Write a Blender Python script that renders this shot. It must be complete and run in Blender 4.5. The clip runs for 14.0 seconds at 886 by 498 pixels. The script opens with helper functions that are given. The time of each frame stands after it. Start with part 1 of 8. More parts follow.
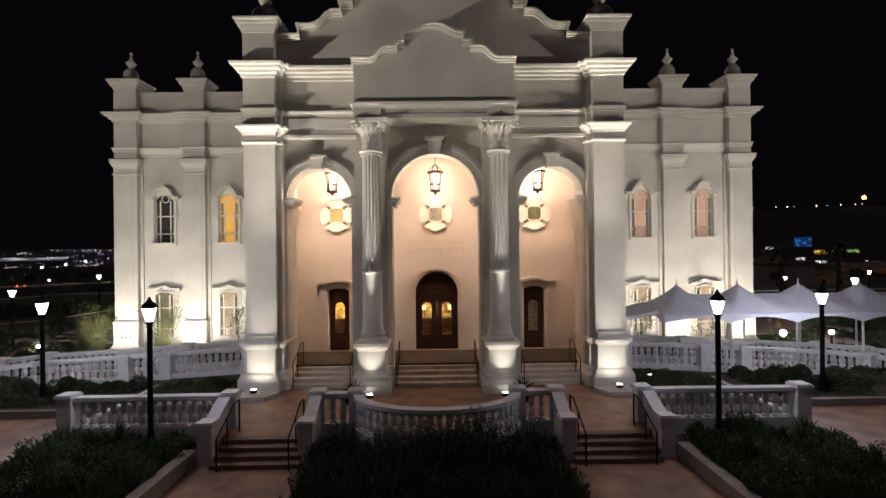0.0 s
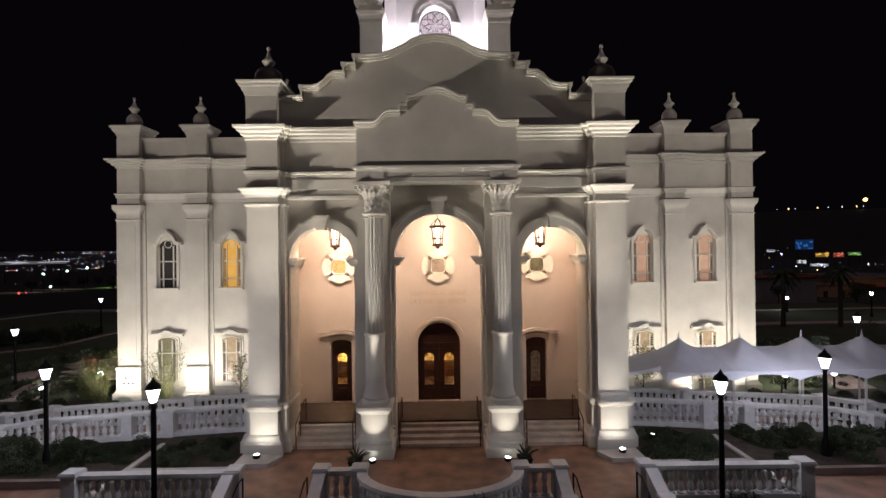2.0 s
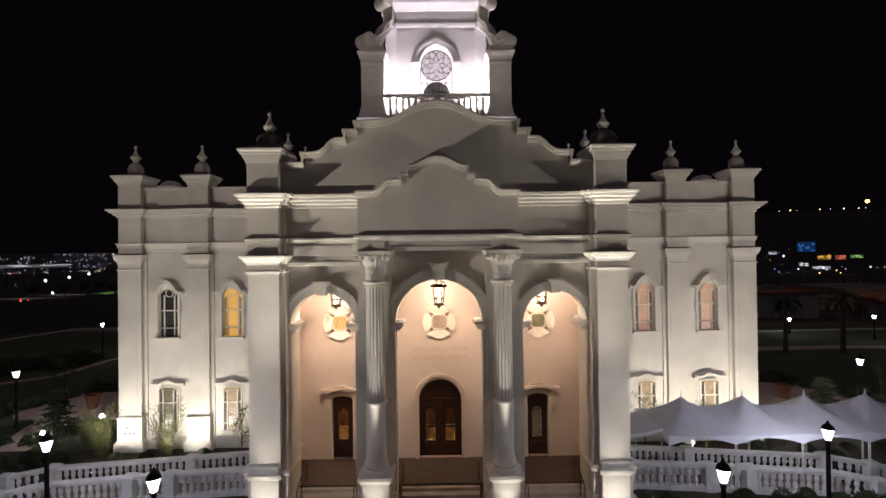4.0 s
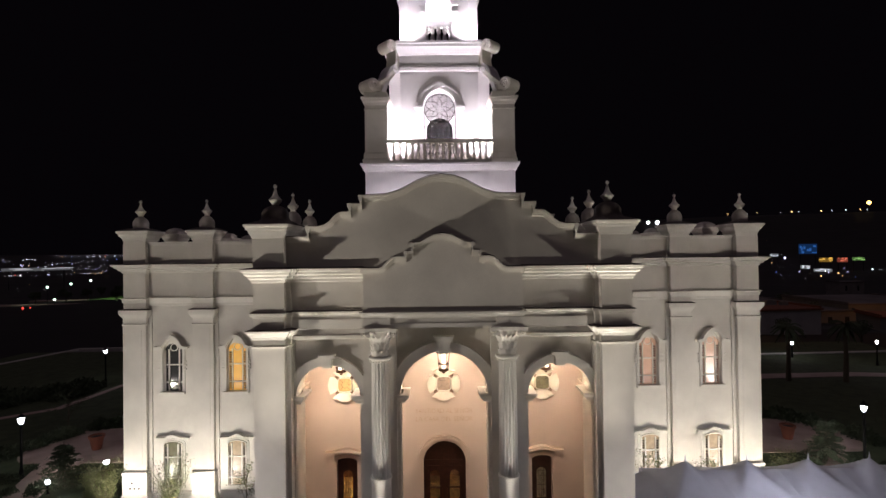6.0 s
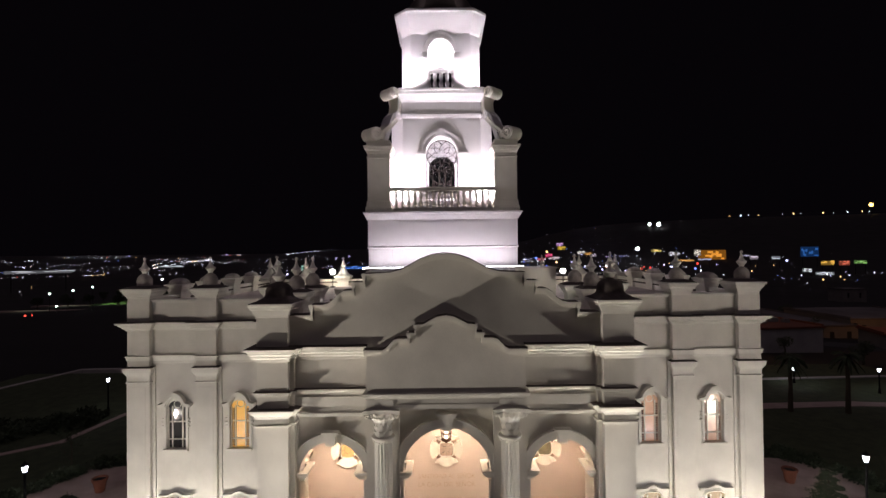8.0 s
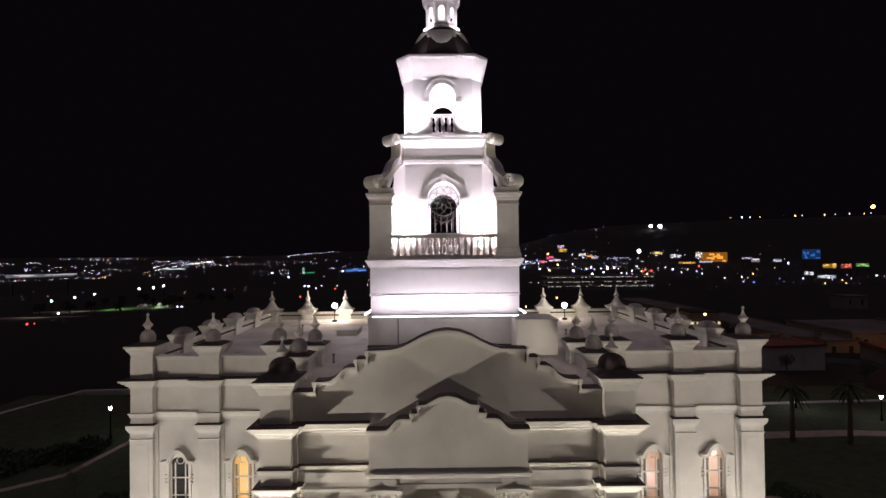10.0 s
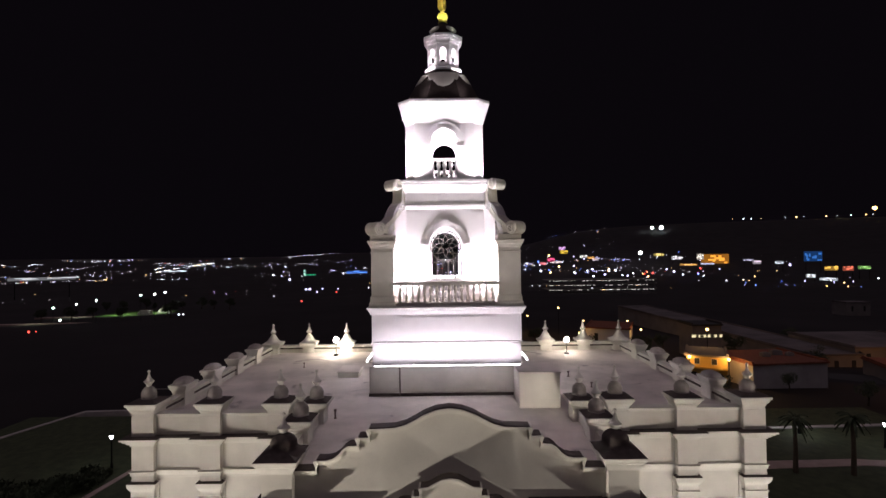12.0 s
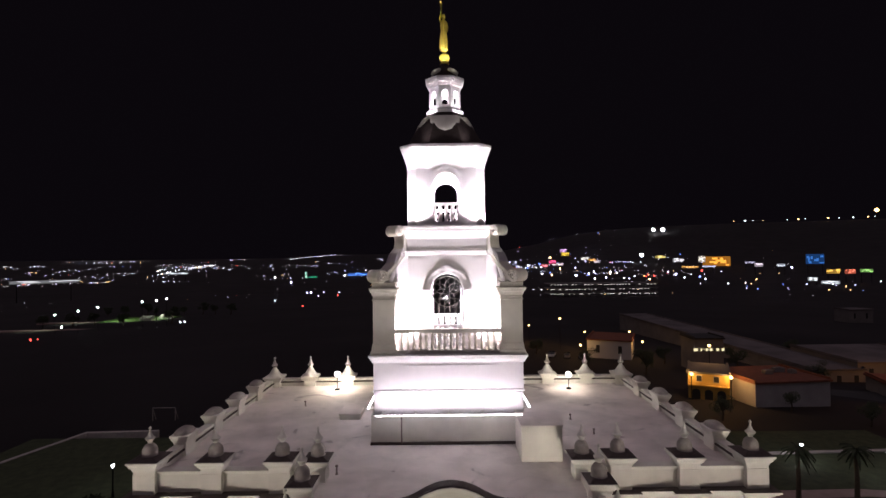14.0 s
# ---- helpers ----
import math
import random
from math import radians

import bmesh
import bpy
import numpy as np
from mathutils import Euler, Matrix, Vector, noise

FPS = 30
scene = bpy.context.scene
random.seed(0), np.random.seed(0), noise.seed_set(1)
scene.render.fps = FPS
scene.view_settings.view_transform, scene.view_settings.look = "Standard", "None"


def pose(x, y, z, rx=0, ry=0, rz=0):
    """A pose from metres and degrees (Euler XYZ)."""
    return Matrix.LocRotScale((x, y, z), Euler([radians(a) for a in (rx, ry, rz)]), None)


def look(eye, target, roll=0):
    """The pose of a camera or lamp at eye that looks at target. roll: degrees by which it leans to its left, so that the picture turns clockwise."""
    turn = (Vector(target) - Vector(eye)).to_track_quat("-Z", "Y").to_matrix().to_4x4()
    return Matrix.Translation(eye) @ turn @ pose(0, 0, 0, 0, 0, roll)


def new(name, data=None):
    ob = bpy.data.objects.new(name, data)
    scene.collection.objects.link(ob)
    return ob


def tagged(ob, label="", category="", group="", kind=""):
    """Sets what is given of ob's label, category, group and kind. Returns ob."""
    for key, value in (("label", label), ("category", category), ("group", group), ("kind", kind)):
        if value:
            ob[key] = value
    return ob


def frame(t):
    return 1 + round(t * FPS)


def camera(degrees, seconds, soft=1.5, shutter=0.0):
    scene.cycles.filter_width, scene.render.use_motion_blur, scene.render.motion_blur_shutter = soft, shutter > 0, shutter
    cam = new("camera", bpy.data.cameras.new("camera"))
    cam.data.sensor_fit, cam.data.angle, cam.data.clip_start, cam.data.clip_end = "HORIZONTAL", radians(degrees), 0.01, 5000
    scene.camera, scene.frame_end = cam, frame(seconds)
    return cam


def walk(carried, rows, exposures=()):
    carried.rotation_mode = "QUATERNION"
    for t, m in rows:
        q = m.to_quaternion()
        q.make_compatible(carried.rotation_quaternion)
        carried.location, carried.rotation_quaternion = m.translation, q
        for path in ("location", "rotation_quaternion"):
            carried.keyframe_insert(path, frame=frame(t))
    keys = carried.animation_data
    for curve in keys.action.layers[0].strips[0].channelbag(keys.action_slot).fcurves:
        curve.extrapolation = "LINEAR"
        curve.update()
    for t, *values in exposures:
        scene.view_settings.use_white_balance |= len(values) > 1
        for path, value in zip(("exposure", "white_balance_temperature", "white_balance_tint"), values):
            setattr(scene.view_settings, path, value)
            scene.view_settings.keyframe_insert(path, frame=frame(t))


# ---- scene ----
cam = camera(83.4, 14.0)
METRES, EYE, TILT, LEAN, TURN = 19.5, 5.4, 0.0, 0.68, -0.7
ROWS = [
    (0.0, 0.0, 0.0, 0.0, 0.0, 0.0, -0.0),
    (0.5, -0.0011, -0.0007, 0.0279, 0.05, 0.05, 0.01),
    (1.0, -0.002, -0.0011, 0.0586, 0.07, -0.0, 0.01),
    (1.5, -0.0024, -0.0014, 0.0869, 0.1, 0.1, 0.0),
    (2.0, -0.0035, -0.0015, 0.1167, 0.1, 0.21, 0.02),
    (2.5, -0.0034, -0.0009, 0.1498, 0.11, 0.26, 0.01),
    (3.0, -0.0022, 0.0001, 0.182, 0.17, 0.3, 0.01),
    (5.5, -0.008, -0.002, 0.3509, 0.31, 0.45, 0.06),
    (6.0, -0.0113, -0.004, 0.3899, 0.36, 0.49, 0.06),
    (6.5, -0.0132, -0.0062, 0.4287, 0.42, 0.53, 0.04),
    (7.0, -0.0139, -0.0084, 0.4672, 0.45, 0.55, 0.02),
    (7.5, -0.014, -0.0091, 0.5055, 0.48, 0.58, 0.02),
    (8.0, -0.0148, -0.0097, 0.5437, 0.5, 0.62, 0.0),
    (10.5, -0.0179, -0.0164, 0.7324, 0.65, 0.81, 0.02),
    (11.0, -0.0186, -0.0154, 0.7704, 0.67, 0.83, 0.03),
    (11.5, -0.0186, -0.0142, 0.8082, 0.71, 0.87, 0.02),
    (12.0, -0.0198, -0.0125, 0.8467, 0.75, 0.9, 0.03),
    (12.5, -0.0219, -0.0099, 0.8846, 0.77, 0.95, 0.04),
    (13.0, -0.0224, -0.0086, 0.9228, 0.81, 0.98, 0.02),
    (13.5, -0.0221, -0.0086, 0.9603, 0.87, 1.02, 0.02),
    (14.0, -0.0216, -0.0112, 0.9988, 0.89, 1.05, 0.0),
]
walk(cam, [(t, pose(0.04, 0, EYE, TILT, LEAN, TURN) @ pose(METRES * x, METRES * y, METRES * z, 90 + pitch, roll, yaw)) for t, x, y, z, yaw, pitch, roll in ROWS],
     [(0.0, 0.12), (3.0, -0.02), (5.5, -0.03), (7.5, 0.0), (10.5, 0.52), (14.0, 0.95)])

# ---- world, exposure, lights ----
world = bpy.data.worlds.new("night")
scene.world = world
world.use_nodes = True
sky_bg = world.node_tree.nodes["Background"]
sky_bg.inputs[0].default_value = (0.9, 0.65, 1.0, 1)
sky_bg.inputs[1].default_value = 0.0018

FLOOD = (1.0, 0.905, 0.80)
WASH = (1.0, 0.92, 0.815)
COOL = (1.0, 0.905, 0.985)
WARM = (1.0, 0.765, 0.585)


def spot(name, eye, target, power, colour, cone=70, blend=0.6, size=0.08):
    d = bpy.data.lights.new(name, "SPOT")
    d.energy, d.color, d.spot_size, d.spot_blend, d.shadow_soft_size = power, colour, radians(cone), blend, size
    ob = new(name, d)
    ob.matrix_world = look(eye, target)
    return ob


def bulb(name, at, power, colour, size=0.08):
    d = bpy.data.lights.new(name, "POINT")
    d.energy, d.color, d.shadow_soft_size = power, colour, size
    ob = new(name, d)
    ob.location = at
    return ob


def strip(name, eye, target, power, colour, w, h):
    d = bpy.data.lights.new(name, "AREA")
    d.shape, d.size, d.size_y, d.energy, d.color = "RECTANGLE", w, h, power, colour
    ob = new(name, d)
    ob.matrix_world = look(eye, target)
    return ob


# floodlights on the lawns light the portico and the wings from both sides
for s in (-1, 1):
    spot("gable_floodlight", (s * 25, 11.2, 0.6), (-s * 1.0, 18.4, 14.4), 17300 if s < 0 else 6200, FLOOD, 34, 1.0, 0.25)
    spot("wing_floodlight", (s * 27.7, 1.75, -0.1), (s * 13.0, 25.0, 12.8), 25000 if s < 0 else 29000, FLOOD, 38, 0.8, 0.1)
    # added fill without fixtures, low behind the planters, for the upper piers and entablature
    spot("portico_floodlight", (s * 9.2, 15.9, 0.4), (s * 5.6, 19.2, 11.3), 750, FLOOD, 58, 1.0, 0.12)
    # ground lights before the corner piers, with tight beams up the shafts
    spot("pier_light", (s * 6.6, 17.95, 0.46), (s * 6.55, 18.7, 1.5), 90, WASH, 120, 1.0, 0.05)
    spot("pier_beam", (s * 6.6, 17.95, 0.46), (s * 6.55, 18.9, 4.6), 430, WASH, 40, 1.0, 0.05)
    spot("pier_high_beam", (s * 6.6, 17.3, 0.4), (s * 6.57, 18.9, 12.5), 3600, WASH, 20, 1.0, 0.1)
    # added upward fill for the wall beside the piers, no fixture of its own
    spot("facade_beam", (s * 5.4, 17.5, 0.4), (s * 5.2, 17.9, 30.0), 3400, WASH, 36, 1.0, 0.1)
    # ground lights close before the columns
    spot("column_light", (s * 2.44, 17.74, 0.38), (s * 2.42, 18.5, 2.3), 120, WASH, 62, 1.0, 0.03)
    spot("column_beam", (s * 2.44, 17.74, 0.38), (s * 2.42, 18.46, 5.0), 2700, WASH, 8.4, 1.0, 0.02)
    spot("capital_beam", (s * 2.44, 17.5, 0.38), (s * 2.42, 18.5, 9.9), 2300, WASH, 13.0, 1.0, 0.03)
    # wall washers at the feet of the wing pilasters
    for px, e in ((16.1, 1000), (12.5, 1000), (8.9, 520)):
        spot("wall_washer", (s * px, 23.2, 0.35), (s * px, 26.2, 3.0), e * 1.15, WASH, 100, 1.0, 0.06)
        spot("pedestal_light", (s * px, 25.0, 0.3), (s * px, 25.9, 0.45), 6, WASH, 140, 1.0, 0.05)
    # tower floods
    for k in (1, -1):
        spot("tower_flood", (s * 2.75, 36.3 - k * 4.2, 19.0), (s * 2.2, 36.3 - k * 3.4, 25.0), 3300, COOL, 104, 0.9, 0.15)
        spot("belfry_flood", (s * 2.3, 36.3 - k * 3.25, 27.2), (s * 1.6, 36.3 - k * 2.6, 30.0), 1450, COOL, 110, 0.9, 0.12)
        spot("tower_side_flood", (s * 4.2, 36.3 - k * 2.75, 19.0), (s * 3.3, 36.3 - k * 2.2, 23.4), 1500, COOL, 100, 0.9, 0.15)
        spot("belfry_side_flood", (s * 3.25, 36.3 - k * 2.3, 27.2), (s * 2.6, 36.3 - k * 1.6, 30.0), 700, COOL, 110, 0.9, 0.12)
    # floods on the roof before the tower
    spot("roof_tower_flood", (s * 2.6, 24.3, 13.4), (s * 2.2, 31.5, 18.0), 95, COOL, 70, 1.0, 0.3)
    for k in (1, -1):
        spot("lantern_flood", (s * 1.36, 36.3 - k * 1.36, 34.85), (s * 0.85, 36.3 - k * 0.85, 37.4), 170, COOL, 110, 0.8, 0.08)
    spot("shell_light", (s * 2.3, 33.0, 32.75), (s * 0.3, 34.6, 34.6), 60, COOL, 70, 1.0, 0.1)
    bulb("roof_light", (-9.95, 44.8, 14.55) if s < 0 else (10.75, 44.3, 14.4), 270 if s < 0 else 120, (1.0, 0.88, 0.72), 0.2)
    bulb("hanging_light", (s * 4.46, 21.6, 8.42), 400, WARM, 0.12)
    # unseen spots added behind the spandrels to brighten the porch back wall
    spot("arch_spotlight", (s * 5.2, 20.55, 8.5), (s * 4.4, 23.0, 4.4), 600 if s < 0 else 360, WARM, 84, 1.0, 0.12)
    spot("arch_spotlight", (s * 3.45, 20.55, 8.5), (s * 4.6, 23.0, 4.4), 290 if s < 0 else 190, WARM, 84, 1.0, 0.12)
    strip("tower_strip_light_side", (s * 5.6, 36.3, 15.3), (s * 5.45, 36.3, 17.3), 120, COOL, 9.0, 0.08)
strip("tower_strip_light", (0, 30.5, 15.32), (0, 30.75, 17.3), 205, COOL, 9.0, 0.08)
bulb("hanging_light", (0, 21.6, 8.42), 320, WARM, 0.12)
# the same added spots for the middle bay
for q in (-1.5, 1.5):
    spot("arch_spotlight", (q, 20.55, 8.75), (0.0, 23.0, 4.2), 340 if q < 0 else 440, WARM, 90, 1.0, 0.12)
bulb("lantern_inner_light", (0, 36.3, 36.2), 70, COOL, 0.15)
bulb("belfry_inner_light", (0, 36.3, 28.0), 900, COOL, 0.3)
bulb("tower_inner_light", (0, 36.3, 21.4), 1300, COOL, 0.3)
# added lamp with no visible source, brightens the plant room front
spot("roof_box_light", (6.5, 24.6, 13.5), (5.25, 28.6, 14.15), 260, (1.0, 0.93, 0.82), 50, 1.0, 0.15)
for s in (-1, 1):
    spot("statue_light", (s * 0.95, 35.25, 38.1), (0, 36.2, 41.6), 420, (1.0, 0.95, 0.8), 56, 0.9, 0.06)
# faint glow of the overcast city sky
glow_sky = bpy.data.lights.new("sky_glow", "SUN")
glow_sky.energy, glow_sky.color, glow_sky.angle = 0.185, (1.0, 0.8, 0.95), radians(120)
new("sky_glow", glow_sky).matrix_world = look((0, 0, 300), (10, 20, 0))
LAMPS = [(-8.25, 14.4, -0.4), (8.2, 14.4, -0.4), (-14.1, 17.95, 0.1), (14.0, 17.9, 0.1)]
for lx, ly, lz in LAMPS:
    bulb("lamp_bulb", (lx, ly, lz + (4.02 if ly < 16 else 3.35)), 190 if ly < 16 else 310, (0.88, 0.88, 1.0), 0.12)


# ---- materials ----
def mat(name, colour, rough=0.8, metal=0.0, vary=0.12, scale=1.6, bump=0.15, grain=60.0, emit=None, power=0.0, spec=0.35):
    m = bpy.data.materials.new(name)
    m.use_nodes = True
    nt = m.node_tree
    b = nt.nodes["Principled BSDF"]
    b.inputs["Roughness"].default_value = rough
    b.inputs["Metallic"].default_value = metal
    b.inputs["Specular IOR Level"].default_value = spec
    tc = nt.nodes.new("ShaderNodeTexCoord")
    big = nt.nodes.new("ShaderNodeTexNoise")
    big.inputs["Scale"].default_value = scale
    big.inputs["Detail"].default_value = 6
    fine = nt.nodes.new("ShaderNodeTexNoise")
    fine.inputs["Scale"].default_value = grain
    fine.inputs["Detail"].default_value = 3
    for n in (big, fine):
        nt.links.new(tc.outputs["Object"], n.inputs["Vector"])
    ramp = nt.nodes.new("ShaderNodeValToRGB")
    c = colour
    ramp.color_ramp.elements[0].position, ramp.color_ramp.elements[1].position = 0.3, 0.7
    ramp.color_ramp.elements[0].color = (*[v * (1 - vary) for v in c], 1)
    ramp.color_ramp.elements[1].color = (*[min(1, v * (1 + vary * 0.6)) for v in c], 1)
    nt.links.new(big.outputs["Fac"], ramp.inputs["Fac"])
    mix = nt.nodes.new("ShaderNodeMixRGB")
    mix.blend_type = "MULTIPLY"
    mix.inputs["Fac"].default_value = 0.25
    nt.links.new(ramp.outputs["Color"], mix.inputs["Color1"])
    nt.links.new(fine.outputs["Fac"], mix.inputs["Color2"])
    nt.links.new(mix.outputs["Color"], b.inputs["Base Color"])
    if bump:
        bp = nt.nodes.new("ShaderNodeBump")
        bp.inputs["Strength"].default_value = bump
        bp.inputs["Distance"].default_value = 0.02
        nt.links.new(fine.outputs["Fac"], bp.inputs["Height"])
        nt.links.new(bp.outputs["Normal"], b.inputs["Normal"])
    if emit:
        b.inputs["Emission Color"].default_value = (*emit, 1)
        b.inputs["Emission Strength"].default_value = power
        m.cycles.emission_sampling = "NONE"
    return m


def glow(name, colour, power):
    m = bpy.data.materials.new(name)
    m.use_nodes = True
    nt = m.node_tree
    nt.nodes.clear()
    e = nt.nodes.new("ShaderNodeEmission")
    e.inputs[0].default_value = (*colour, 1)
    e.inputs[1].default_value = power
    o = nt.nodes.new("ShaderNodeOutputMaterial")
    nt.links.new(e.outputs[0], o.inputs[0])
    m.cycles.emission_sampling = "NONE"
    return m


STUCCO = mat("stucco", (0.72, 0.685, 0.615), 0.85, vary=0.12, scale=0.7, bump=0.2, grain=45)
TRIM = mat("cast_stone", (0.76, 0.73, 0.66), 0.75, vary=0.06, scale=1.5, bump=0.12, grain=70)
WHITEST = mat("tower_stucco", (0.78, 0.75, 0.76), 0.85, vary=0.06, scale=0.8, bump=0.15, grain=50)
PORCH = mat("porch_plaster", (0.74, 0.625, 0.54), 0.85, vary=0.06, scale=0.8, bump=0.1, grain=60)
ROSETTE = mat("carved_cream_stone", (0.86, 0.83, 0.72), 0.75, vary=0.06, scale=2.0, bump=0.08, grain=60)
GAPSHADE = mat("carved_umber_stone", (0.36, 0.26, 0.19), 0.8, vary=0.1, scale=3, bump=0.1)
BALU = mat("balustrade_stone", (0.66, 0.65, 0.66), 0.7, vary=0.12, scale=3, bump=0.15, grain=70)
PAVE = mat("stained_paving", (0.30, 0.165, 0.11), 0.5, vary=0.5, scale=1.4, bump=0.12, grain=25)
# porch steps: centre flight coloured browner and darker, side flights paler
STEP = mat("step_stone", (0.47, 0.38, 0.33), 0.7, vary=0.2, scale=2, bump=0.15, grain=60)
SIDESTEP = mat("pale_side_step", (0.66, 0.59, 0.53), 0.7, vary=0.2, scale=2, bump=0.15, grain=60)
PATH = mat("concrete_path", (0.44, 0.32, 0.28), 0.8, vary=0.2, scale=0.8, bump=0.15, grain=30)
KERB = mat("kerb_concrete", (0.25, 0.20, 0.18), 0.8, vary=0.2, scale=2, bump=0.2, grain=40)
PALEK = mat("pale_kerb_concrete", (0.52, 0.48, 0.45), 0.8, vary=0.15, scale=2, bump=0.2, grain=40)
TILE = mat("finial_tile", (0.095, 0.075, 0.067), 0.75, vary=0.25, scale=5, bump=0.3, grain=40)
SOIL = mat("soil", (0.055, 0.04, 0.03), 0.95, vary=0.4, scale=3, bump=0.6, grain=30)
LAWN = mat("lawn", (0.06, 0.075, 0.035), 0.95, vary=0.35, scale=1.2, bump=0.6, grain=40)
ROOF = mat("roof_membrane", (0.78, 0.71, 0.68), 0.85, vary=0.24, scale=0.35, bump=0.1, grain=30)
# dirt streaks and dried puddles on the roof
nt = ROOF.node_tree
puddle = nt.nodes.new("ShaderNodeTexNoise")
puddle.inputs["Scale"].default_value = 0.55
puddle.inputs["Detail"].default_value = 8
puddle.inputs["Distortion"].default_value = 1.2
nt.links.new(nt.nodes["Texture Coordinate"].outputs["Object"], puddle.inputs["Vector"])
edge = nt.nodes.new("ShaderNodeValToRGB")
for i, (p, v) in enumerate(((0.30, 0.42), (0.36, 0.86), (0.52, 1.0))):
    e = edge.color_ramp.elements[i] if i < 2 else edge.color_ramp.elements.new(p)
    e.position, e.color = p, (v, v, v * 0.97, 1)
nt.links.new(puddle.outputs["Fac"], edge.inputs["Fac"])
dirty = nt.nodes.new("ShaderNodeMixRGB")
dirty.blend_type = "MULTIPLY"
dirty.inputs["Fac"].default_value = 0.75
nt.links.new(nt.nodes["Mix (Legacy)"].outputs["Color"] if "Mix (Legacy)" in nt.nodes else nt.nodes["Mix"].outputs["Color"], dirty.inputs["Color1"])
nt.links.new(edge.outputs["Color"], dirty.inputs["Color2"])
nt.links.new(dirty.outputs["Color"], nt.nodes["Principled BSDF"].inputs["Base Color"])
DOMET = mat("dome_tile", (0.05, 0.036, 0.032), 0.85, vary=0.25, scale=3, bump=0.3, grain=30)
WOOD = mat("dark_wood", (0.055, 0.022, 0.016), 0.35, vary=0.3, scale=6, bump=0.1, grain=40)
IRON = mat("dark_iron", (0.012, 0.012, 0.013), 0.6, spec=0.12, metal=0.0, vary=0.2, scale=8, bump=0.1)
BRONZE = mat("bronze", (0.12, 0.06, 0.035), 0.4, metal=0.8, vary=0.2, scale=8, bump=0.05)
GOLD = mat("gold_leaf", (0.70, 0.52, 0.10), 0.45, metal=0.45, vary=0.1, scale=6, bump=0.05)
LETTER = mat("carved_lettering", (0.58, 0.42, 0.27), 0.7, vary=0.1)
TENT = mat("tent_fabric", (0.68, 0.69, 0.78), 0.7, vary=0.06, scale=2, bump=0.05)
LEAF = mat("shrub_leaf", (0.10, 0.14, 0.075), 0.7, spec=0.1, vary=0.4, scale=2, bump=0.0)
LEAFD = mat("hedge_leaf", (0.075, 0.09, 0.055), 0.75, spec=0.1, vary=0.4, scale=2, bump=0.0)
LEAFY = mat("sapling_leaf", (0.17, 0.19, 0.07), 0.55, vary=0.3, scale=2, bump=0.0)
BARK = mat("bark", (0.10, 0.075, 0.05), 0.9, vary=0.3, scale=6, bump=0.4)
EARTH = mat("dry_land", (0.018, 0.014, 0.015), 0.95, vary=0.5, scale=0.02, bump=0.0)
ROADM = mat("asphalt", (0.05, 0.048, 0.048), 0.85, vary=0.2, scale=0.2, bump=0.2)
TERRA = mat("terracotta", (0.22, 0.075, 0.045), 0.8, vary=0.25, scale=2)
DARKPANE = mat("dark_glass", (0.05, 0.05, 0.05), 0.03, vary=0.0, bump=0.0, spec=0.6)
LAMPGLOW = glow("lamp_glass", (0.86, 0.90, 1.0), 14.0)
WARMGLOW = glow("warm_lantern_glass", (1.0, 0.86, 0.66), 3.5)
LENS = glow("floodlight_lens", (1.0, 0.97, 0.9), 12.0)
FLOODLENS = glow("flood_bank_lens", (1.0, 0.96, 0.9), 30.0)
STRIPGLOW = glow("light_strip", (0.93, 0.90, 1.0), 6.0)
AMBER = mat("amber_lit_glass", (0.35, 0.2, 0.05), 0.25, vary=0.3, scale=2.5, bump=0.0, emit=(1.0, 0.52, 0.10), power=0.55)
PINK = mat("curtained_glass", (0.55, 0.36, 0.26), 0.2, vary=0.15, scale=2.0, bump=0.0, emit=(1.0, 0.55, 0.36), power=0.20)
LOWPANE = mat("pale_curtained_glass", (0.36, 0.28, 0.18), 0.3, vary=0.35, scale=5.0, bump=0.0, emit=(1.0, 0.62, 0.34), power=0.09)
BULB = mat("finial_stone", (0.42, 0.38, 0.35), 0.8, vary=0.2, scale=4, bump=0.2, grain=50)
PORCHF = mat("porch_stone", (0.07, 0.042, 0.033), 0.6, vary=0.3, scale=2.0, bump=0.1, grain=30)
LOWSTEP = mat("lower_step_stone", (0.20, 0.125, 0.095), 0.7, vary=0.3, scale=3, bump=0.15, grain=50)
GREENP = mat("dim_patterned_glass", (0.20, 0.19, 0.12), 0.2, vary=0.3, scale=3.0, bump=0.0)
UMBERP = mat("dim_umber_glass", (0.52, 0.41, 0.33), 0.25, vary=0.3, scale=3.0, bump=0.0)
ROSEPANE = mat("pale_gold_glass", (0.62, 0.44, 0.2), 0.3, vary=0.15, scale=3.0, bump=0.0, emit=(1.0, 0.6, 0.22), power=0.06)
TRACERY = mat("window_tracery", (0.02, 0.014, 0.011), 0.6, vary=0.1)
MUNTIN = mat("painted_muntin", (0.80, 0.76, 0.66), 0.5, vary=0.05)


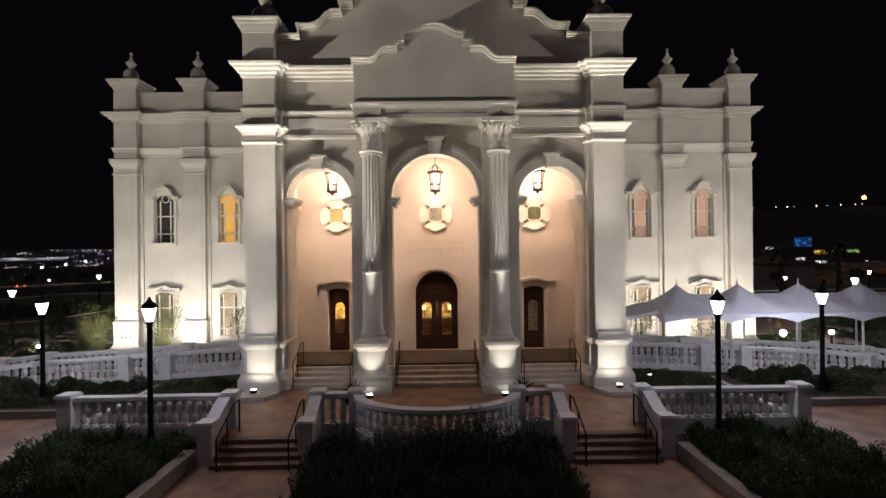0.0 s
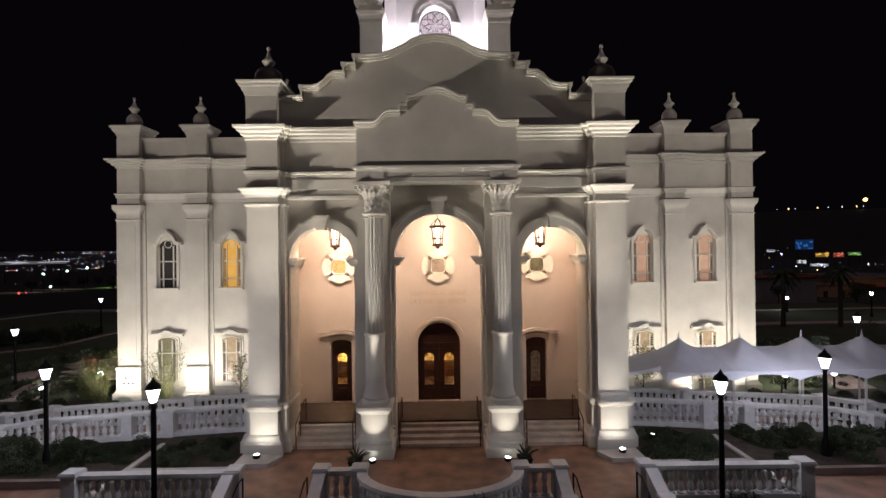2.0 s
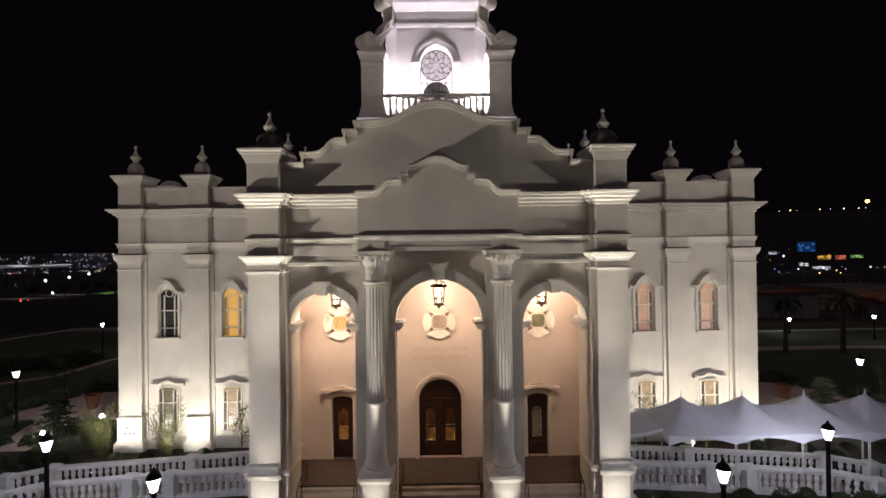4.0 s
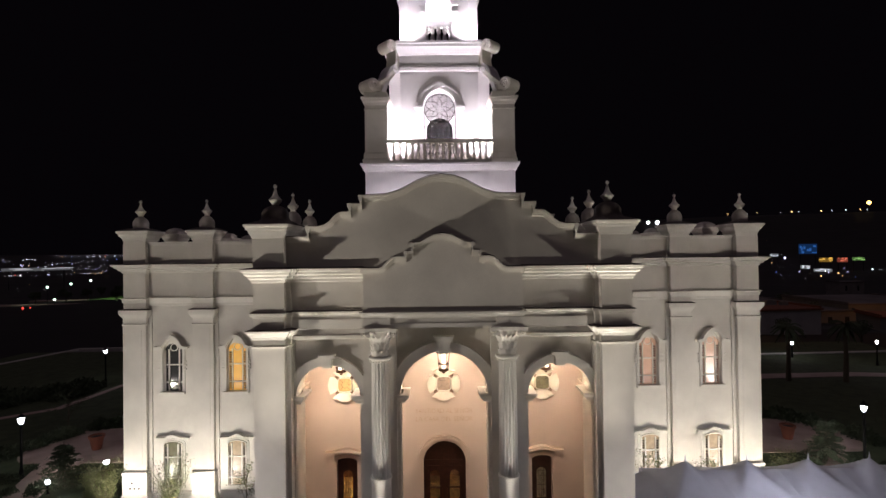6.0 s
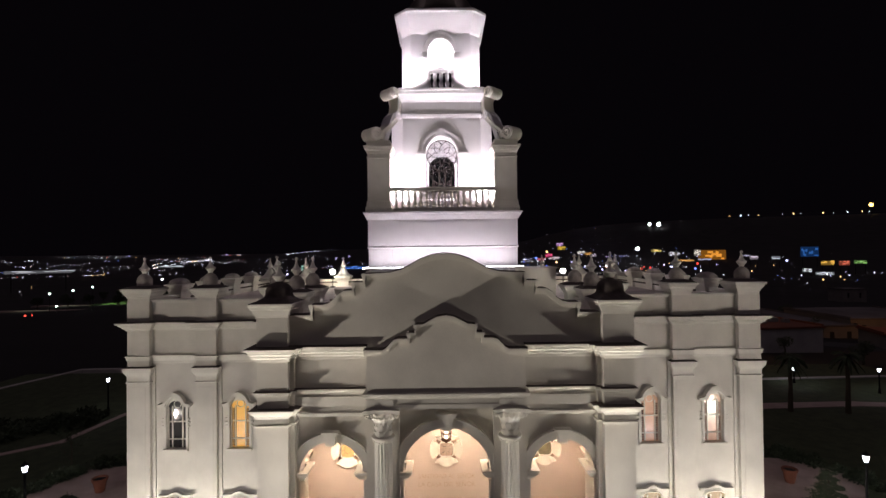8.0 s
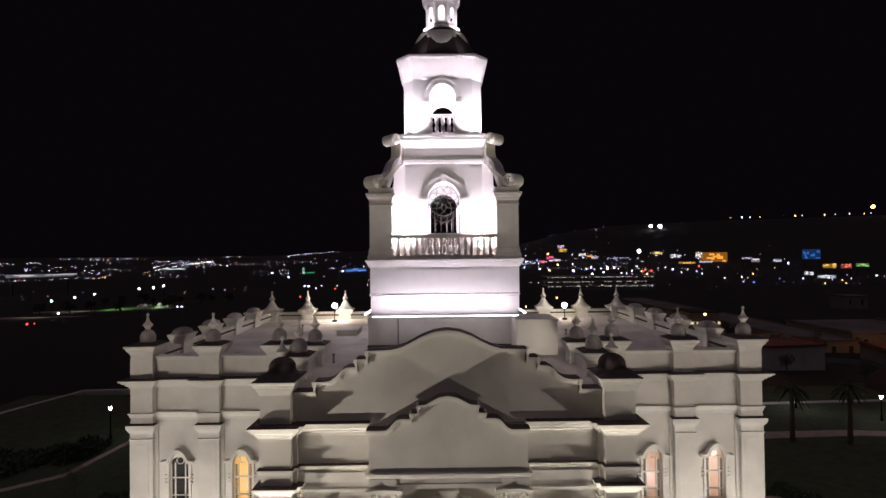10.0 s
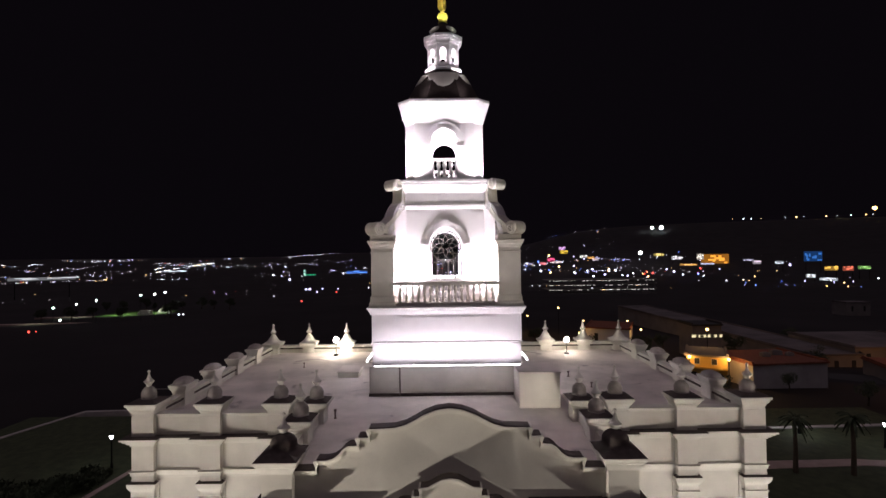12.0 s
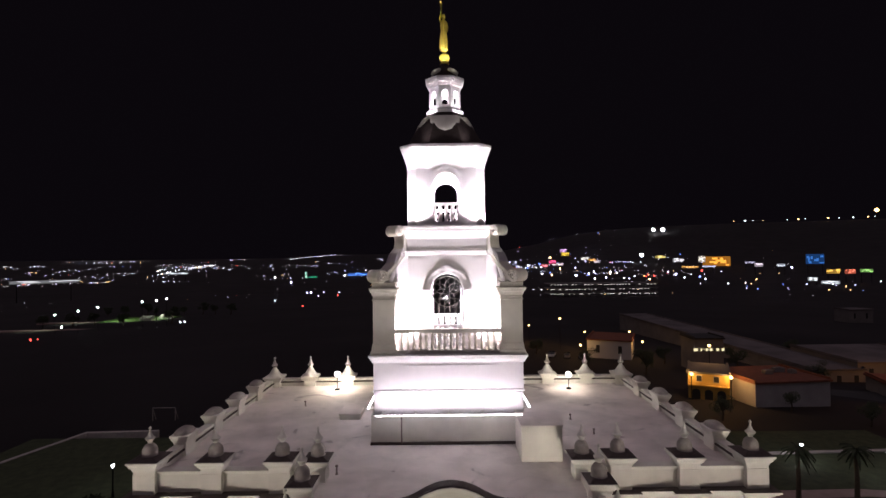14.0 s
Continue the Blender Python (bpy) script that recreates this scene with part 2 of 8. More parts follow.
def leaded_glass(name, tint, gloss=0.12, low=0.55):
    """Clear ornamental glass: tinted bevelled pieces that let the room behind show through."""
    m = bpy.data.materials.new(name)
    m.use_nodes = True
    nt = m.node_tree
    nt.nodes.clear()
    tc = nt.nodes.new("ShaderNodeTexCoord")
    cells = nt.nodes.new("ShaderNodeTexVoronoi")
    cells.inputs["Scale"].default_value = 11.0
    nt.links.new(tc.outputs["Object"], cells.inputs["Vector"])
    ramp = nt.nodes.new("ShaderNodeValToRGB")
    ramp.color_ramp.elements[0].color = (*[v * low for v in tint], 1)
    ramp.color_ramp.elements[1].color = (*tint, 1)
    nt.links.new(cells.outputs["Color"], ramp.inputs["Fac"])
    clear = nt.nodes.new("ShaderNodeBsdfTransparent")
    nt.links.new(ramp.outputs["Color"], clear.inputs["Color"])
    shine = nt.nodes.new("ShaderNodeBsdfGlossy")
    shine.inputs["Roughness"].default_value = 0.08
    mix = nt.nodes.new("ShaderNodeMixShader")
    mix.inputs[0].default_value = gloss
    out = nt.nodes.new("ShaderNodeOutputMaterial")
    nt.links.new(clear.outputs[0], mix.inputs[1])
    nt.links.new(shine.outputs[0], mix.inputs[2])
    nt.links.new(mix.outputs[0], out.inputs[0])
    return m


ROSEGLASS = leaded_glass("rose_window_glass", (0.74, 0.74, 0.74), 0.04, 0.85)
DOORGLASS = leaded_glass("leaded_door_glass", (0.95, 0.86, 0.66))
FROSTED = mat("frosted_patterned_glass", (0.42, 0.40, 0.34), 0.35, vary=0.45, scale=7.0, bump=0.3, grain=20)
HALLP = mat("hall_plaster", (0.78, 0.68, 0.48), 0.8, vary=0.08, scale=1.0, bump=0.05)


# ---- mesh helpers ----
def finish(bm, smooth):
    bmesh.ops.recalc_face_normals(bm, faces=bm.faces)
    me = bpy.data.meshes.new("mesh")
    if smooth:
        for f in bm.faces:
            f.smooth = True
        for e in bm.edges:
            if len(e.link_faces) == 2 and e.calc_face_angle(0) > radians(38):
                e.smooth = False
    bm.to_mesh(me)
    bm.free()
    return me


def part(name, bm, material, parent=None, label="", smooth=False):
    me = finish(bm, smooth)
    me.materials.append(material)
    ob = new(name, me)
    ob.parent = parent
    if label:
        tagged(ob, label)
    return ob


def pieces(name, bm, material, parent=None, label="", smooth=False):
    """Each loose piece of a bmesh as a part of its own."""
    left = set(bm.verts)
    while left:
        stack, island = [left.pop()], []
        while stack:
            v = stack.pop()
            island.append(v)
            for e in v.link_edges:
                w = e.other_vert(v)
                if w in left:
                    left.discard(w)
                    stack.append(w)
        b2 = bmesh.new()
        key = {v: b2.verts.new(v.co) for v in sorted(island, key=lambda v: v.index)}
        done = set()
        for v in island:
            for f in v.link_faces:
                if f not in done:
                    done.add(f)
                    b2.faces.new([key[w] for w in f.verts])
        part(name, b2, material, parent, label, smooth)
    bm.free()


def share(name, ob, parent, at=(0, 0, 0), turn=0.0, scale=(1, 1, 1)):
    """Another object on the mesh of ob."""
    o = new(name, ob.data)
    o.parent = parent
    o.location, o.rotation_euler, o.scale = at, (0, 0, turn), scale
    return o


def thing(name, label, category, group="", kind="", at=(0, 0, 0)):
    ob = new(name)
    ob.location = at
    ob.empty_display_size = 0.2
    return tagged(ob, label, category, group, kind)


def box(bm, x0, x1, y0, y1, z0, z1):
    v = [bm.verts.new((x, y, z)) for x in (x0, x1) for y in (y0, y1) for z in (z0, z1)]
    for f in ((0, 1, 3, 2), (4, 6, 7, 5), (0, 4, 5, 1), (2, 3, 7, 6), (0, 2, 6, 4), (1, 5, 7, 3)):
        bm.faces.new([v[i] for i in f])


def cbox(bm, cx, cy, w, d, z0, z1):
    box(bm, cx - w / 2, cx + w / 2, cy - d / 2, cy + d / 2, z0, z1)


def lathe(bm, prof, n=16, c=(0, 0), turn=0.0, lobes=0, depth=0.0):
    """A profile of (radius, z), turned about an upright axis."""
    rings = []
    for r, z in prof:
        ring = []
        for i in range(n):
            a = turn + 2 * math.pi * i / n
            rr = r * (1 - depth * (0.5 + 0.5 * math.cos(lobes * a))) if lobes else r
            ring.append(bm.verts.new((c[0] + rr * math.cos(a), c[1] + rr * math.sin(a), z)))
        rings.append(ring)
    for a, b in zip(rings, rings[1:]):
        for i in range(n):
            bm.faces.new((a[i], a[(i + 1) % n], b[(i + 1) % n], b[i]))
    bm.faces.new(rings[0][::-1])
    bm.faces.new(rings[-1])


def sweep(bm, prof, path, closed=False):
    """A moulding: a profile of (out, z) carried along a path of (x, y); out is to the right of the way."""
    n = len(path)
    P = [Vector(p) for p in path]
    nor = []
    for i in range(n if closed else n - 1):
        d = (P[(i + 1) % n] - P[i]).normalized()
        nor.append(Vector((d.y, -d.x)))
    rows = []
    for i in range(n):
        if closed:
            a, b = nor[i - 1], nor[i]
        else:
            a, b = nor[max(i - 1, 0)], nor[min(i, n - 2)]
        m = (a + b) / max(1 + a.dot(b), 0.2)
        rows.append([bm.verts.new((P[i].x + m.x * o, P[i].y + m.y * o, z)) for o, z in prof])
    k = len(prof)
    for i in range(n if closed else n - 1):
        a, b = rows[i], rows[(i + 1) % n]
        for j in range(k):
            bm.faces.new((a[j], b[j], b[(j + 1) % k], a[(j + 1) % k]))
    if not closed:
        bm.faces.new(rows[0])
        bm.faces.new(rows[-1][::-1])


def plate(bm, pts, y0, y1):
    """A flat outline of (x, z), given depth from y0 to y1."""
    a = [bm.verts.new((x, y0, z)) for x, z in pts]
    b = [bm.verts.new((x, y1, z)) for x, z in pts]
    bm.faces.new(a)
    bm.faces.new(b[::-1])
    for i in range(len(pts)):
        j = (i + 1) % len(pts)
        bm.faces.new((a[i], b[i], b[j], a[j]))


def band(bm, inner, outer, y0, y1):
    """A strip between two outlines of (x, z) of the same length, given depth."""
    q = [[bm.verts.new((x, y, z)) for x, z in line] for y in (y0, y1) for line in (inner, outer)]
    for i in range(len(inner) - 1):
        for a, b in ((q[0], q[1]), (q[1], q[3]), (q[3], q[2]), (q[2], q[0])):
            bm.faces.new((a[i], a[i + 1], b[i + 1], b[i]))
    for e in (0, -1):
        bm.faces.new((q[0][e], q[1][e], q[3][e], q[2][e]))


def arc(cx, cz, r, a0=180, a1=0, n=20, squash=1.0):
    return [(cx + r * math.cos(radians(a0 + (a1 - a0) * i / n)), cz + squash * r * math.sin(radians(a0 + (a1 - a0) * i / n))) for i in range(n + 1)]


def arch_wall(bm, x0, x1, z0, z1, y0, y1, holes):
    """A wall with arched holes (centre, half width, sill, spring, rise) right through it."""
    xs = {x0, x1}
    for cx, h, zb, zs, rise in holes:
        xs |= {cx - h * math.cos(math.pi * i / 20) for i in range(21)}
    xs = sorted(xs)
    xs = [x for i, x in enumerate(xs) if i == 0 or x - xs[i - 1] > 1e-5]

    def quad(*p):
        bm.faces.new([bm.verts.new(v) for v in p])

    def curve(hole, x):
        cx, h, zb, zs, rise = hole
        return zs + rise * math.sqrt(max(0, 1 - ((x - cx) / h) ** 2))
    for a, b in zip(xs, xs[1:]):
        mid = (a + b) / 2
        hole = next((q for q in holes if abs(mid - q[0]) < q[1]), None)
        spans = [(z0, z0, z1, z1)] if not hole else [(curve(hole, a), curve(hole, b), z1, z1)] + ([(z0, z0, hole[2], hole[2])] if hole[2] > z0 + 1e-4 else [])
        for la, lb, ua, ub in spans:
            quad((a, y0, la), (b, y0, lb), (b, y0, ub), (a, y0, ua))
            quad((b, y1, lb), (a, y1, la), (a, y1, ua), (b, y1, ub))
            quad((a, y0, ua), (b, y0, ub), (b, y1, ub), (a, y1, ua))
            quad((b, y0, lb), (a, y0, la), (a, y1, la), (b, y1, lb))
    for cx, h, zb, zs, rise in holes:
        for s in (-1, 1):
            quad((cx + s * h, y0, zb), (cx + s * h, y1, zb), (cx + s * h, y1, zs), (cx + s * h, y0, zs))
    for x in (x0, x1):
        quad((x, y0, z0), (x, y1, z0), (x, y1, z1), (x, y0, z1))
    bmesh.ops.remove_doubles(bm, verts=bm.verts, dist=1e-4)


def tube(bm, pts, r, n=8):
    """A round bar through points of (x, y, z)."""
    P = [Vector(p) for p in pts]
    rings = []
    for i, p in enumerate(P):
        d = (P[min(i + 1, len(P) - 1)] - P[max(i - 1, 0)]).normalized()
        u = d.orthogonal().normalized()
        w = d.cross(u)
        rr = r[i] if isinstance(r, (list, tuple)) else r
        rings.append([bm.verts.new(p + rr * (u * math.cos(2 * math.pi * k / n) + w * math.sin(2 * math.pi * k / n))) for k in range(n)])
    for a, b in zip(rings, rings[1:]):
        best = min(range(n), key=lambda s: (a[0].co - b[s].co).length)
        for k in range(n):
            bm.faces.new((a[k], a[(k + 1) % n], b[(k + 1 + best) % n], b[(k + best) % n]))
    bm.faces.new(rings[0][::-1])
    bm.faces.new(rings[-1])


def nb():
    return bmesh.new()


def mirrored(path):
    """The same path on the other side, in the order that keeps out outside."""
    return [(-x, y) for x, y in path][::-1]


# ---- temple: portico ----
Z0 = 0.08      # forecourt
ZL = 0.73      # porch floor
temple = thing("temple", "white stucco mission-style temple with arched portico and floodlit facade", "building")

CORNICE = [(0, 11.96), (0.06, 11.98), (0.07, 12.08), (0.15, 12.13), (0.16, 12.21), (0.26, 12.27), (0.27, 12.36), (0.36, 12.39), (0.38, 12.48), (0, 12.53)]
LEDGE = [(0, 10.6), (0.03, 10.61), (0.04, 10.68), (0.10, 10.73), (0.11, 10.80), (0, 10.83)]
CAPITAL = [(0, 9.46), (0.07, 9.47), (0.08, 9.54), (0.01, 9.57), (0.01, 9.78), (0.06, 9.83), (0.07, 9.9), (0.15, 9.96), (0.17, 10.03), (0.24, 10.07), (0.25, 10.14), (0, 10.17)]
TOPCAP = [(0, 13.66), (0.04, 13.68), (0.05, 13.76), (0.12, 13.86), (0.13, 13.94), (0.20, 14.0), (0.21, 14.08), (0.26, 14.11), (0.26, 14.19), (0, 14.22)]


def rect(x0, x1, y0, y1):
    """Round a block anticlockwise from the back left corner, out outside."""
    return [(x0, y1), (x0, y0), (x1, y0), (x1, y1)]


def hip(bm, x0, x1, y0, y1, z0, z1):
    """A low hipped top, half as wide at its crown."""
    cx, cy = (x0 + x1) / 2, (y0 + y1) / 2
    a = [bm.verts.new((x, y, z0)) for x, y in ((x0, y0), (x1, y0), (x1, y1), (x0, y1))]
    b = [bm.verts.new((cx + (v.co.x - cx) * 0.5, cy + (v.co.y - cy) * 0.5, z1)) for v in a]
    bm.faces.new(b), bm.faces.new(a[::-1])
    for i in range(4):
        bm.faces.new((a[i], a[(i + 1) % 4], b[(i + 1) % 4], b[i]))


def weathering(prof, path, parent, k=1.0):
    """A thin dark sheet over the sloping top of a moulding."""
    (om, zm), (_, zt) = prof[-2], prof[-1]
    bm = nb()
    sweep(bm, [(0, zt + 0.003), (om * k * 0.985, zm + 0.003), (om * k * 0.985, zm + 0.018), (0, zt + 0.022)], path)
    part("weathering", bm, TILE, parent, "thin dark sheet on top of the ledge")


for s in (-1, 1):
    pier = new("corner_pier")
    pier.parent = temple
    cx = s * 6.55
    bm = nb()
    cbox(bm, cx, 19.05, 1.16, 0.9, 2.1, 13.75)
    part("shaft", bm, STUCCO, pier)
    bm = nb()
    box(bm, *sorted((s * 5.81, s * 7.08)), 18.87, 19.97, 2.1, 12.4)
    part("inner_shaft", bm, STUCCO, pier)
    bm = nb()
    box(bm, *sorted((s * 5.76, s * 7.06)), 19.2, 20.6, Z0, 12.2)
    part("wall_end", bm, STUCCO, pier)
    bm = nb()
    box(bm, *sorted((s * 5.99, s * 7.08)), 18.87, 19.97, 12.4, 13.75)
    part("upper_block", bm, STUCCO, pier)
    bm = nb()
    for w, y0, zz in ((1.30, 18.40, 0.0), (1.75, 18.72, 0.0)):
        sweep(bm, [(-0.2, Z0), (0.06, Z0), (0.06, 0.5), (0.0, 0.6), (-0.04, 0.74), (-0.1, 0.8), (-0.2, 0.8)], rect(cx - w / 2, cx + w / 2, y0, 20.3))
        sweep(bm, [(-0.2, 0.8), (-0.13, 0.8), (-0.13, 1.66), (-0.2, 1.66)], rect(cx - w / 2, cx + w / 2, y0, 20.3))
        sweep(bm, [(-0.2, 1.64), (-0.13, 1.66), (-0.05, 1.74), (0.0, 1.80), (0.0, 1.88), (-0.12, 1.93), (-0.13, 2.15), (-0.2, 2.2)], rect(cx - w / 2, cx + w / 2, y0, 20.3))
    cbox(bm, cx, 19.4, 1.0, 1.6, Z0, 2.2)
    part("pedestal", bm, TRIM, pier)
    bm = nb()
    stepped = [(5.81, 20.2), (5.81, 18.87), (5.97, 18.87), (5.97, 18.6), (7.13, 18.6), (7.13, 20.2)]
    if s < 0:
        stepped = [(-x, y) for x, y in stepped][::-1]
    sweep(bm, CAPITAL, stepped)
    part("capital", bm, TRIM, pier, smooth=True)
    bm = nb()
    sweep(bm, LEDGE, stepped)
    sweep(bm, CORNICE, stepped)
    pieces("cornice", bm, TRIM, pier, smooth=True)
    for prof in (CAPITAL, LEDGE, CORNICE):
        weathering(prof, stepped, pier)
    bm = nb()
    sweep(bm, TOPCAP, rect(cx - 0.58, cx + 0.58, 18.6, 20.0), closed=True)
    cbox(bm, cx, 19.3, 1.2, 1.35, 13.5, 14.2)
    part("cap", bm, TRIM, pier, smooth=True)
    bm = nb()
    hip(bm, cx - 0.82, cx + 0.82, 18.36, 20.2, 14.2, 14.36)
    part("cap_roof", bm, TILE, pier, "dark tiled cap roof")

# arcade wall with its three arches
bm = nb()
arch_wall(bm, -6.3, 6.3, Z0, 12.4, 19.3, 20.1, [(0, 1.70, Z0, 7.44, 1.74), (-4.5, 1.24, Z0, 7.42, 1.22), (4.5, 1.24, Z0, 7.42, 1.22)])
part("arcade_wall", bm, STUCCO, temple)
for s in (-1, 1):
    bm = nb()
    box(bm, *sorted((s * 3.0, s * 5.8)), 19.05, 19.32, 9.75, 12.45)
    part("entablature_wall", bm, STUCCO, temple)
for s in (-1, 1):
    bm = nb()
    path = [(-5.8, 19.05), (-3.0, 19.05)] if s < 0 else [(3.0, 19.05), (5.8, 19.05)]
    sweep(bm, LEDGE, path)
    sweep(bm, [(o * 0.8, z) for o, z in CORNICE], path)
    sweep(bm, [(0, 9.72), (0.06, 9.75), (0.07, 9.86), (0, 9.9)], path)
    sweep(bm, [(0, 10.1), (0.04, 10.12), (0.04, 10.5), (0, 10.5)], path)
    pieces("cornice", bm, TRIM, temple, smooth=True)
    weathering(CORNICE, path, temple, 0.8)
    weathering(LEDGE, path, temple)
    # arch trims and imposts
    bm = nb()
    band(bm, arc(s * 4.5, 7.42, 1.24), arc(s * 4.5, 7.42, 1.58), 19.22, 19.35)
    band(bm, arc(s * 4.5, 7.42, 1.48), arc(s * 4.5, 7.42, 1.60), 19.16, 19.35)
    part("archivolt", bm, TRIM, temple, smooth=True)
    bm = nb()
    plate(bm, [(s * 4.5 - 0.17, 8.55), (s * 4.5 + 0.17, 8.55), (s * 4.5 + 0.22, 8.98), (s * 4.5 - 0.22, 8.98)], 19.02, 19.4)
    plate(bm, [(s * 4.5 - 0.28, 8.98), (s * 4.5 + 0.28, 8.98), (s * 4.5 + 0.33, 9.1), (s * 4.5 - 0.33, 9.1)], 18.96, 19.4)
    part("keystone", bm, TRIM, temple)
    for jx in (s * 4.5 - 1.24, s * 4.5 + 1.24, s * 1.70):
        bm = nb()
        w = 0.18
        sweep(bm, [(-0.1, 7.1), (0.0, 7.12), (0.02, 7.2), (0.1, 7.3), (0.16, 7.36), (0.16, 7.46), (-0.1, 7.46)], [(jx - w, 20.15), (jx - w, 19.28), (jx + w, 19.28), (jx + w, 20.15)], closed=True)
        part("impost", bm, TRIM, temple)
bm = nb()
band(bm, arc(0, 7.44, 1.70, n=28), arc(0, 7.44, 2.06, n=28), 19.2, 19.35)
band(bm, arc(0, 7.44, 1.95, n=28), arc(0, 7.44, 2.10, n=28), 19.12, 19.35)
part("archivolt", bm, TRIM, temple, smooth=True)
bm = nb()
plate(bm, [(-0.2, 9.1), (0.2, 9.1), (0.28, 9.62), (-0.28, 9.62)], 18.98, 19.4)
plate(bm, [(-0.34, 9.62), (0.34, 9.62), (0.40, 9.78), (-0.40, 9.78)], 18.9, 19.4)
part("keystone", bm, TRIM, temple)

# projecting middle bay and its curved gable
GABLE = [(3.04, 12.42), (2.3, 12.42), (2.14, 12.5), (2.0, 12.66), (1.86, 12.80), (1.72, 12.84), (1.32, 12.84), (1.32, 13.04), (1.06, 13.04), (1.06, 13.34), (0.8, 13.36), (0.55, 13.5), (0.3, 13.63), (0, 13.68)]


def both(half):
    """A half outline of (x, z), from the right edge up to the middle, made whole from left to right."""
    left = [(-x, z) for x, z in half]
    return left + half[::-1][1:]


def coping(bm, line, y0, y1, up):
    """A moulded coping along an outline of (x, z)."""
    n = len(line)
    P = [Vector(p) for p in line]
    outer = []
    for i in range(n):
        a = (P[i] - P[i - 1]).normalized() if i else (P[1] - P[0]).normalized()
        b = (P[i + 1] - P[i]).normalized() if i < n - 1 else a
        na, nb_ = Vector((-a.y, a.x)), Vector((-b.y, b.x))
        m = (na + nb_) / max(1 + na.dot(nb_), 0.35)
        outer.append((P[i].x + m.x * up, P[i].y + m.y * up))
    band(bm, line, outer, y0, y1)


bm = nb()
g = both(GABLE)
plate(bm, [(-2.93, 10.8)] + [(-2.93, 12.42)] + g[1:-1] + [(2.93, 12.42), (2.93, 10.8)], 18.1, 18.32)
part("gable", bm, STUCCO, temple)
bm = nb()
g = [(-3.0, 12.42)] + g[1:-1] + [(3.0, 12.42)]
coping(bm, g, 17.88, 18.36, 0.07)
coping(bm, [(x, z - 0.08) for x, z in g], 17.98, 18.34, 0.08)
coping(bm, [(x, z - 0.15) for x, z in g], 18.04, 18.33, 0.07)
part("coping", bm, TRIM, temple)
bm = nb()
coping(bm, [(x, z + 0.073) for x, z in g], 17.93, 18.38, 0.03)
part("flashing", bm, TILE, temple, "dark flashing on the coping")
bm = nb()
box(bm, -2.93, 2.93, 18.12, 19.3, 10.26, 10.82)
box(bm, -2.9, 2.9, 18.3, 19.1, 10.8, 12.36)
pieces("bay_wall", bm, STUCCO, temple)
bm = nb()
bay = [(-2.93, 19.2), (-2.93, 18.12), (2.93, 18.12), (2.93, 19.2)]
sweep(bm, [(0, 10.62), (0.04, 10.63), (0.06, 10.70), (0.14, 10.76), (0.15, 10.84), (0, 10.86)], bay)
sweep(bm, [(0, 10.26), (0.03, 10.26), (0.03, 10.42), (0.01, 10.44), (0, 10.44)], bay)
pieces("architrave", bm, TRIM, temple, smooth=True)
for s in (-1, 1):
    bm = nb()
    box(bm, *sorted((s * 1.95, s * 2.95)), 18.07, 18.15, 10.24, 10.62)
    part("architrave_block", bm, TRIM, temple)

# main gable behind
MAIN = [(5.98, 13.76), (5.06, 13.78), (5.06, 14.16), (4.72, 14.16), (4.45, 14.22), (4.22, 14.38), (4.05, 14.58), (3.86, 14.70), (3.46, 14.72), (3.46, 15.02), (3.04, 15.02), (3.04, 15.34), (2.53, 15.36), (2.1, 15.38), (1.66, 15.5), (1.3, 15.68), (0.95, 15.88), (0.5, 16.05), (0, 16.12)]
MAIN = [(x, z - 0.13) for x, z in MAIN]
bm = nb()
g = both(MAIN)
plate(bm, [(-5.98, 12.4)] + g + [(5.98, 12.4)], 18.97, 19.32)
part("main_gable", bm, STUCCO, temple)
bm = nb()
coping(bm, g, 18.74, 19.36, 0.07)
coping(bm, [(x, z - 0.08) for x, z in g], 18.82, 19.34, 0.08)
coping(bm, [(x, z - 0.16) for x, z in g], 18.89, 19.33, 0.08)
part("coping", bm, TRIM, temple)
bm = nb()
coping(bm, [(x, z + 0.073) for x, z in g], 18.8, 19.38, 0.035)
part("flashing", bm, TILE, temple, "dark flashing on the coping")
for s in (-1, 1):
    for gx, gz in ((5.06, 14.16), (3.46, 15.02), (3.04, 15.34)):
        bm = nb()
        gz -= 0.13
        plate(bm, [(s * x, z) for x, z in ((gx - 0.03, gz + 0.075), (gx + 0.13, gz + 0.085), (gx + 0.13, gz - 0.02), (gx + 0.04, gz - 0.26), (gx - 0.03, gz - 0.12))], 18.73, 19.37)
        part("coping_return", bm, TRIM, temple)
    for gx, gz in ((1.06, 13.34), (1.32, 13.04)):
        bm = nb()
        plate(bm, [(s * x, z) for x, z in ((gx - 0.02, gz + 0.07), (gx + 0.1, gz + 0.075), (gx + 0.1, gz - 0.01), (gx + 0.03, gz - 0.19), (gx - 0.02, gz - 0.1))], 17.87, 18.37)
        part("coping_return", bm, TRIM, temple)

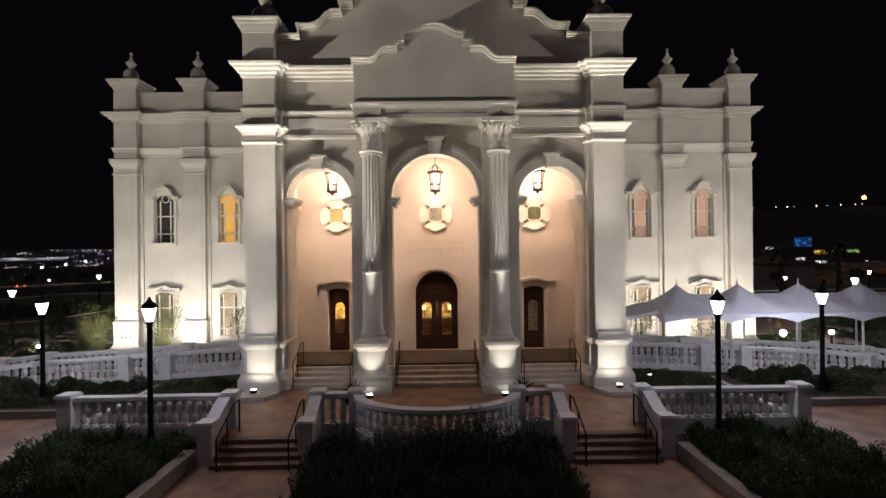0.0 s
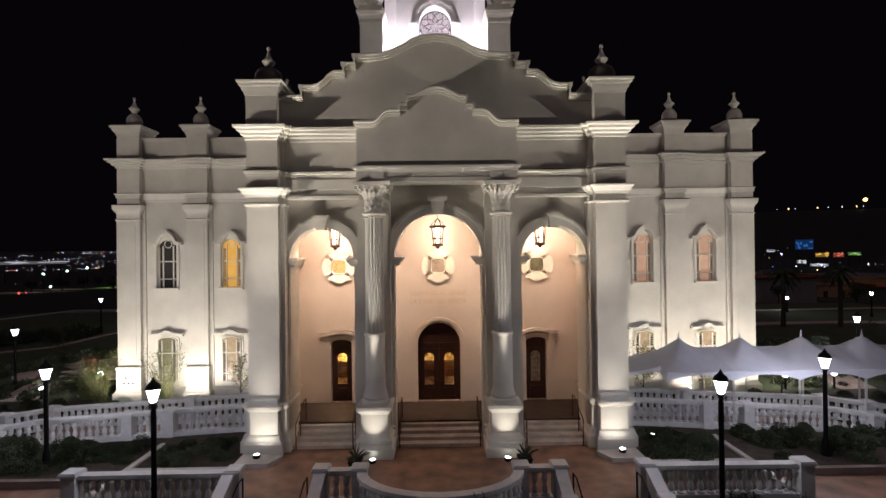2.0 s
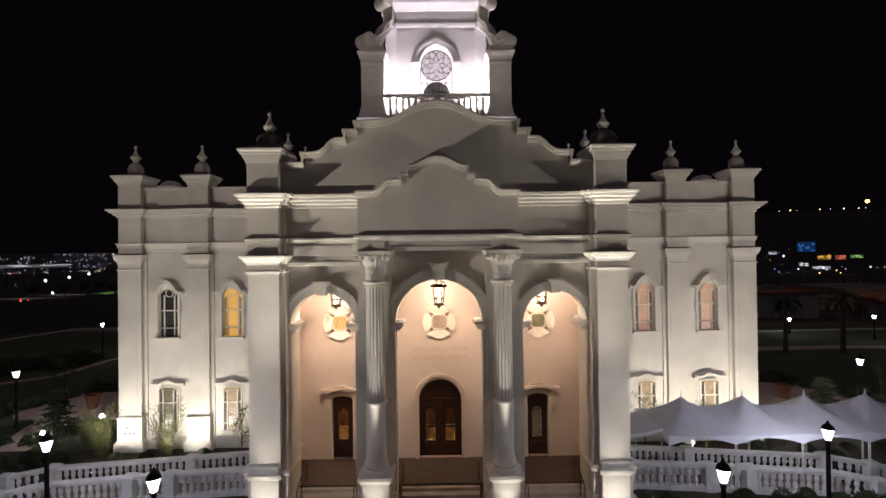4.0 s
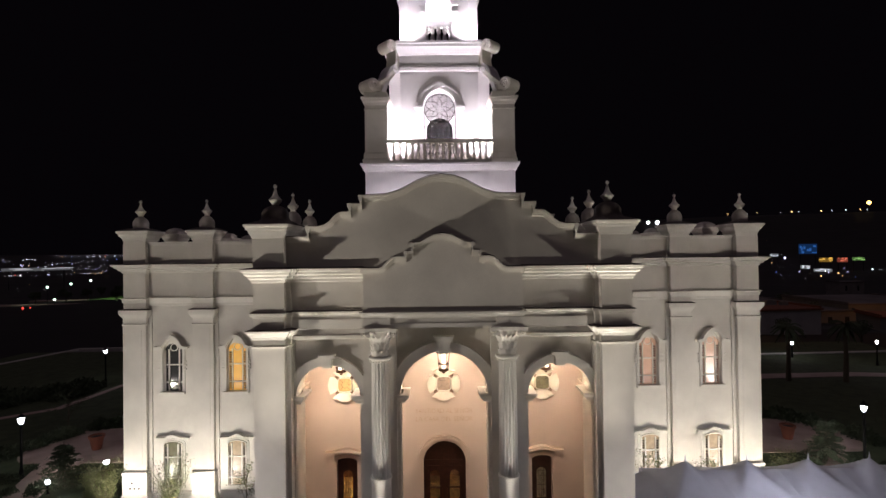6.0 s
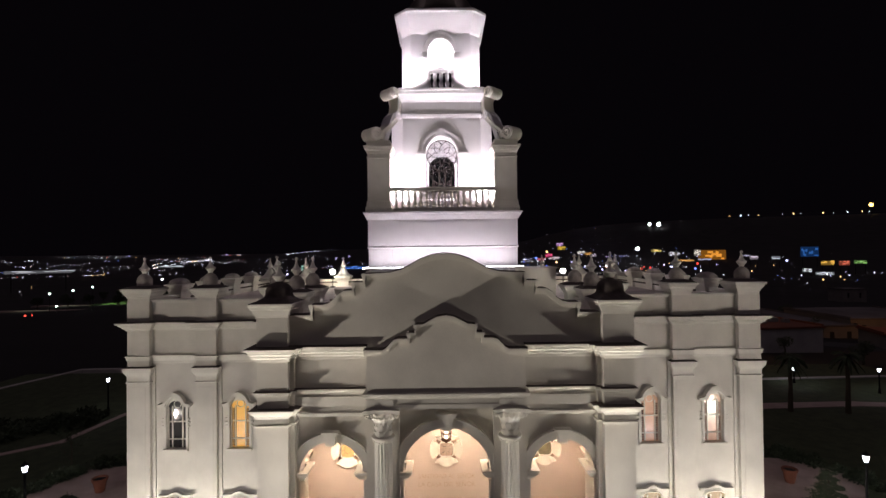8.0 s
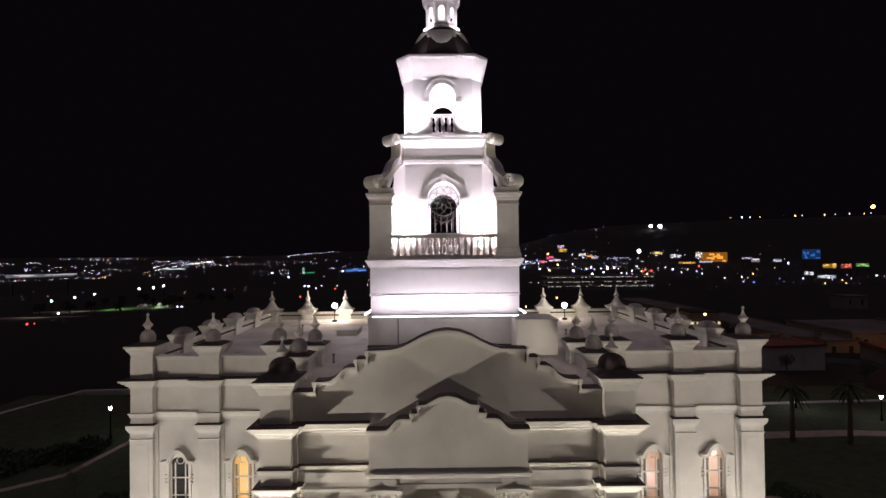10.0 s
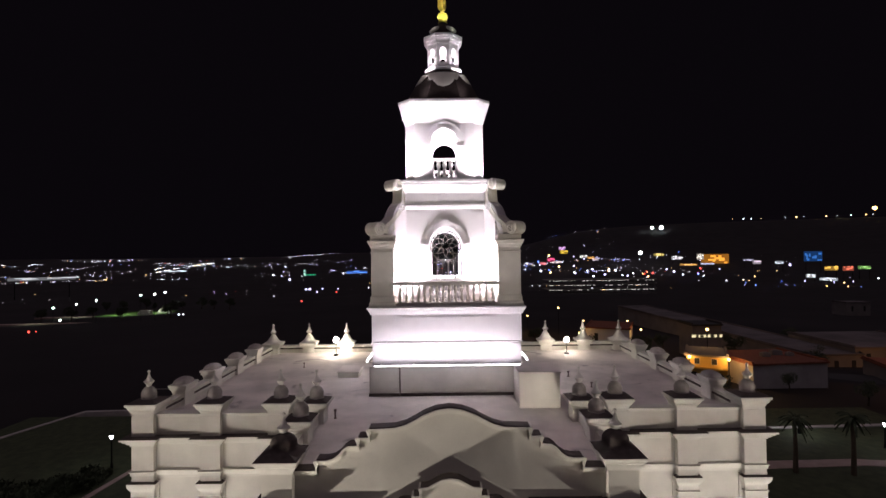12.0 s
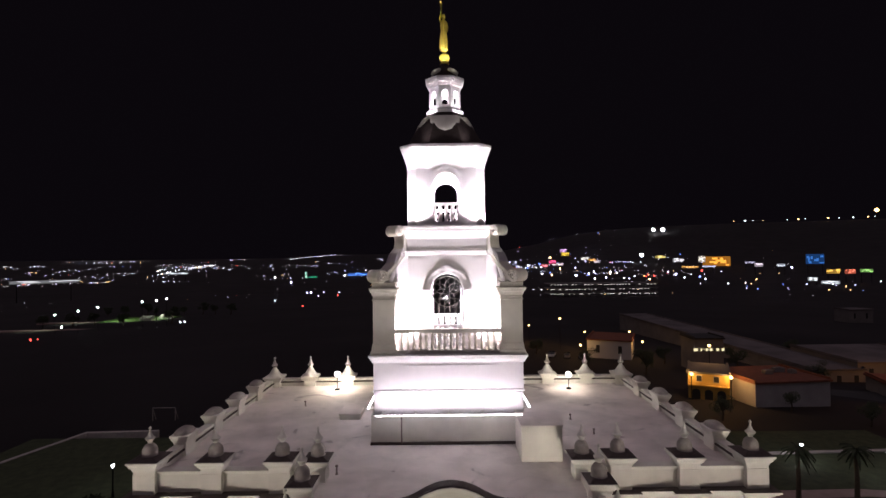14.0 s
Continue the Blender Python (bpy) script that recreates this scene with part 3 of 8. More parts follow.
# columns
def leaf_shape(out0, out1, h, w, curl):
    """A pointed acanthus leaf that leans outward and curls over at its tip."""
    bm = nb()
    rows = []
    for i in range(8):
        f = i / 7
        half = w * (0.55 + 0.55 * math.sin(math.pi * min(1, f * 1.25))) * (1 - f ** 4) + 0.004
        out = out0 + (out1 - out0) * f ** 1.6 + curl * max(0, f - 0.75) ** 1.3
        z = h * f - curl * 1.4 * max(0, f - 0.8)
        rows.append([bm.verts.new((out - 0.035, -half, z)), bm.verts.new((out, 0, z + 0.01)), bm.verts.new((out - 0.035, half, z)), bm.verts.new((out - 0.06, 0, z))])
    for p, q in zip(rows, rows[1:]):
        for i, j in ((0, 1), (1, 2), (2, 3), (3, 0)):
            bm.faces.new((p[i], p[j], q[j], q[i]))
    bm.faces.new(rows[-1][::-1]), bm.faces.new(rows[0])
    return bm


SHAFT = [(0.50, 1.96), (0.52, 2.02), (0.50, 2.1), (0.44, 2.14), (0.44, 2.18), (0.47, 2.24), (0.43, 2.32), (0.385, 2.5), (0.37, 2.7), (0.365, 4.42), (0.37, 4.5), (0.40, 4.52), (0.40, 4.6), (0.36, 4.62)]


def column(cx, cy):
    col = new("column")
    col.parent = temple
    bm = nb()
    path = rect(cx - 0.5, cx + 0.5, cy - 0.5, cy + 0.5)
    cbox(bm, cx, cy, 0.98, 0.98, Z0, 1.96)
    sweep(bm, [(0, Z0), (0.2, Z0), (0.2, 0.42), (0.14, 0.5), (0.12, 0.6), (0.16, 0.66), (0.16, 0.74), (0.08, 0.82), (0.02, 0.94), (0, 0.94)], path, True)
    sweep(bm, [(0, 1.66), (0.02, 1.68), (0.06, 1.76), (0.13, 1.82), (0.15, 1.86), (0.15, 1.96), (0, 1.97)], path, True)
    part("pedestal", bm, TRIM, col)
    bm = nb()
    lathe(bm, SHAFT, 32, (cx, cy))
    part("lower_shaft", bm, TRIM, col, smooth=True)
    bm = nb()
    lathe(bm, [(0.345, 4.58), (0.345, 6.2), (0.335, 7.6), (0.32, 9.0)], 96, (cx, cy), 0, 16, 0.13)
    part("fluted_shaft", bm, TRIM, col, smooth=True)
    bm = nb()
    lathe(bm, [(0.30, 8.98), (0.36, 8.99), (0.36, 9.03), (0.42, 9.05), (0.44, 9.09), (0.42, 9.14), (0.32, 9.16), (0.31, 9.4), (0.34, 9.65), (0.40, 9.9), (0.48, 10.1)], 32, (cx, cy))
    # abacus with hollowed sides
    a = []
    for k in range(4):
        for u in (-1, -0.5, 0, 0.5):
            r = 0.66 - 0.12 * (1 - u * u)
            x, y = u * 0.66, -r
            c, q = math.cos(k * math.pi / 2), math.sin(k * math.pi / 2)
            a.append((cx + x * c - y * q, cy + x * q + y * c))
    lo, hi = [bm.verts.new((x, y, 10.12)) for x, y in a], [bm.verts.new((cx + (x - cx) * 1.04, cy + (y - cy) * 1.04, 10.26)) for x, y in a]
    bm.faces.new(lo[::-1]), bm.faces.new(hi)
    for i in range(len(a)):
        j = (i + 1) % len(a)
        bm.faces.new((lo[i], lo[j], hi[j], hi[i]))
    part("capital", bm, TRIM, col, smooth=True)
    # two rings of acanthus leaves, each ring on one mesh
    for n, (z, shape) in ((10, (9.16, (0.33, 0.40, 0.27, 0.085, 0.22))), (10, (9.4, (0.335, 0.42, 0.26, 0.085, 0.16))), (16, (9.62, (0.36, 0.60, 0.40, 0.075, 0.10)))):
        leaf = part("leaf", leaf_shape(*shape), TRIM, col, smooth=True)
        leaf.location = (cx, cy, z)
        half = math.pi / n if z > 9.3 else 0
        leaf.rotation_euler = (0, 0, half)
        for i in range(1, n):
            share("leaf", leaf, col, (cx, cy, z), half + i * 2 * math.pi / n)
    bead = nb()
    lathe(bead, [(0.012, -0.03), (0.032, -0.015), (0.036, 0.0), (0.032, 0.015), (0.012, 0.03)], 6)
    bead = part("bead", bead, TRIM, col, smooth=True)
    for i in range(20):
        at = (cx + 0.375 * math.cos(i * math.pi / 10), cy + 0.375 * math.sin(i * math.pi / 10), 8.955)
        if i == 0:
            bead.location = at
        else:
            share("bead", bead, col, at)
    bm = nb()
    for k in range(4):
        for q in (-1, 1):
            a0 = math.pi / 4 + k * math.pi / 2 + q * 0.16
            c = Vector((cx + 0.68 * math.cos(a0), cy + 0.68 * math.sin(a0), 10.0))
            pts = []
            for i in range(14):
                th, rr = i * 0.75, 0.125 * (1 - i / 15)
                d = Vector((math.cos(a0), math.sin(a0), 0))
                pts.append(c + d * rr * math.cos(th) + Vector((0, 0, rr * math.sin(th))))
            tube(bm, pts, 0.034, 5)
    pieces("volute", bm, TRIM, col, smooth=True)
    return col


for s in (-1, 1):
    column(s * 2.38, 18.55)
    bm = nb()
    box(bm, *sorted((s * 1.82, s * 3.1)), 19.06, 19.35, Z0, 10.26)
    box(bm, *sorted((s * 1.72, s * 3.2)), 19.0, 19.4, Z0, 0.85)
    part("pilaster", bm, STUCCO, temple)

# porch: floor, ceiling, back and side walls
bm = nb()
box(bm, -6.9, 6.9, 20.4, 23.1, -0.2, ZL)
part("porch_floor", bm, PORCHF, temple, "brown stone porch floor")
bm = nb()
box(bm, -7.0, 7.0, 19.9, 23.2, 9.7, 9.95)
part("porch_ceiling", bm, PORCH, temple)
bm = nb()
arch_wall(bm, -7.0, 7.0, ZL - 0.5, 9.8, 23.0, 23.5, [(0, 0.98, ZL, 3.38, 0.98), (-4.5, 0.48, ZL, 3.46, 0.18), (4.5, 0.48, ZL, 3.46, 0.18)])
part("porch_wall", bm, PORCH, temple, "warmly lit plaster back wall")
for s in (-1, 1):
    bm = nb()
    box(bm, *sorted((s * 6.55, s * 7.0)), 20.0, 23.1, Z0, 9.8)
    box(bm, *sorted((s * 6.2, s * 6.6)), 21.2, 22.1, Z0, 7.2)
    box(bm, *sorted((s * 2.35, s * 2.65)), 20.05, 23.02, 7.6, 9.8)
    part("porch_side_wall", bm, PORCH, temple)
    for cz, d in ((7.22, 0.0), (1.72, 0.0)):
        bm = nb()
        path = [(6.2, 21.1), (6.2, 22.2)]
        sweep(bm, [(-0.4, cz - 1.05), (0.0, cz - 1.05), (0.03, cz - 0.98), (0.03, cz - 0.86), (0.0, cz - 0.8), (0.0, cz - 0.46), (0.08, cz - 0.40), (0.10, cz - 0.26), (0.2, cz - 0.12), (0.24, cz - 0.02), (0.24, cz + 0.12), (-0.4, cz + 0.12)] if cz > 3 else [(-0.4, cz - 0.1), (0.04, cz - 0.08), (0.12, cz), (0.12, cz + 0.08), (-0.4, cz + 0.08)], [(-6.2, 22.2), (-6.2, 21.1)][::-1] if s < 0 else [(6.2, 22.2), (6.2, 21.1)])
        part("corbel", bm, PORCH, temple)

# rosettes on the porch wall
for rx, pane in ((0, UMBERP), (-4.55, ROSEPANE), (4.55, GREENP)):
    ro = new("rosette")
    ro.parent = temple
    bm = nb()
    rim = [(0.37 * math.copysign(abs(math.cos(q)) ** 0.45, math.cos(q)), 0.37 * math.copysign(abs(math.sin(q)) ** 0.45, math.sin(q))) for q in [2 * math.pi * i / 32 for i in range(33)]]
    tube(bm, [(x, y, 0.13) for x, y in rim], 0.035, 6)
    for k in range(4):
        if k % 2 == 0:      # top and bottom petals: straight flaring sides, horns and a round lobe between them
            a = [(-0.30 + 0.60 * i / 10, 0.37) for i in range(11)]
            b = [(-0.60, 0.67), (-0.47, 0.70)] + [(-0.39 + 0.78 * i / 6, 0.70 + 0.17 * math.sin(math.pi * i / 6) ** 0.7) for i in range(7)] + [(0.47, 0.70), (0.60, 0.67)]
        else:               # side petals: wide round lobes
            a = [(-0.29 + 0.58 * i / 10, 0.37) for i in range(11)]
            b = [(0.86 * math.cos(q), 0.86 * math.sin(q)) for q in [math.pi / 2 + 0.58 - 1.16 * i / 10 for i in range(11)]]
        va = [[bm.verts.new((x, y, h)) for x, y in line] for h, line in ((0, a), (0, b), (0.06, a), (0.2, b))]
        rot = Matrix.Rotation(k * math.pi / 2, 4, "Z")
        for line in va:
            for v in line:
                v.co = rot @ v.co
        for i in range(10):
            for p, q in ((va[0], va[1]), (va[1], va[3]), (va[3], va[2]), (va[2], va[0])):
                bm.faces.new((p[i], p[i + 1], q[i + 1], q[i]))
        for e in (0, -1):
            bm.faces.new((va[0][e], va[1][e], va[3][e], va[2][e]))
    bmesh.ops.transform(bm, matrix=pose(rx, 22.99, 7.0, 90, 0, 0) @ Matrix.Diagonal((0.88, 0.88, 0.9, 1)), verts=bm.verts)
    pieces("petal", bm, ROSETTE, ro)
    for k in range(4):      # added dark pieces: the shade in the petal gaps, put into colour
        bm = nb()
        lathe(bm, [(0.15, 0.0), (0.15, 0.05), (0.11, 0.09), (0.03, 0.1)], 10, (0.46, 0.0))
        bmesh.ops.transform(bm, matrix=pose(rx, 22.99, 7.0, 90, 0, 0) @ Matrix.Rotation(math.pi / 4 + k * math.pi / 2, 4, "Z") @ Matrix.Diagonal((1, 0.62, 1, 1)), verts=bm.verts)
        part("bud", bm, GAPSHADE, ro)
    bm = nb()
    cbox(bm, 0, 0, 0.62, 0.62, 0.0, 0.07)
    bmesh.ops.transform(bm, matrix=pose(rx, 22.99, 7.0, 90, 0, 0), verts=bm.verts)
    part("pane", bm, pane, ro)
    bm = nb()
    for k in range(8):
        a0 = k * math.pi / 4
        tube(bm, [(rx + 0.15 * math.cos(a0), 22.915, 7.0 + 0.15 * math.sin(a0)), (rx + 0.29 * math.cos(a0), 22.915, 7.0 + 0.29 * math.sin(a0))], 0.006, 4)
        tube(bm, [(rx + 0.15 * math.cos(a0), 22.915, 7.0 + 0.15 * math.sin(a0)), (rx + 0.15 * math.cos(a0 + math.pi / 4), 22.915, 7.0 + 0.15 * math.sin(a0 + math.pi / 4))], 0.006, 4)
    part("tracery", bm, TRACERY, ro)


# carved words above the door
def words(text, z, width):
    cu = bpy.data.curves.new("words", "FONT")
    cu.body, cu.size, cu.align_x, cu.extrude = text, 0.31, "CENTER", 0.003
    cu.offset = -0.006
    tmp = new("words_shape", cu)
    dg = bpy.context.evaluated_depsgraph_get()
    me = bpy.data.meshes.new_from_object(tmp.evaluated_get(dg))
    bpy.data.objects.remove(tmp)
    xs = [v.co.x for v in me.vertices]
    k = width / (max(xs) - min(xs))
    me.transform(Matrix.Diagonal((k, 1, 1, 1)))
    me.transform(pose(0.0, 22.995, z, 90, 0, 0))
    bm = nb()
    bm.from_mesh(me)
    pieces("letter", bm, LETTER, temple)


words("SANTIDAD AL SEÑOR", 5.62, 2.62)
words("LA CASA DEL SEÑOR", 5.24, 2.62)

# doors
bm = nb()
band(bm, [(-0.98, ZL)] + arc(0, 3.38, 0.98) + [(0.98, ZL)], [(-1.18, ZL)] + arc(0, 3.38, 1.18) + [(1.18, ZL)], 22.9, 23.04)
band(bm, [(-1.1, 3.2)] + arc(0, 3.38, 1.1) + [(1.1, 3.2)], [(-1.24, 3.2)] + arc(0, 3.38, 1.24) + [(1.24, 3.2)], 22.84, 23.04)
part("door_surround", bm, PORCH, temple, smooth=True)
door = new("double_door")
door.parent = temple
bm = nb()
plate(bm, [(-0.98, 3.38)] + arc(0, 3.38, 0.98)[1:-1] + [(0.98, 3.38)], 23.2, 23.28)
box(bm, -0.98, 0.98, 23.17, 23.3, 3.28, 3.40)
part("transom", bm, WOOD, door)
for s in (-1, 1):
    bm = nb()
    arch_wall(bm, min(s * 0.002, s * 0.978), max(s * 0.002, s * 0.978), ZL + 0.02, 3.3, 23.2, 23.28, [(s * 0.46, 0.22, 1.45, 2.72, 0.2)])
    for zz in (0.95,):
        box(bm, s * 0.46 - 0.28, s * 0.46 + 0.28, 23.17, 23.22, zz, zz + 0.36)
    box(bm, s * 0.46 - 0.28, s * 0.46 + 0.28, 23.175, 23.22, 2.08, 2.16)
    # raised stiles round the glazing and the panel
    for x0, x1, z0, z1 in ((-0.36, -0.30, 0.86, 3.12), (0.30, 0.36, 0.86, 3.12), (-0.30, 0.30, 3.06, 3.12), (-0.30, 0.30, 0.86, 0.92), (-0.30, 0.30, 1.36, 1.41)):
        box(bm, s * 0.46 + x0, s * 0.46 + x1, 23.18, 23.21, z0, z1)
    part("leaf", bm, WOOD, door)
    for z0, z1 in ((1.44, 2.1), (2.14, 2.93)):
        bm = nb()
        box(bm, s * 0.46 - 0.22, s * 0.46 + 0.22, 23.25, 23.26, z0, z1)
        part("pane", bm, DOORGLASS, door).visible_shadow = False
    bm = nb()
    for k in (-0.1, 0, 0.1):
        tube(bm, [(s * 0.46 + k, 23.235, 1.45), (s * 0.46 + k, 23.235, 2.9)], 0.008, 4)
    for k in range(6):
        tube(bm, [(s * 0.46 - 0.22, 23.235, 1.6 + k * 0.22), (s * 0.46 + 0.22, 23.235, 1.6 + k * 0.22)], 0.008, 4)
    part("leading", bm, BRONZE, door)
    bm = nb()
    tube(bm, [(s * 0.1, 23.1, 1.6), (s * 0.1, 23.1, 2.1)], 0.018, 6)
    part("handle", bm, BRONZE, door)
for s in (-1, 1):
    d = new("side_door")
    d.parent = temple
    c = s * 4.5
    bm = nb()
    arch_wall(bm, c - 0.47, c + 0.47, ZL + 0.02, 3.64, 23.2, 23.28, [(c, 0.22, 1.55, 2.75, 0.22)])
    box(bm, c - 0.28, c + 0.28, 23.16, 23.22, 0.9, 1.35)
    part("leaf", bm, WOOD, d)
    bm = nb()
    box(bm, c - 0.22, c + 0.22, 23.25, 23.26, 1.5, 3.0)
    part("pane", bm, DOORGLASS if s < 0 else FROSTED, d).visible_shadow = False
    bm = nb()
    for k in (-0.1, 0, 0.1):
        tube(bm, [(c + k, 23.235, 1.55), (c + k, 23.235, 2.95)], 0.008, 4)
    for k in range(6):
        tube(bm, [(c - 0.22, 23.235, 1.7 + k * 0.22), (c + 0.22, 23.235, 1.7 + k * 0.22)], 0.008, 4)
    part("leading", bm, BRONZE, d)
    bm = nb()
    top = arc(c, 3.46, 0.48, squash=0.38)
    out = [(c + (x - c) * 1.45, z + 0.18) for x, z in top]
    band(bm, [(c - 0.48, ZL)] + top + [(c + 0.48, ZL)], [(c - 0.62, ZL)] + out + [(c + 0.62, ZL)], 22.92, 23.04)
    band(bm, [(c - 0.95, 3.82)] + [(c - 0.6 + 0.12 * i, 3.84 + 0.12 * math.sin(math.pi * i / 10)) for i in range(11)] + [(c + 0.95, 3.82)],
         [(c - 0.98, 3.95)] + [(c - 0.6 + 0.12 * i, 3.97 + 0.13 * math.sin(math.pi * i / 10)) for i in range(11)] + [(c + 0.98, 3.95)], 22.74, 23.04)
    for q in (-1, 1):
        box(bm, c + q * 0.72 - 0.13, c + q * 0.72 + 0.13, 22.88, 23.04, 3.0, 3.83)
    part("surround", bm, PORCH, d)

# rooms behind the doors: lit hall and west room, dark east room
for x0, x1 in ((-6.4, -2.7), (-2.5, 2.5), (2.7, 6.4)):
    room = new("inner_room")
    room.parent = temple
    bm = nb()
    box(bm, x0, x1, 27.6, 27.7, ZL, 4.6)
    for x in (x0, x1):
        box(bm, x - 0.05, x + 0.05, 23.45, 27.6, ZL, 4.6)
    box(bm, x0, x1, 23.45, 27.65, 4.6, 4.7)
    pieces("plaster_wall", bm, HALLP, room)
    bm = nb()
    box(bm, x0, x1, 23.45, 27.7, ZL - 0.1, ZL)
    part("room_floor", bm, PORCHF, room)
    bm = nb()
    box(bm, x0 + 0.06, x1 - 0.06, 27.5, 27.6, ZL, 1.62)
    part("wainscot", bm, WOOD, room)


def wall_sconce(x, y, z):
    t = thing("wall_sconce", "brass wall sconce with a glowing glass shade", "lamp", "hall sconces", at=(x, y, z))
    bm = nb()
    cbox(bm, 0, 0, 0.12, 0.03, -0.15, 0.15)
    tube(bm, [(0, 0, -0.05), (0, -0.1, -0.1), (0, -0.14, 0.0)], 0.018, 6)
    part("arm", bm, BRONZE, t)
    bm = nb()
    lathe(bm, [(0.05, 0.0), (0.1, 0.08), (0.12, 0.22), (0.09, 0.26)], 12, (0, -0.14))
    part("shade", bm, WARMGLOW, t).visible_shadow = False


for x, e in ((-0.7, 70), (0.7, 70), (-4.66, 200)):
    wall_sconce(x, 27.48, 2.05)
    bulb("hall_light", (x, 27.2, 2.2), e, (1.0, 0.78, 0.42), 0.1)
bulb("hall_light", (0, 25.4, 4.1), 130, (1.0, 0.78, 0.42), 0.15)
bulb("hall_light", (-4.5, 25.2, 4.1), 260, (1.0, 0.78, 0.42), 0.15)
# added small spotlights, unseen on the inner side of the arcade wall
for x, z in ((-5.55, 8.5), (-3.45, 8.5), (-1.5, 8.75), (1.5, 8.75), (3.45, 8.5), (5.55, 8.5)):
    t = thing("arch_spotlight", "small dark spotlight added out of sight behind the arcade wall", "spotlight", "porch spotlights", at=(x, 20.5, z + 0.1))
    bm = nb()
    cbox(bm, 0, -0.06, 0.1, 0.08, -0.02, 0.1)
    part("bracket", bm, BRONZE, t).visible_shadow = False
    bm = nb()
    lathe(bm, [(0.05, -0.06), (0.07, 0.02), (0.07, 0.1), (0.03, 0.13)], 12)
    part("head", bm, BRONZE, t).visible_shadow = False

# porch steps, bay by bay
for x0, x1 in ((-5.72, -3.22), (-1.66, 1.66), (3.22, 5.72)):
    for k in range(4):
        bm = nb()
        box(bm, x0, x1, 19.25 + 0.32 * k, 20.6, Z0 - 0.2, Z0 + 0.145 * (k + 1))
        box(bm, x0, x1, 19.22 + 0.32 * k, 20.5, Z0 + 0.145 * (k + 1) - 0.04, Z0 + 0.145 * (k + 1) + 0.002)
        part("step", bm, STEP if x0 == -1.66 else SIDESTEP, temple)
for x in (-5.55, -3.36, -1.56, 1.56, 3.36, 5.55):
    bm = nb()
    tube(bm, [(x, 19.2, Z0), (x, 19.2, 1.05), (x, 19.25, 1.1), (x, 20.45, 1.62), (x, 20.7, 1.62), (x, 20.7, ZL)], 0.024, 6)
    tube(bm, [(x, 19.85, Z0 + 0.3), (x, 19.85, 1.36)], 0.02, 6)
    part("handrail", bm, BRONZE, temple)


# the portico front stands a little further out from the axis and deeper than its first plan
KEEP = ("inner_room", "porch", "rosette", "letter", "door", "double", "side_door", "corbel", "step", "handrail")
for ob in temple.children:
    if not ob.name.startswith(KEEP):
        ob.location.y += 0.3
        ob.scale.x = 1.014


def hanging_lantern(x, y, z):
    t = thing("hanging_lantern", "dark bronze lantern with bright glass hanging in the arch", "lantern", "porch lanterns", at=(x, y, z))
    bm = nb()
    lathe(bm, [(0.11, -0.44), (0.17, 0.22)], 6)
    part("glass", bm, WARMGLOW, t).visible_shadow = False
    bm = nb()
    for k in range(6):
        a = k * math.pi / 3
        tube(bm, [(0.18 * math.cos(a), 0.18 * math.sin(a), -0.5), (0.26 * math.cos(a), 0.26 * math.sin(a), 0.26)], 0.03, 4)
        tube(bm, [(0.30 * math.cos(a), 0.30 * math.sin(a), 0.30), (0.2 * math.cos(a), 0.2 * math.sin(a), 0.46), (0.03 * math.cos(a), 0.03 * math.sin(a), 0.62)], 0.022, 4)
    pieces("cage_bar", bm, BRONZE, t)
    bm = nb()
    lathe(bm, [(0.16, -0.26), (0.235, -0.26), (0.235, -0.21), (0.16, -0.21)], 6)
    lathe(bm, [(0.28, 0.22), (0.36, 0.24), (0.36, 0.31), (0.30, 0.34), (0.28, 0.25)], 6)
    lathe(bm, [(0.17, -0.46), (0.23, -0.5), (0.23, -0.55), (0.08, -0.6), (0.05, -0.66), (0.0, -0.7)], 6)
    pieces("cage_ring", bm, BRONZE, t)
    bm = nb()
    tube(bm, [(0, 0, 0.6), (0, 0, 9.7 - z)], 0.016, 6)
    part("chain", bm, BRONZE, t)
    bm = nb()
    lathe(bm, [(0.22, 9.62 - z), (0.22, 9.7 - z)], 12)
    part("ceiling_rose", bm, BRONZE, t)


for x in (0, -4.46, 4.46):
    hanging_lantern(x, 21.6, 8.45)


# ---- temple: wings, roof, parapets ----
YW = 26.3
WPATH = [(-16.65, 46.3), (-16.65, 26.0), (-15.5, 26.0), (-15.5, YW), (-13.05, YW), (-13.05, 26.0), (-12.0, 26.0), (-12.0, YW), (-9.5, YW), (-9.5, 26.0), (-8.4, 26.0), (-8.4, YW), (-7.0, YW)]
WCORN = [(0, 12.16), (0.06, 12.18), (0.07, 12.26), (0.18, 12.31), (0.19, 12.39), (0.31, 12.44), (0.32, 12.51), (0.41, 12.54), (0.42, 12.62), (0, 12.65)]
WLEDGE = [(0, 10.42), (0.03, 10.44), (0.04, 10.56), (0.08, 10.6), (0.1, 10.72), (0.16, 10.78), (0.17, 10.86), (0, 10.88)]
WCAP = [(0, 9.42), (0.06, 9.43), (0.07, 9.5), (0.01, 9.53), (0.01, 9.78), (0.05, 9.84), (0.12, 9.96), (0.16, 10.04), (0.18, 10.24), (0, 10.28)]
PCAP = [(0, 13.86), (0.03, 13.88), (0.05, 13.98), (0.16, 14.12), (0.18, 14.22), (0.25, 14.27), (0.26, 14.37), (0, 14.4)]
WIN = (14.25, 10.9)
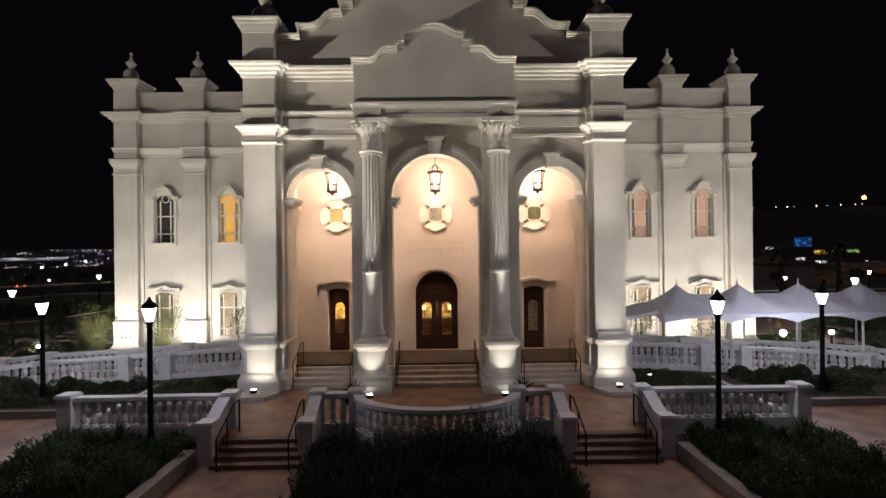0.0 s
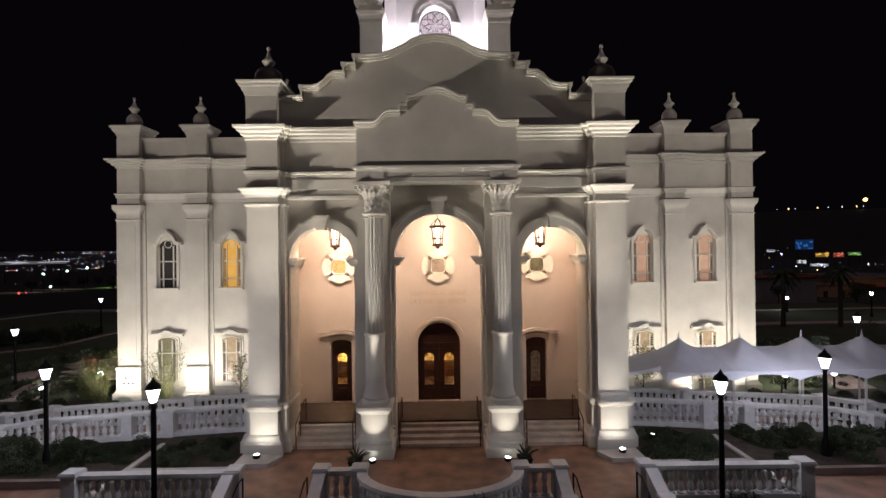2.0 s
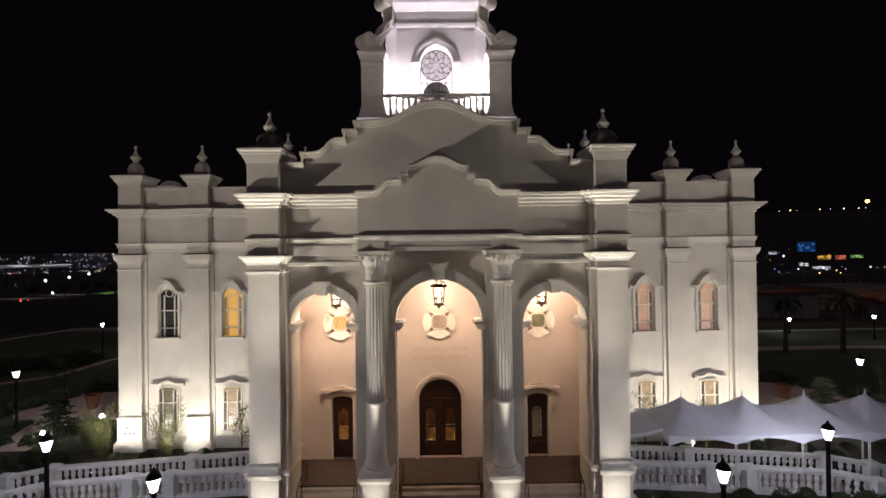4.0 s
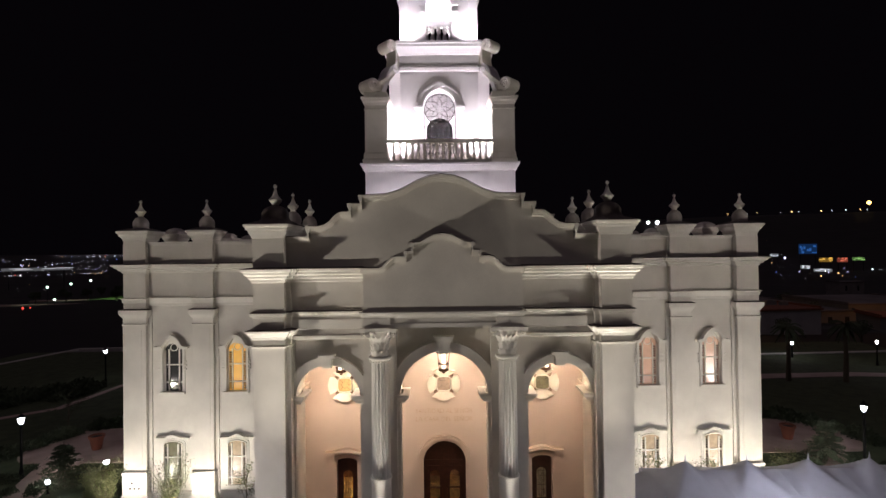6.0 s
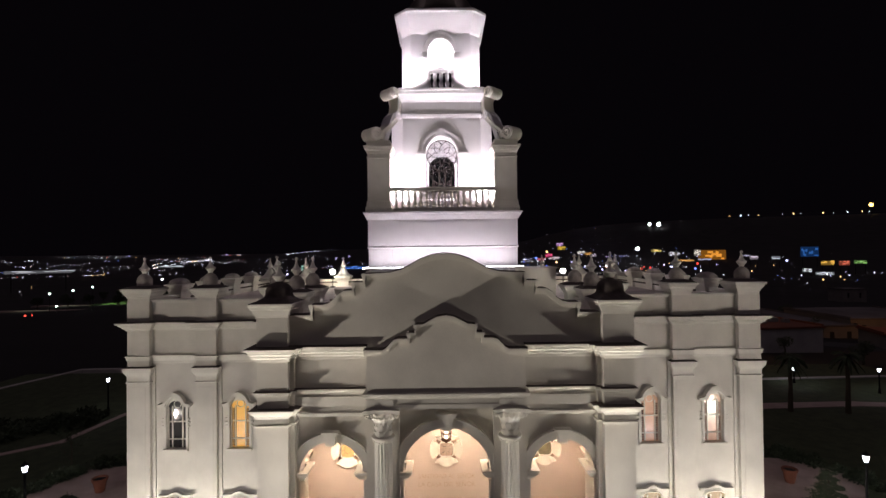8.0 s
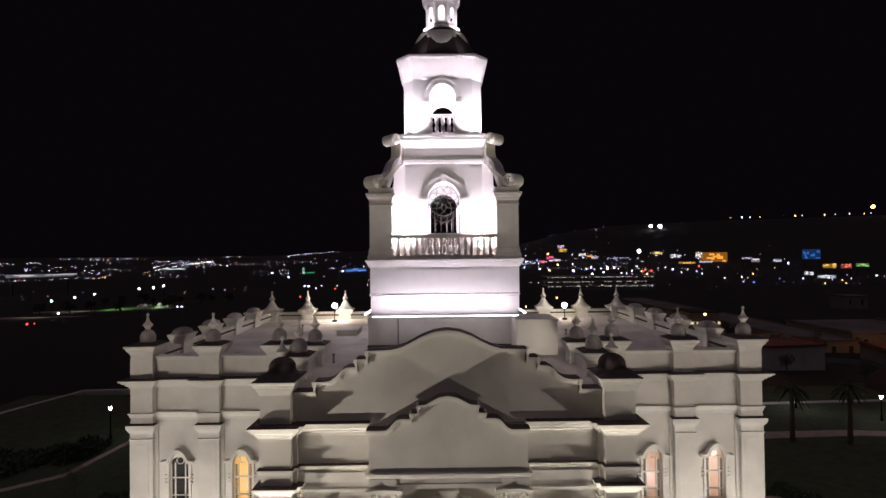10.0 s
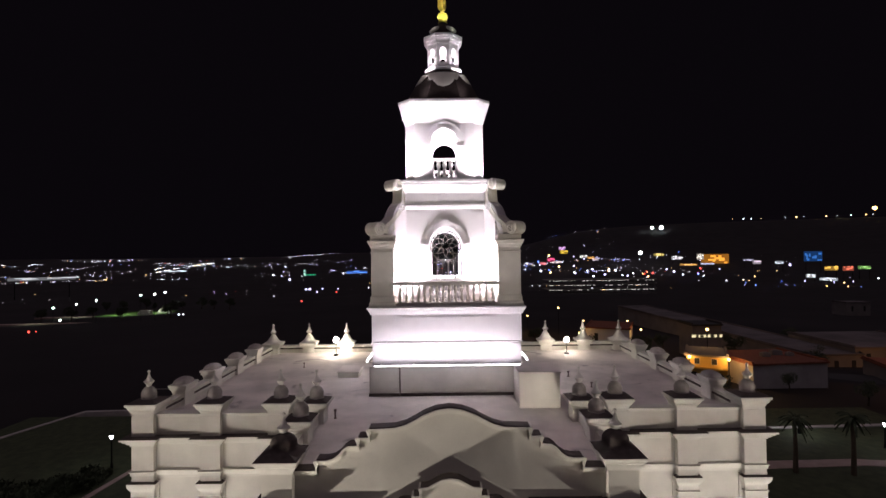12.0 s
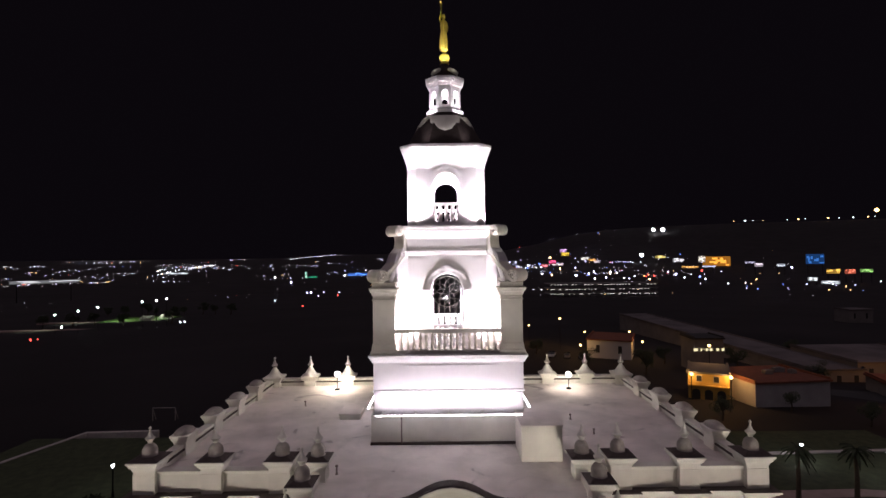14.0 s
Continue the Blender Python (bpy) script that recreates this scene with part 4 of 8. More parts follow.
for s in (-1, 1):
    bm = nb()
    arch_wall(bm, min(s * 7.0, s * 16.5), max(s * 7.0, s * 16.5), -0.5, 13.72, YW, YW + 0.4,
              [(s * w, 0.5, z0, z1, r) for w in WIN for z0, z1, r in ((5.9, 8.0, 0.42),)])
    part("wing_wall", bm, STUCCO, temple)
    bm = nb()
    box(bm, *sorted((s * 16.1, s * 16.5)), YW, 46.3, -0.5, 13.72)
    box(bm, *sorted((s * 6.9, s * 7.25)), 19.9, YW + 0.2, -0.5, 13.3)
    part("side_wall", bm, STUCCO, temple)
    path = WPATH if s < 0 else mirrored(WPATH)
    bm = nb()
    sweep(bm, WCORN, path)
    part("cornice", bm, TRIM, temple, smooth=True)
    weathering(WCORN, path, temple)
    bm = nb()
    for a, b in ((15.5, 13.05), (12.0, 9.5), (8.4, 7.0)):
        sweep(bm, WLEDGE, [(-a, YW), (-b, YW)] if s < 0 else [(b, YW), (a, YW)])
    pieces("string_course", bm, TRIM, temple, smooth=True)
    bm = nb()
    sweep(bm, WLEDGE, [(-7.25, YW), (-7.25, 20)] if s < 0 else [(7.25, 20), (7.25, YW)])
    sweep(bm, CORNICE, [(-7.25, YW), (-7.25, 20)] if s < 0 else [(7.25, 20), (7.25, YW)])
    pieces("side_cornice", bm, TRIM, temple, smooth=True)
    for a, b in ((16.65, 15.5), (13.05, 12.0), (9.5, 8.4)):
        pil = new("pilaster")
        pil.parent = temple
        x0, x1 = (-a, -b) if s < 0 else (b, a)
        c, w = (x0 + x1) / 2, abs(a - b)
        bm = nb()
        box(bm, x0, x1, 26.0, YW + 0.05, 1.8, 13.7)
        for q in (-1, 1):
            box(bm, c + q * (w / 2 + 0.09) - 0.09, c + q * (w / 2 + 0.09) + 0.09, 26.215, YW + 0.05, 0.5, 10.3)
        box(bm, c - 0.36, c + 0.36, 25.985, 26.05, 2.2, 9.2)
        pieces("shaft", bm, STUCCO, pil)
        bm = nb()
        box(bm, x0 - 0.06, x1 + 0.06, 25.88, YW + 0.05, -0.3, 1.7)
        sweep(bm, [(0, 1.7), (0.02, 1.72), (0.03, 1.76), (0.03, 1.82), (0.005, 1.86), (0, 1.86)], [(x0 - 0.06, YW), (x0 - 0.06, 25.88), (x1 + 0.06, 25.88), (x1 + 0.06, YW)])
        sweep(bm, [(0, -0.3), (0.12, -0.3), (0.12, 0.5), (0.05, 0.58), (0, 0.7)], [(x0 - 0.06, YW), (x0 - 0.06, 25.88), (x1 + 0.06, 25.88), (x1 + 0.06, YW)])
        part("pedestal", bm, TRIM, pil)
        bm = nb()
        sweep(bm, WCAP, [(x0, YW), (x0, 26.0), (x1, 26.0), (x1, YW)])
        part("capital", bm, TRIM, pil, smooth=True)
        weathering(WCAP, [(x0, YW), (x0, 26.0), (x1, 26.0), (x1, YW)], pil)
        bm = nb()
        sweep(bm, [(0, 10.6), (0.04, 10.62), (0.06, 10.78), (0.12, 10.84), (0, 10.88)], [(x0, YW), (x0, 26.0), (x1, 26.0), (x1, YW)])
        part("frieze_band", bm, TRIM, pil)
    if s < 0:
        for vx, vz in ((-16.3, 1.02), (-16.07, 1.02), (-15.84, 1.02), (-16.2, 1.3)):
            bm = nb()
            lathe(bm, [(0.02, 0.0), (0.045, 0.0), (0.052, 0.015), (0.052, 0.03)], 12)
            bmesh.ops.transform(bm, matrix=pose(vx, 25.89, vz, 90, 0, 0), verts=bm.verts)
            part("vent", bm, TRACERY, temple, "small dark round vent")
    # plinth course
    bm = nb()
    for a, b in ((15.5, 13.05), (12.0, 9.5), (8.4, 7.0)):
        sweep(bm, [(0, -0.3), (0.08, -0.3), (0.08, 0.62), (0.02, 0.7), (0, 0.7)], [(-a, YW), (-b, YW)] if s < 0 else [(b, YW), (a, YW)])
    pieces("plinth", bm, TRIM, temple)
    # parapet rail
    bm = nb()
    for a, b in ((15.5, 13.05), (12.0, 9.5), (8.4, 7.0)):
        sweep(bm, [(-0.45, 13.6), (0.04, 13.6), (0.05, 13.68), (0.09, 13.72), (0.09, 13.78), (-0.5, 13.8)], [(-a, YW), (-b, YW)] if s < 0 else [(b, YW), (a, YW)])
    pieces("parapet_rail", bm, TRIM, temple)
    bm = nb()
    sweep(bm, [(-0.48, 13.6), (0.05, 13.6), (0.09, 13.72), (0.09, 13.8), (-0.52, 13.82)], [(-16.5, 46.3), (-16.5, 26.3)] if s < 0 else [(16.5, 26.3), (16.5, 46.3)])
    sweep(bm, [(-0.44, 13.3), (-0.40, 13.3), (-0.40, 13.6), (-0.44, 13.6)], [(-16.5, 46.3), (-16.5, 26.3)] if s < 0 else [(16.5, 26.3), (16.5, 46.3)])
    part("side_parapet_rail", bm, TRIM, temple)

# back wall, roof
bm = nb()
box(bm, -16.5, 16.5, 46.3, 46.7, -0.5, 13.75)
part("back_wall", bm, STUCCO, temple)
bm = nb()
sweep(bm, [(-0.05, 13.6), (0.08, 13.62), (0.1, 13.72), (0.1, 13.8), (-0.5, 13.82), (-0.5, 13.6)], [(16.5, 46.3), (-16.5, 46.3)][::-1])
part("back_parapet_rail", bm, TRIM, temple)
bm = nb()
box(bm, -16.2, 16.2, YW + 0.3, 46.35, 12.6, 13.12)
part("wing_roof", bm, ROOF, temple, "pale flat roof membrane")
bm = nb()
box(bm, -6.95, 6.95, 19.5, YW + 0.3, 12.5, 13.14)
part("portico_roof", bm, ROOF, temple)

for s in (-1, 1):
    bm = nb()
    box(bm, *sorted((s * 15.93, s * 16.12)), YW + 0.45, 46.15, 13.5, 13.6)
    part("flashing", bm, TILE, temple, "dark flashing strip along the parapet")
bm = nb()
box(bm, -15.92, 15.92, 46.12, 46.32, 13.5, 13.6)
part("flashing", bm, TILE, temple, "dark flashing strip along the parapet")

# urn finial: one mesh
FIN = [(0.44, 0), (0.46, 0.06), (0.42, 0.10), (0.44, 0.20), (0.44, 0.36), (0.38, 0.52), (0.26, 0.66), (0.13, 0.74), (0.12, 0.80), (0.16, 0.86), (0.25, 0.98), (0.26, 1.03), (0.21, 1.07), (0.14, 1.15), (0.085, 1.28), (0.05, 1.42), (0.035, 1.50), (0.08, 1.55), (0.08, 1.60), (0.02, 1.68), (0.0, 1.72)]
bm = nb()
lathe(bm, [(r, z * 0.93) for r, z in FIN[7:-1]], 14)
fin0 = part("finial", bm, TRIM, temple, smooth=True)
bm = nb()
lathe(bm, [(r * 0.87, z * 0.93) for r, z in FIN[:9]], 14)
cbox(bm, 0, 0, 0.8, 0.8, -0.1, 0.02)
dome0 = part("finial_bulb", bm, BULB, temple, "weathered grey bulb of the finial", smooth=True)
FINAT = []
for s in (-1, 1):
    FINAT += [(s * 16.07, 26.6, 14.48), (s * 12.52, 26.55, 14.48), (s * 8.95, 26.55, 14.48), (s * 7.05, 26.6, 14.40), (s * 7.08, 23.7, 14.40)]
fin0.location = dome0.location = FINAT[0]
for a in FINAT[1:]:
    share("finial", fin0, temple, a)
    share("finial_bulb", dome0, temple, a)
# the portico finials stand on dark tiled bulbs
for s in (-1, 1):
    at = (s * 6.59, 19.65, 14.26)
    share("finial", fin0, temple, at)
    bm = nb()
    lathe(bm, [(0.86, -0.02), (0.80, 0.03), (0.64, 0.10), (0.55, 0.18), (0.52, 0.30), (0.52, 0.42), (0.44, 0.56), (0.30, 0.66), (0.14, 0.72), (0.12, 0.76)], 16)
    part("finial_bulb", bm, TILE, temple, "dark tiled bulb of the finial", smooth=True).location = at
# back finials rise from a flared bell
BELL = [(0.66, 0.0), (0.66, 0.05), (0.50, 0.13), (0.37, 0.30), (0.26, 0.50), (0.16, 0.66), (0.12, 0.74), (0.22, 0.84), (0.25, 0.90), (0.20, 0.95), (0.13, 1.05), (0.09, 1.20), (0.05, 1.36), (0.04, 1.40), (0.08, 1.44), (0.08, 1.48), (0.02, 1.58)]
bm = nb()
lathe(bm, [(r * 1.12, z * 1.1) for r, z in BELL], 16)
bell0 = None
for s in (-1, 1):
    for x, y in ((16.07, 46.2), (12.8, 46.45), (9.3, 46.45), (5.9, 46.45)):
        if bell0:
            share("finial", bell0, temple, (s * x, y, 14.12))
        else:
            bell0 = part("finial", bm, TRIM, temple, smooth=True)
            bell0.location = (s * x, y, 14.12)


def cushion(bm, x0, x1, y0, y1, z0, h):
    """A low bulging cap over a rectangle."""
    cx, cy, hx, hy = (x0 + x1) / 2, (y0 + y1) / 2, (x1 - x0) / 2, (y1 - y0) / 2
    rings = []
    for i in range(6):
        f = math.pi / 2 * i / 5.4
        row = []
        for j in range(20):
            a = 2 * math.pi * (j + 0.5) / 20
            c, q = math.cos(a), math.sin(a)
            row.append(bm.verts.new((cx + hx * math.cos(f) * math.copysign(abs(c) ** 0.55, c), cy + hy * math.cos(f) * math.copysign(abs(q) ** 0.55, q), z0 + h * math.sin(f))))
        rings.append(row)
    for a, b in zip(rings, rings[1:]):
        for j in range(20):
            bm.faces.new((a[j], a[(j + 1) % 20], b[(j + 1) % 20], b[j]))
    bm.faces.new(rings[0][::-1]), bm.faces.new(rings[-1])


def parapet_pier(name, cx, cy, w, d, z0, top, label=""):
    """A square pier with a flared cap and a low hipped top."""
    bm = nb()
    cbox(bm, cx, cy, w, d, z0, top - 0.3)
    path = [(cx - w / 2, cy + d / 2), (cx - w / 2, cy - d / 2), (cx + w / 2, cy - d / 2), (cx + w / 2, cy + d / 2)]
    k = top - 14.4
    side = 27 < cy < 46
    sweep(bm, [(o * (0.72 if side else 1), z + k) for o, z in PCAP], path, True)
    ob = part(name, bm, TRIM, temple, label)
    bm = nb()
    if side:
        cushion(bm, cx - w / 2 - 0.1, cx + w / 2 + 0.1, cy - d / 2 - 0.1, cy + d / 2 + 0.1, top - 0.01, 0.36)
        part("cap_roof", bm, BULB, temple, "weathered bulging stone cap", smooth=True)
        return ob
    hip(bm, cx - w / 2 - 0.23, cx + w / 2 + 0.23, cy - d / 2 - 0.23, cy + d / 2 + 0.23, top - 0.006, top + 0.13)
    part("cap_roof", bm, TILE if cy < 27 else TRIM, temple)
    return ob


for s in (-1, 1):
    parapet_pier("parapet_pier", s * 16.07, 26.6, 1.15, 1.15, 12.5, 14.4)
    parapet_pier("parapet_pier", s * 12.52, 26.5, 1.05, 0.95, 12.5, 14.4)
    parapet_pier("parapet_pier", s * 8.95, 26.5, 1.05, 0.95, 12.5, 14.4)
    parapet_pier("parapet_pier", s * 7.05, 26.6, 0.95, 0.95, 12.5, 14.32)
    parapet_pier("parapet_pier", s * 7.08, 23.7, 0.9, 0.9, 12.5, 14.32)
    for y in (30.5, 34.35, 38.2, 42.05):
        parapet_pier("parapet_pier", s * 16.25, y, 0.75, 1.15, 12.5, 14.4)
    parapet_pier("parapet_pier", s * 16.07, 46.2, 1.15, 1.15, 12.5, 14.12)
    parapet_pier("parapet_pier", s * 12.8, 46.45, 1.05, 0.75, 12.5, 14.12)
    parapet_pier("parapet_pier", s * 9.3, 46.45, 1.05, 0.75, 12.5, 14.12)
    parapet_pier("parapet_pier", s * 5.9, 46.45, 1.05, 0.75, 12.5, 14.12)
    bm = nb()
    box(bm, *sorted((s * 6.85, s * 7.2)), 20, 26.3, 13.0, 13.7)
    part("parapet", bm, STUCCO, temple)


# windows of the wings
def wing_window(cx, pane, low, frame_mat, group_pane2):
    w = new("window")
    w.parent = temple
    z0, zs, rise = (0.98, 3.06, 0.24) if low else (5.9, 8.0, 0.42)
    h = 0.5
    y = 26.3
    if low:
        y = 26.1   # lower glazing sits in a shallow case on the wall face
    bm = nb()
    curve = arc(cx, zs, h, squash=rise / h)
    plate(bm, [(cx - h, z0)] + curve + [(cx + h, z0)], y + 0.16, y + 0.2)
    part("pane", bm, pane, w)
    if not low:
        bm = nb()
        lathe(bm, [(0.17, 0), (0.17, 0.02)], 20)
        bmesh.ops.transform(bm, matrix=pose(cx, y + 0.15, 8.2, 90, 0, 0), verts=bm.verts)
        part("roundel", bm, group_pane2, w)
    bm = nb()
    for q in (-1, 1):
        box(bm, cx + q * 0.27 - 0.03, cx + q * 0.27 + 0.03, y + 0.1, y + 0.16, z0, zs + 0.1)
        box(bm, cx + q * 0.48 - 0.03, cx + q * 0.48 + 0.03, y + 0.08, y + 0.16, z0, zs + 0.05)
    for f in (0.2, 0.72) if low else (0.22, 0.66):
        zz = z0 + (zs - z0) * f
        box(bm, cx - h, cx + h, y + 0.1, y + 0.15, zz - 0.03, zz + 0.03)
    if not low:
        band(bm, arc(cx, 8.2, 0.17, 0, 360, 24), arc(cx, 8.2, 0.205, 0, 360, 24), y + 0.1, y + 0.15)
    band(bm, curve, [(cx + (x - cx) * 1.06, z + 0.04) for x, z in curve], y + 0.08, y + 0.16)
    part("frame", bm, frame_mat, w)
    # strips of small leaded lights along both sides
    bm = nb()
    n = 16
    for q in (-1, 1):
        for i in range(n):
            zz = z0 + 0.08 + (zs - z0 - 0.1) * i / n
            box(bm, cx + q * 0.375 - 0.05, cx + q * 0.375 + 0.05, y + 0.13, y + 0.158, zz, zz + 0.075)
    pieces("leaded_light", bm, TRACERY, w)
    bm = nb()
    if low:
        box(bm, cx - 0.62, cx + 0.62, 26.18, 26.32, z0 - 0.1, z0)
    else:
        box(bm, cx - 0.66, cx + 0.66, 26.12, 26.32, z0 - 0.12, z0 - 0.002)
    part("sill", bm, TRIM, w)
    bm = nb()
    if low:
        up = [(cx - 0.42 + 0.084 * i, 3.52 + 0.17 * math.sin(math.pi * i / 10) ** 1.3) for i in range(11)]
        lo = [(cx - 0.85, 3.39)] + [(x, z - 0.13) for x, z in up] + [(cx + 0.85, 3.39)]
        hi = [(cx - 0.88, 3.52)] + up + [(cx + 0.88, 3.52)]
        band(bm, lo, hi, 26.1, 26.32)
        # flat case round the glazing
        band(bm, [(cx - h, z0)] + curve + [(cx + h, z0)], [(cx - h - 0.12, z0)] + [(cx + (x - cx) * 1.24, z + 0.12) for x, z in curve] + [(cx + h + 0.12, z0)], 26.255, 26.32)
    else:
        up = [(cx - 0.56 + 0.056 * i, 8.36 + 0.54 * math.sin(math.pi * i / 20) ** 0.75) for i in range(21)]
        hi = [(cx - 0.88, 8.3), (cx - 0.72, 8.3)] + up + [(cx + 0.72, 8.3), (cx + 0.88, 8.3)]
        lo = [(cx - 0.86, 8.17), (cx - 0.68, 8.16)] + [(cx + (x - cx) * 0.86, z - 0.17) for x, z in up] + [(cx + 0.68, 8.16), (cx + 0.86, 8.17)]
        band(bm, lo, hi, 26.0, 26.32)
        inner = [(cx + (x - cx) * 0.8, z - 0.22) for x, z in up]
        band(bm, inner, [(cx + (x - cx) * 0.86, z - 0.16) for x, z in up], 26.12, 26.32)
        for q in (-1, 1):
            for zz in (7.05, 7.25, 7.45):
                box(bm, cx + q * 0.64 - 0.1, cx + q * 0.64 + 0.1, 26.2, 26.32, zz, zz + 0.07)
            box(bm, cx + q * 0.58 - 0.06, cx + q * 0.58 + 0.06, 26.22, 26.32, 5.9, 8.16)
    part("hood", bm, TRIM, w)


wing_window(-14.25, DARKPANE, False, MUNTIN, DARKPANE)
wing_window(-10.9, AMBER, False, MUNTIN, AMBER)
wing_window(10.9, PINK, False, MUNTIN, PINK)
wing_window(14.25, PINK, False, MUNTIN, PINK)
wing_window(-14.25, GREENP, True, MUNTIN, GREENP)
wing_window(-10.9, LOWPANE, True, MUNTIN, PINK)
wing_window(10.9, LOWPANE, True, MUNTIN, PINK)
wing_window(14.25, LOWPANE, True, MUNTIN, PINK)

# ---- tower ----
tower = thing("bell_tower", "brilliantly floodlit white bell tower with scrolls and arched openings", "tower", at=(0, 36.3, 0))


def tpart(name, bm, material, label="", smooth=False, parent=None):
    """A tower piece, built round the tower's own axis."""
    return part(name, bm, material, parent or tower, label, smooth)


def ring(h, c):
    """A square of half width h with corners cut back to c, out outside."""
    if c >= h:
        return [(-h, h), (-h, -h), (h, -h), (h, h)]
    return [(-h, c), (-h, -c), (-c, -h), (c, -h), (h, -c), (h, c), (c, h), (-c, h)]


bm = nb()
box(bm, -4.92, 4.92, -4.92, 4.92, 13.0, 15.0)
tpart("foot", bm, STUCCO)
bm = nb()
tube(bm, [(-3.0, -4.97, 13.14), (-3.0, -4.97, 14.98)], 0.045, 8)
tpart("down_pipe", bm, KERB, "dark down-pipe on the tower foot")
bm = nb()
sweep(bm, [(0, 13.13), (0.05, 13.13), (0.05, 13.3), (0, 13.32)], ring(4.92, 9), True)
tpart("foot_flashing", bm, TILE, "dark flashing round the tower foot")
bm = nb()
box(bm, -4.75, 4.75, -4.75, 4.75, 15.0, 16.5)
box(bm, -4.77, 4.77, -4.77, 4.77, 16.5, 18.4)
tpart("base", bm, WHITEST)
bm = nb()
box(bm, -2.95, 2.95, -4.82, -4.74, 16.85, 18.1)
for q in (-1, 1):
    box(bm, *sorted((q * 3.25, q * 4.7)), -4.79, -4.7, 15.02, 16.36)
pieces("panel", bm, WHITEST, tower)
bm = nb()
sweep(bm, [(0, 16.4), (0.06, 16.42), (0.08, 16.5), (0.04, 16.56), (0, 16.56)], ring(4.75, 9), True)
sweep(bm, [(0, 18.26), (0.04, 18.28), (0.06, 18.38), (0.14, 18.48), (0.16, 18.58), (0.22, 18.62), (0.24, 18.74), (-0.5, 18.78), (-0.5, 18.3)], ring(4.82, 9), True)
tpart("base_cornice", bm, WHITEST, smooth=True)
bm = nb()
box(bm, -4.8, 4.8, -4.8, 4.8, 18.6, 18.76)
tpart("balcony_floor", bm, WHITEST)
for k in range(4):
    bm = nb()
    if k == 0:
        box(bm, -4.5, 4.5, -5.81, -5.75, 15.2, 15.25)
    else:
        box(bm, -3.9, 3.9, -5.3, -5.22, 15.1, 15.18)
    bmesh.ops.rotate(bm, verts=bm.verts, cent=(0, 0, 0), matrix=Matrix.Rotation(k * math.pi / 2, 3, "Z"))
    tpart("light_strip", bm, STRIPGLOW, "glowing linear light")
    bm = nb()
    for q in (-4.2, -2.1, 0, 2.1, 4.2):
        box(bm, q * (1.0 if k == 0 else 0.9) - 0.04, q * (1.0 if k == 0 else 0.9) + 0.04, -5.8 if k == 0 else -5.28, -4.7, 15.04 + 0.08 * (k == 0), 15.1 + 0.08 * (k == 0))
    bmesh.ops.rotate(bm, verts=bm.verts, cent=(0, 0, 0), matrix=Matrix.Rotation(k * math.pi / 2, 3, "Z"))
    pieces("light_bracket", bm, STUCCO, tower)
# corner piers of the balcony
for sx in (-1, 1):
    for sy in (-1, 1):
        cx, cy = sx * 4.08, sy * 4.02
        bm = nb()
        cbox(bm, cx, cy, 1.4, 1.4, 18.76, 22.6)
        p = [(cx - 0.7, cy + 0.7), (cx - 0.7, cy - 0.7), (cx + 0.7, cy - 0.7), (cx + 0.7, cy + 0.7)]
        sweep(bm, [(0, 18.76), (0.14, 18.76), (0.14, 19.0), (0.08, 19.1), (0.06, 19.4), (0, 19.5)], p, True)
        sweep(bm, [(0, 22.2), (0.05, 22.22), (0.05, 22.28), (0, 22.3)], p, True)
        sweep(bm, [(0, 22.5), (0.04, 22.52), (0.08, 22.66), (0.16, 22.76), (0.18, 22.86), (0.22, 22.9), (0.22, 23.0), (-0.3, 23.04), (-0.3, 22.6)], p, True)
        cbox(bm, cx, cy, 1.3, 1.3, 22.6, 23.02)
        tpart("balcony_pier", bm, STUCCO)
# balcony balustrades
BAL = [(0.125, 0), (0.125, 0.06), (0.085, 0.10), (0.12, 0.19), (0.13, 0.25), (0.11, 0.34), (0.065, 0.46), (0.11, 0.58), (0.13, 0.67), (0.12, 0.73), (0.085, 0.82), (0.125, 0.86), (0.125, 0.92)]
bm = nb()
lathe(bm, [(r * 0.86, z * 1.2) for r, z in BAL], 10)
tb0 = tpart("baluster", bm, STUCCO, smooth=True)
bm = nb()
lathe(bm, [(r * 1.2, z * 1.2) for r, z in BAL], 10)
tb1 = tpart("baluster", bm, WHITEST, smooth=True)
tb0.location = (-2.98, -4.45, 19.0)
tb1.location = (-0.84, -2.5, 27.36)
for k in range(4):
    bm = nb()
    box(bm, -3.4, 3.4, -4.62, -4.28, 18.76, 19.0)
    box(bm, -3.4, 3.4, -4.64, -4.26, 20.1, 20.24)
    box(bm, -3.4, 3.4, -4.6, -4.3, 20.24, 20.34)
    bmesh.ops.rotate(bm, verts=bm.verts, cent=(0, 0, 0), matrix=Matrix.Rotation(k * math.pi / 2, 3, "Z"))
    tpart("balcony_rail", bm, STUCCO)
    for i in range(16):
        if k == 0 and i == 0:
            continue
        v = Matrix.Rotation(k * math.pi / 2, 3, "Z") @ Vector((-2.98 + i * 5.96 / 15, -4.45, 19.0))
        share("baluster", tb0, tower, v)


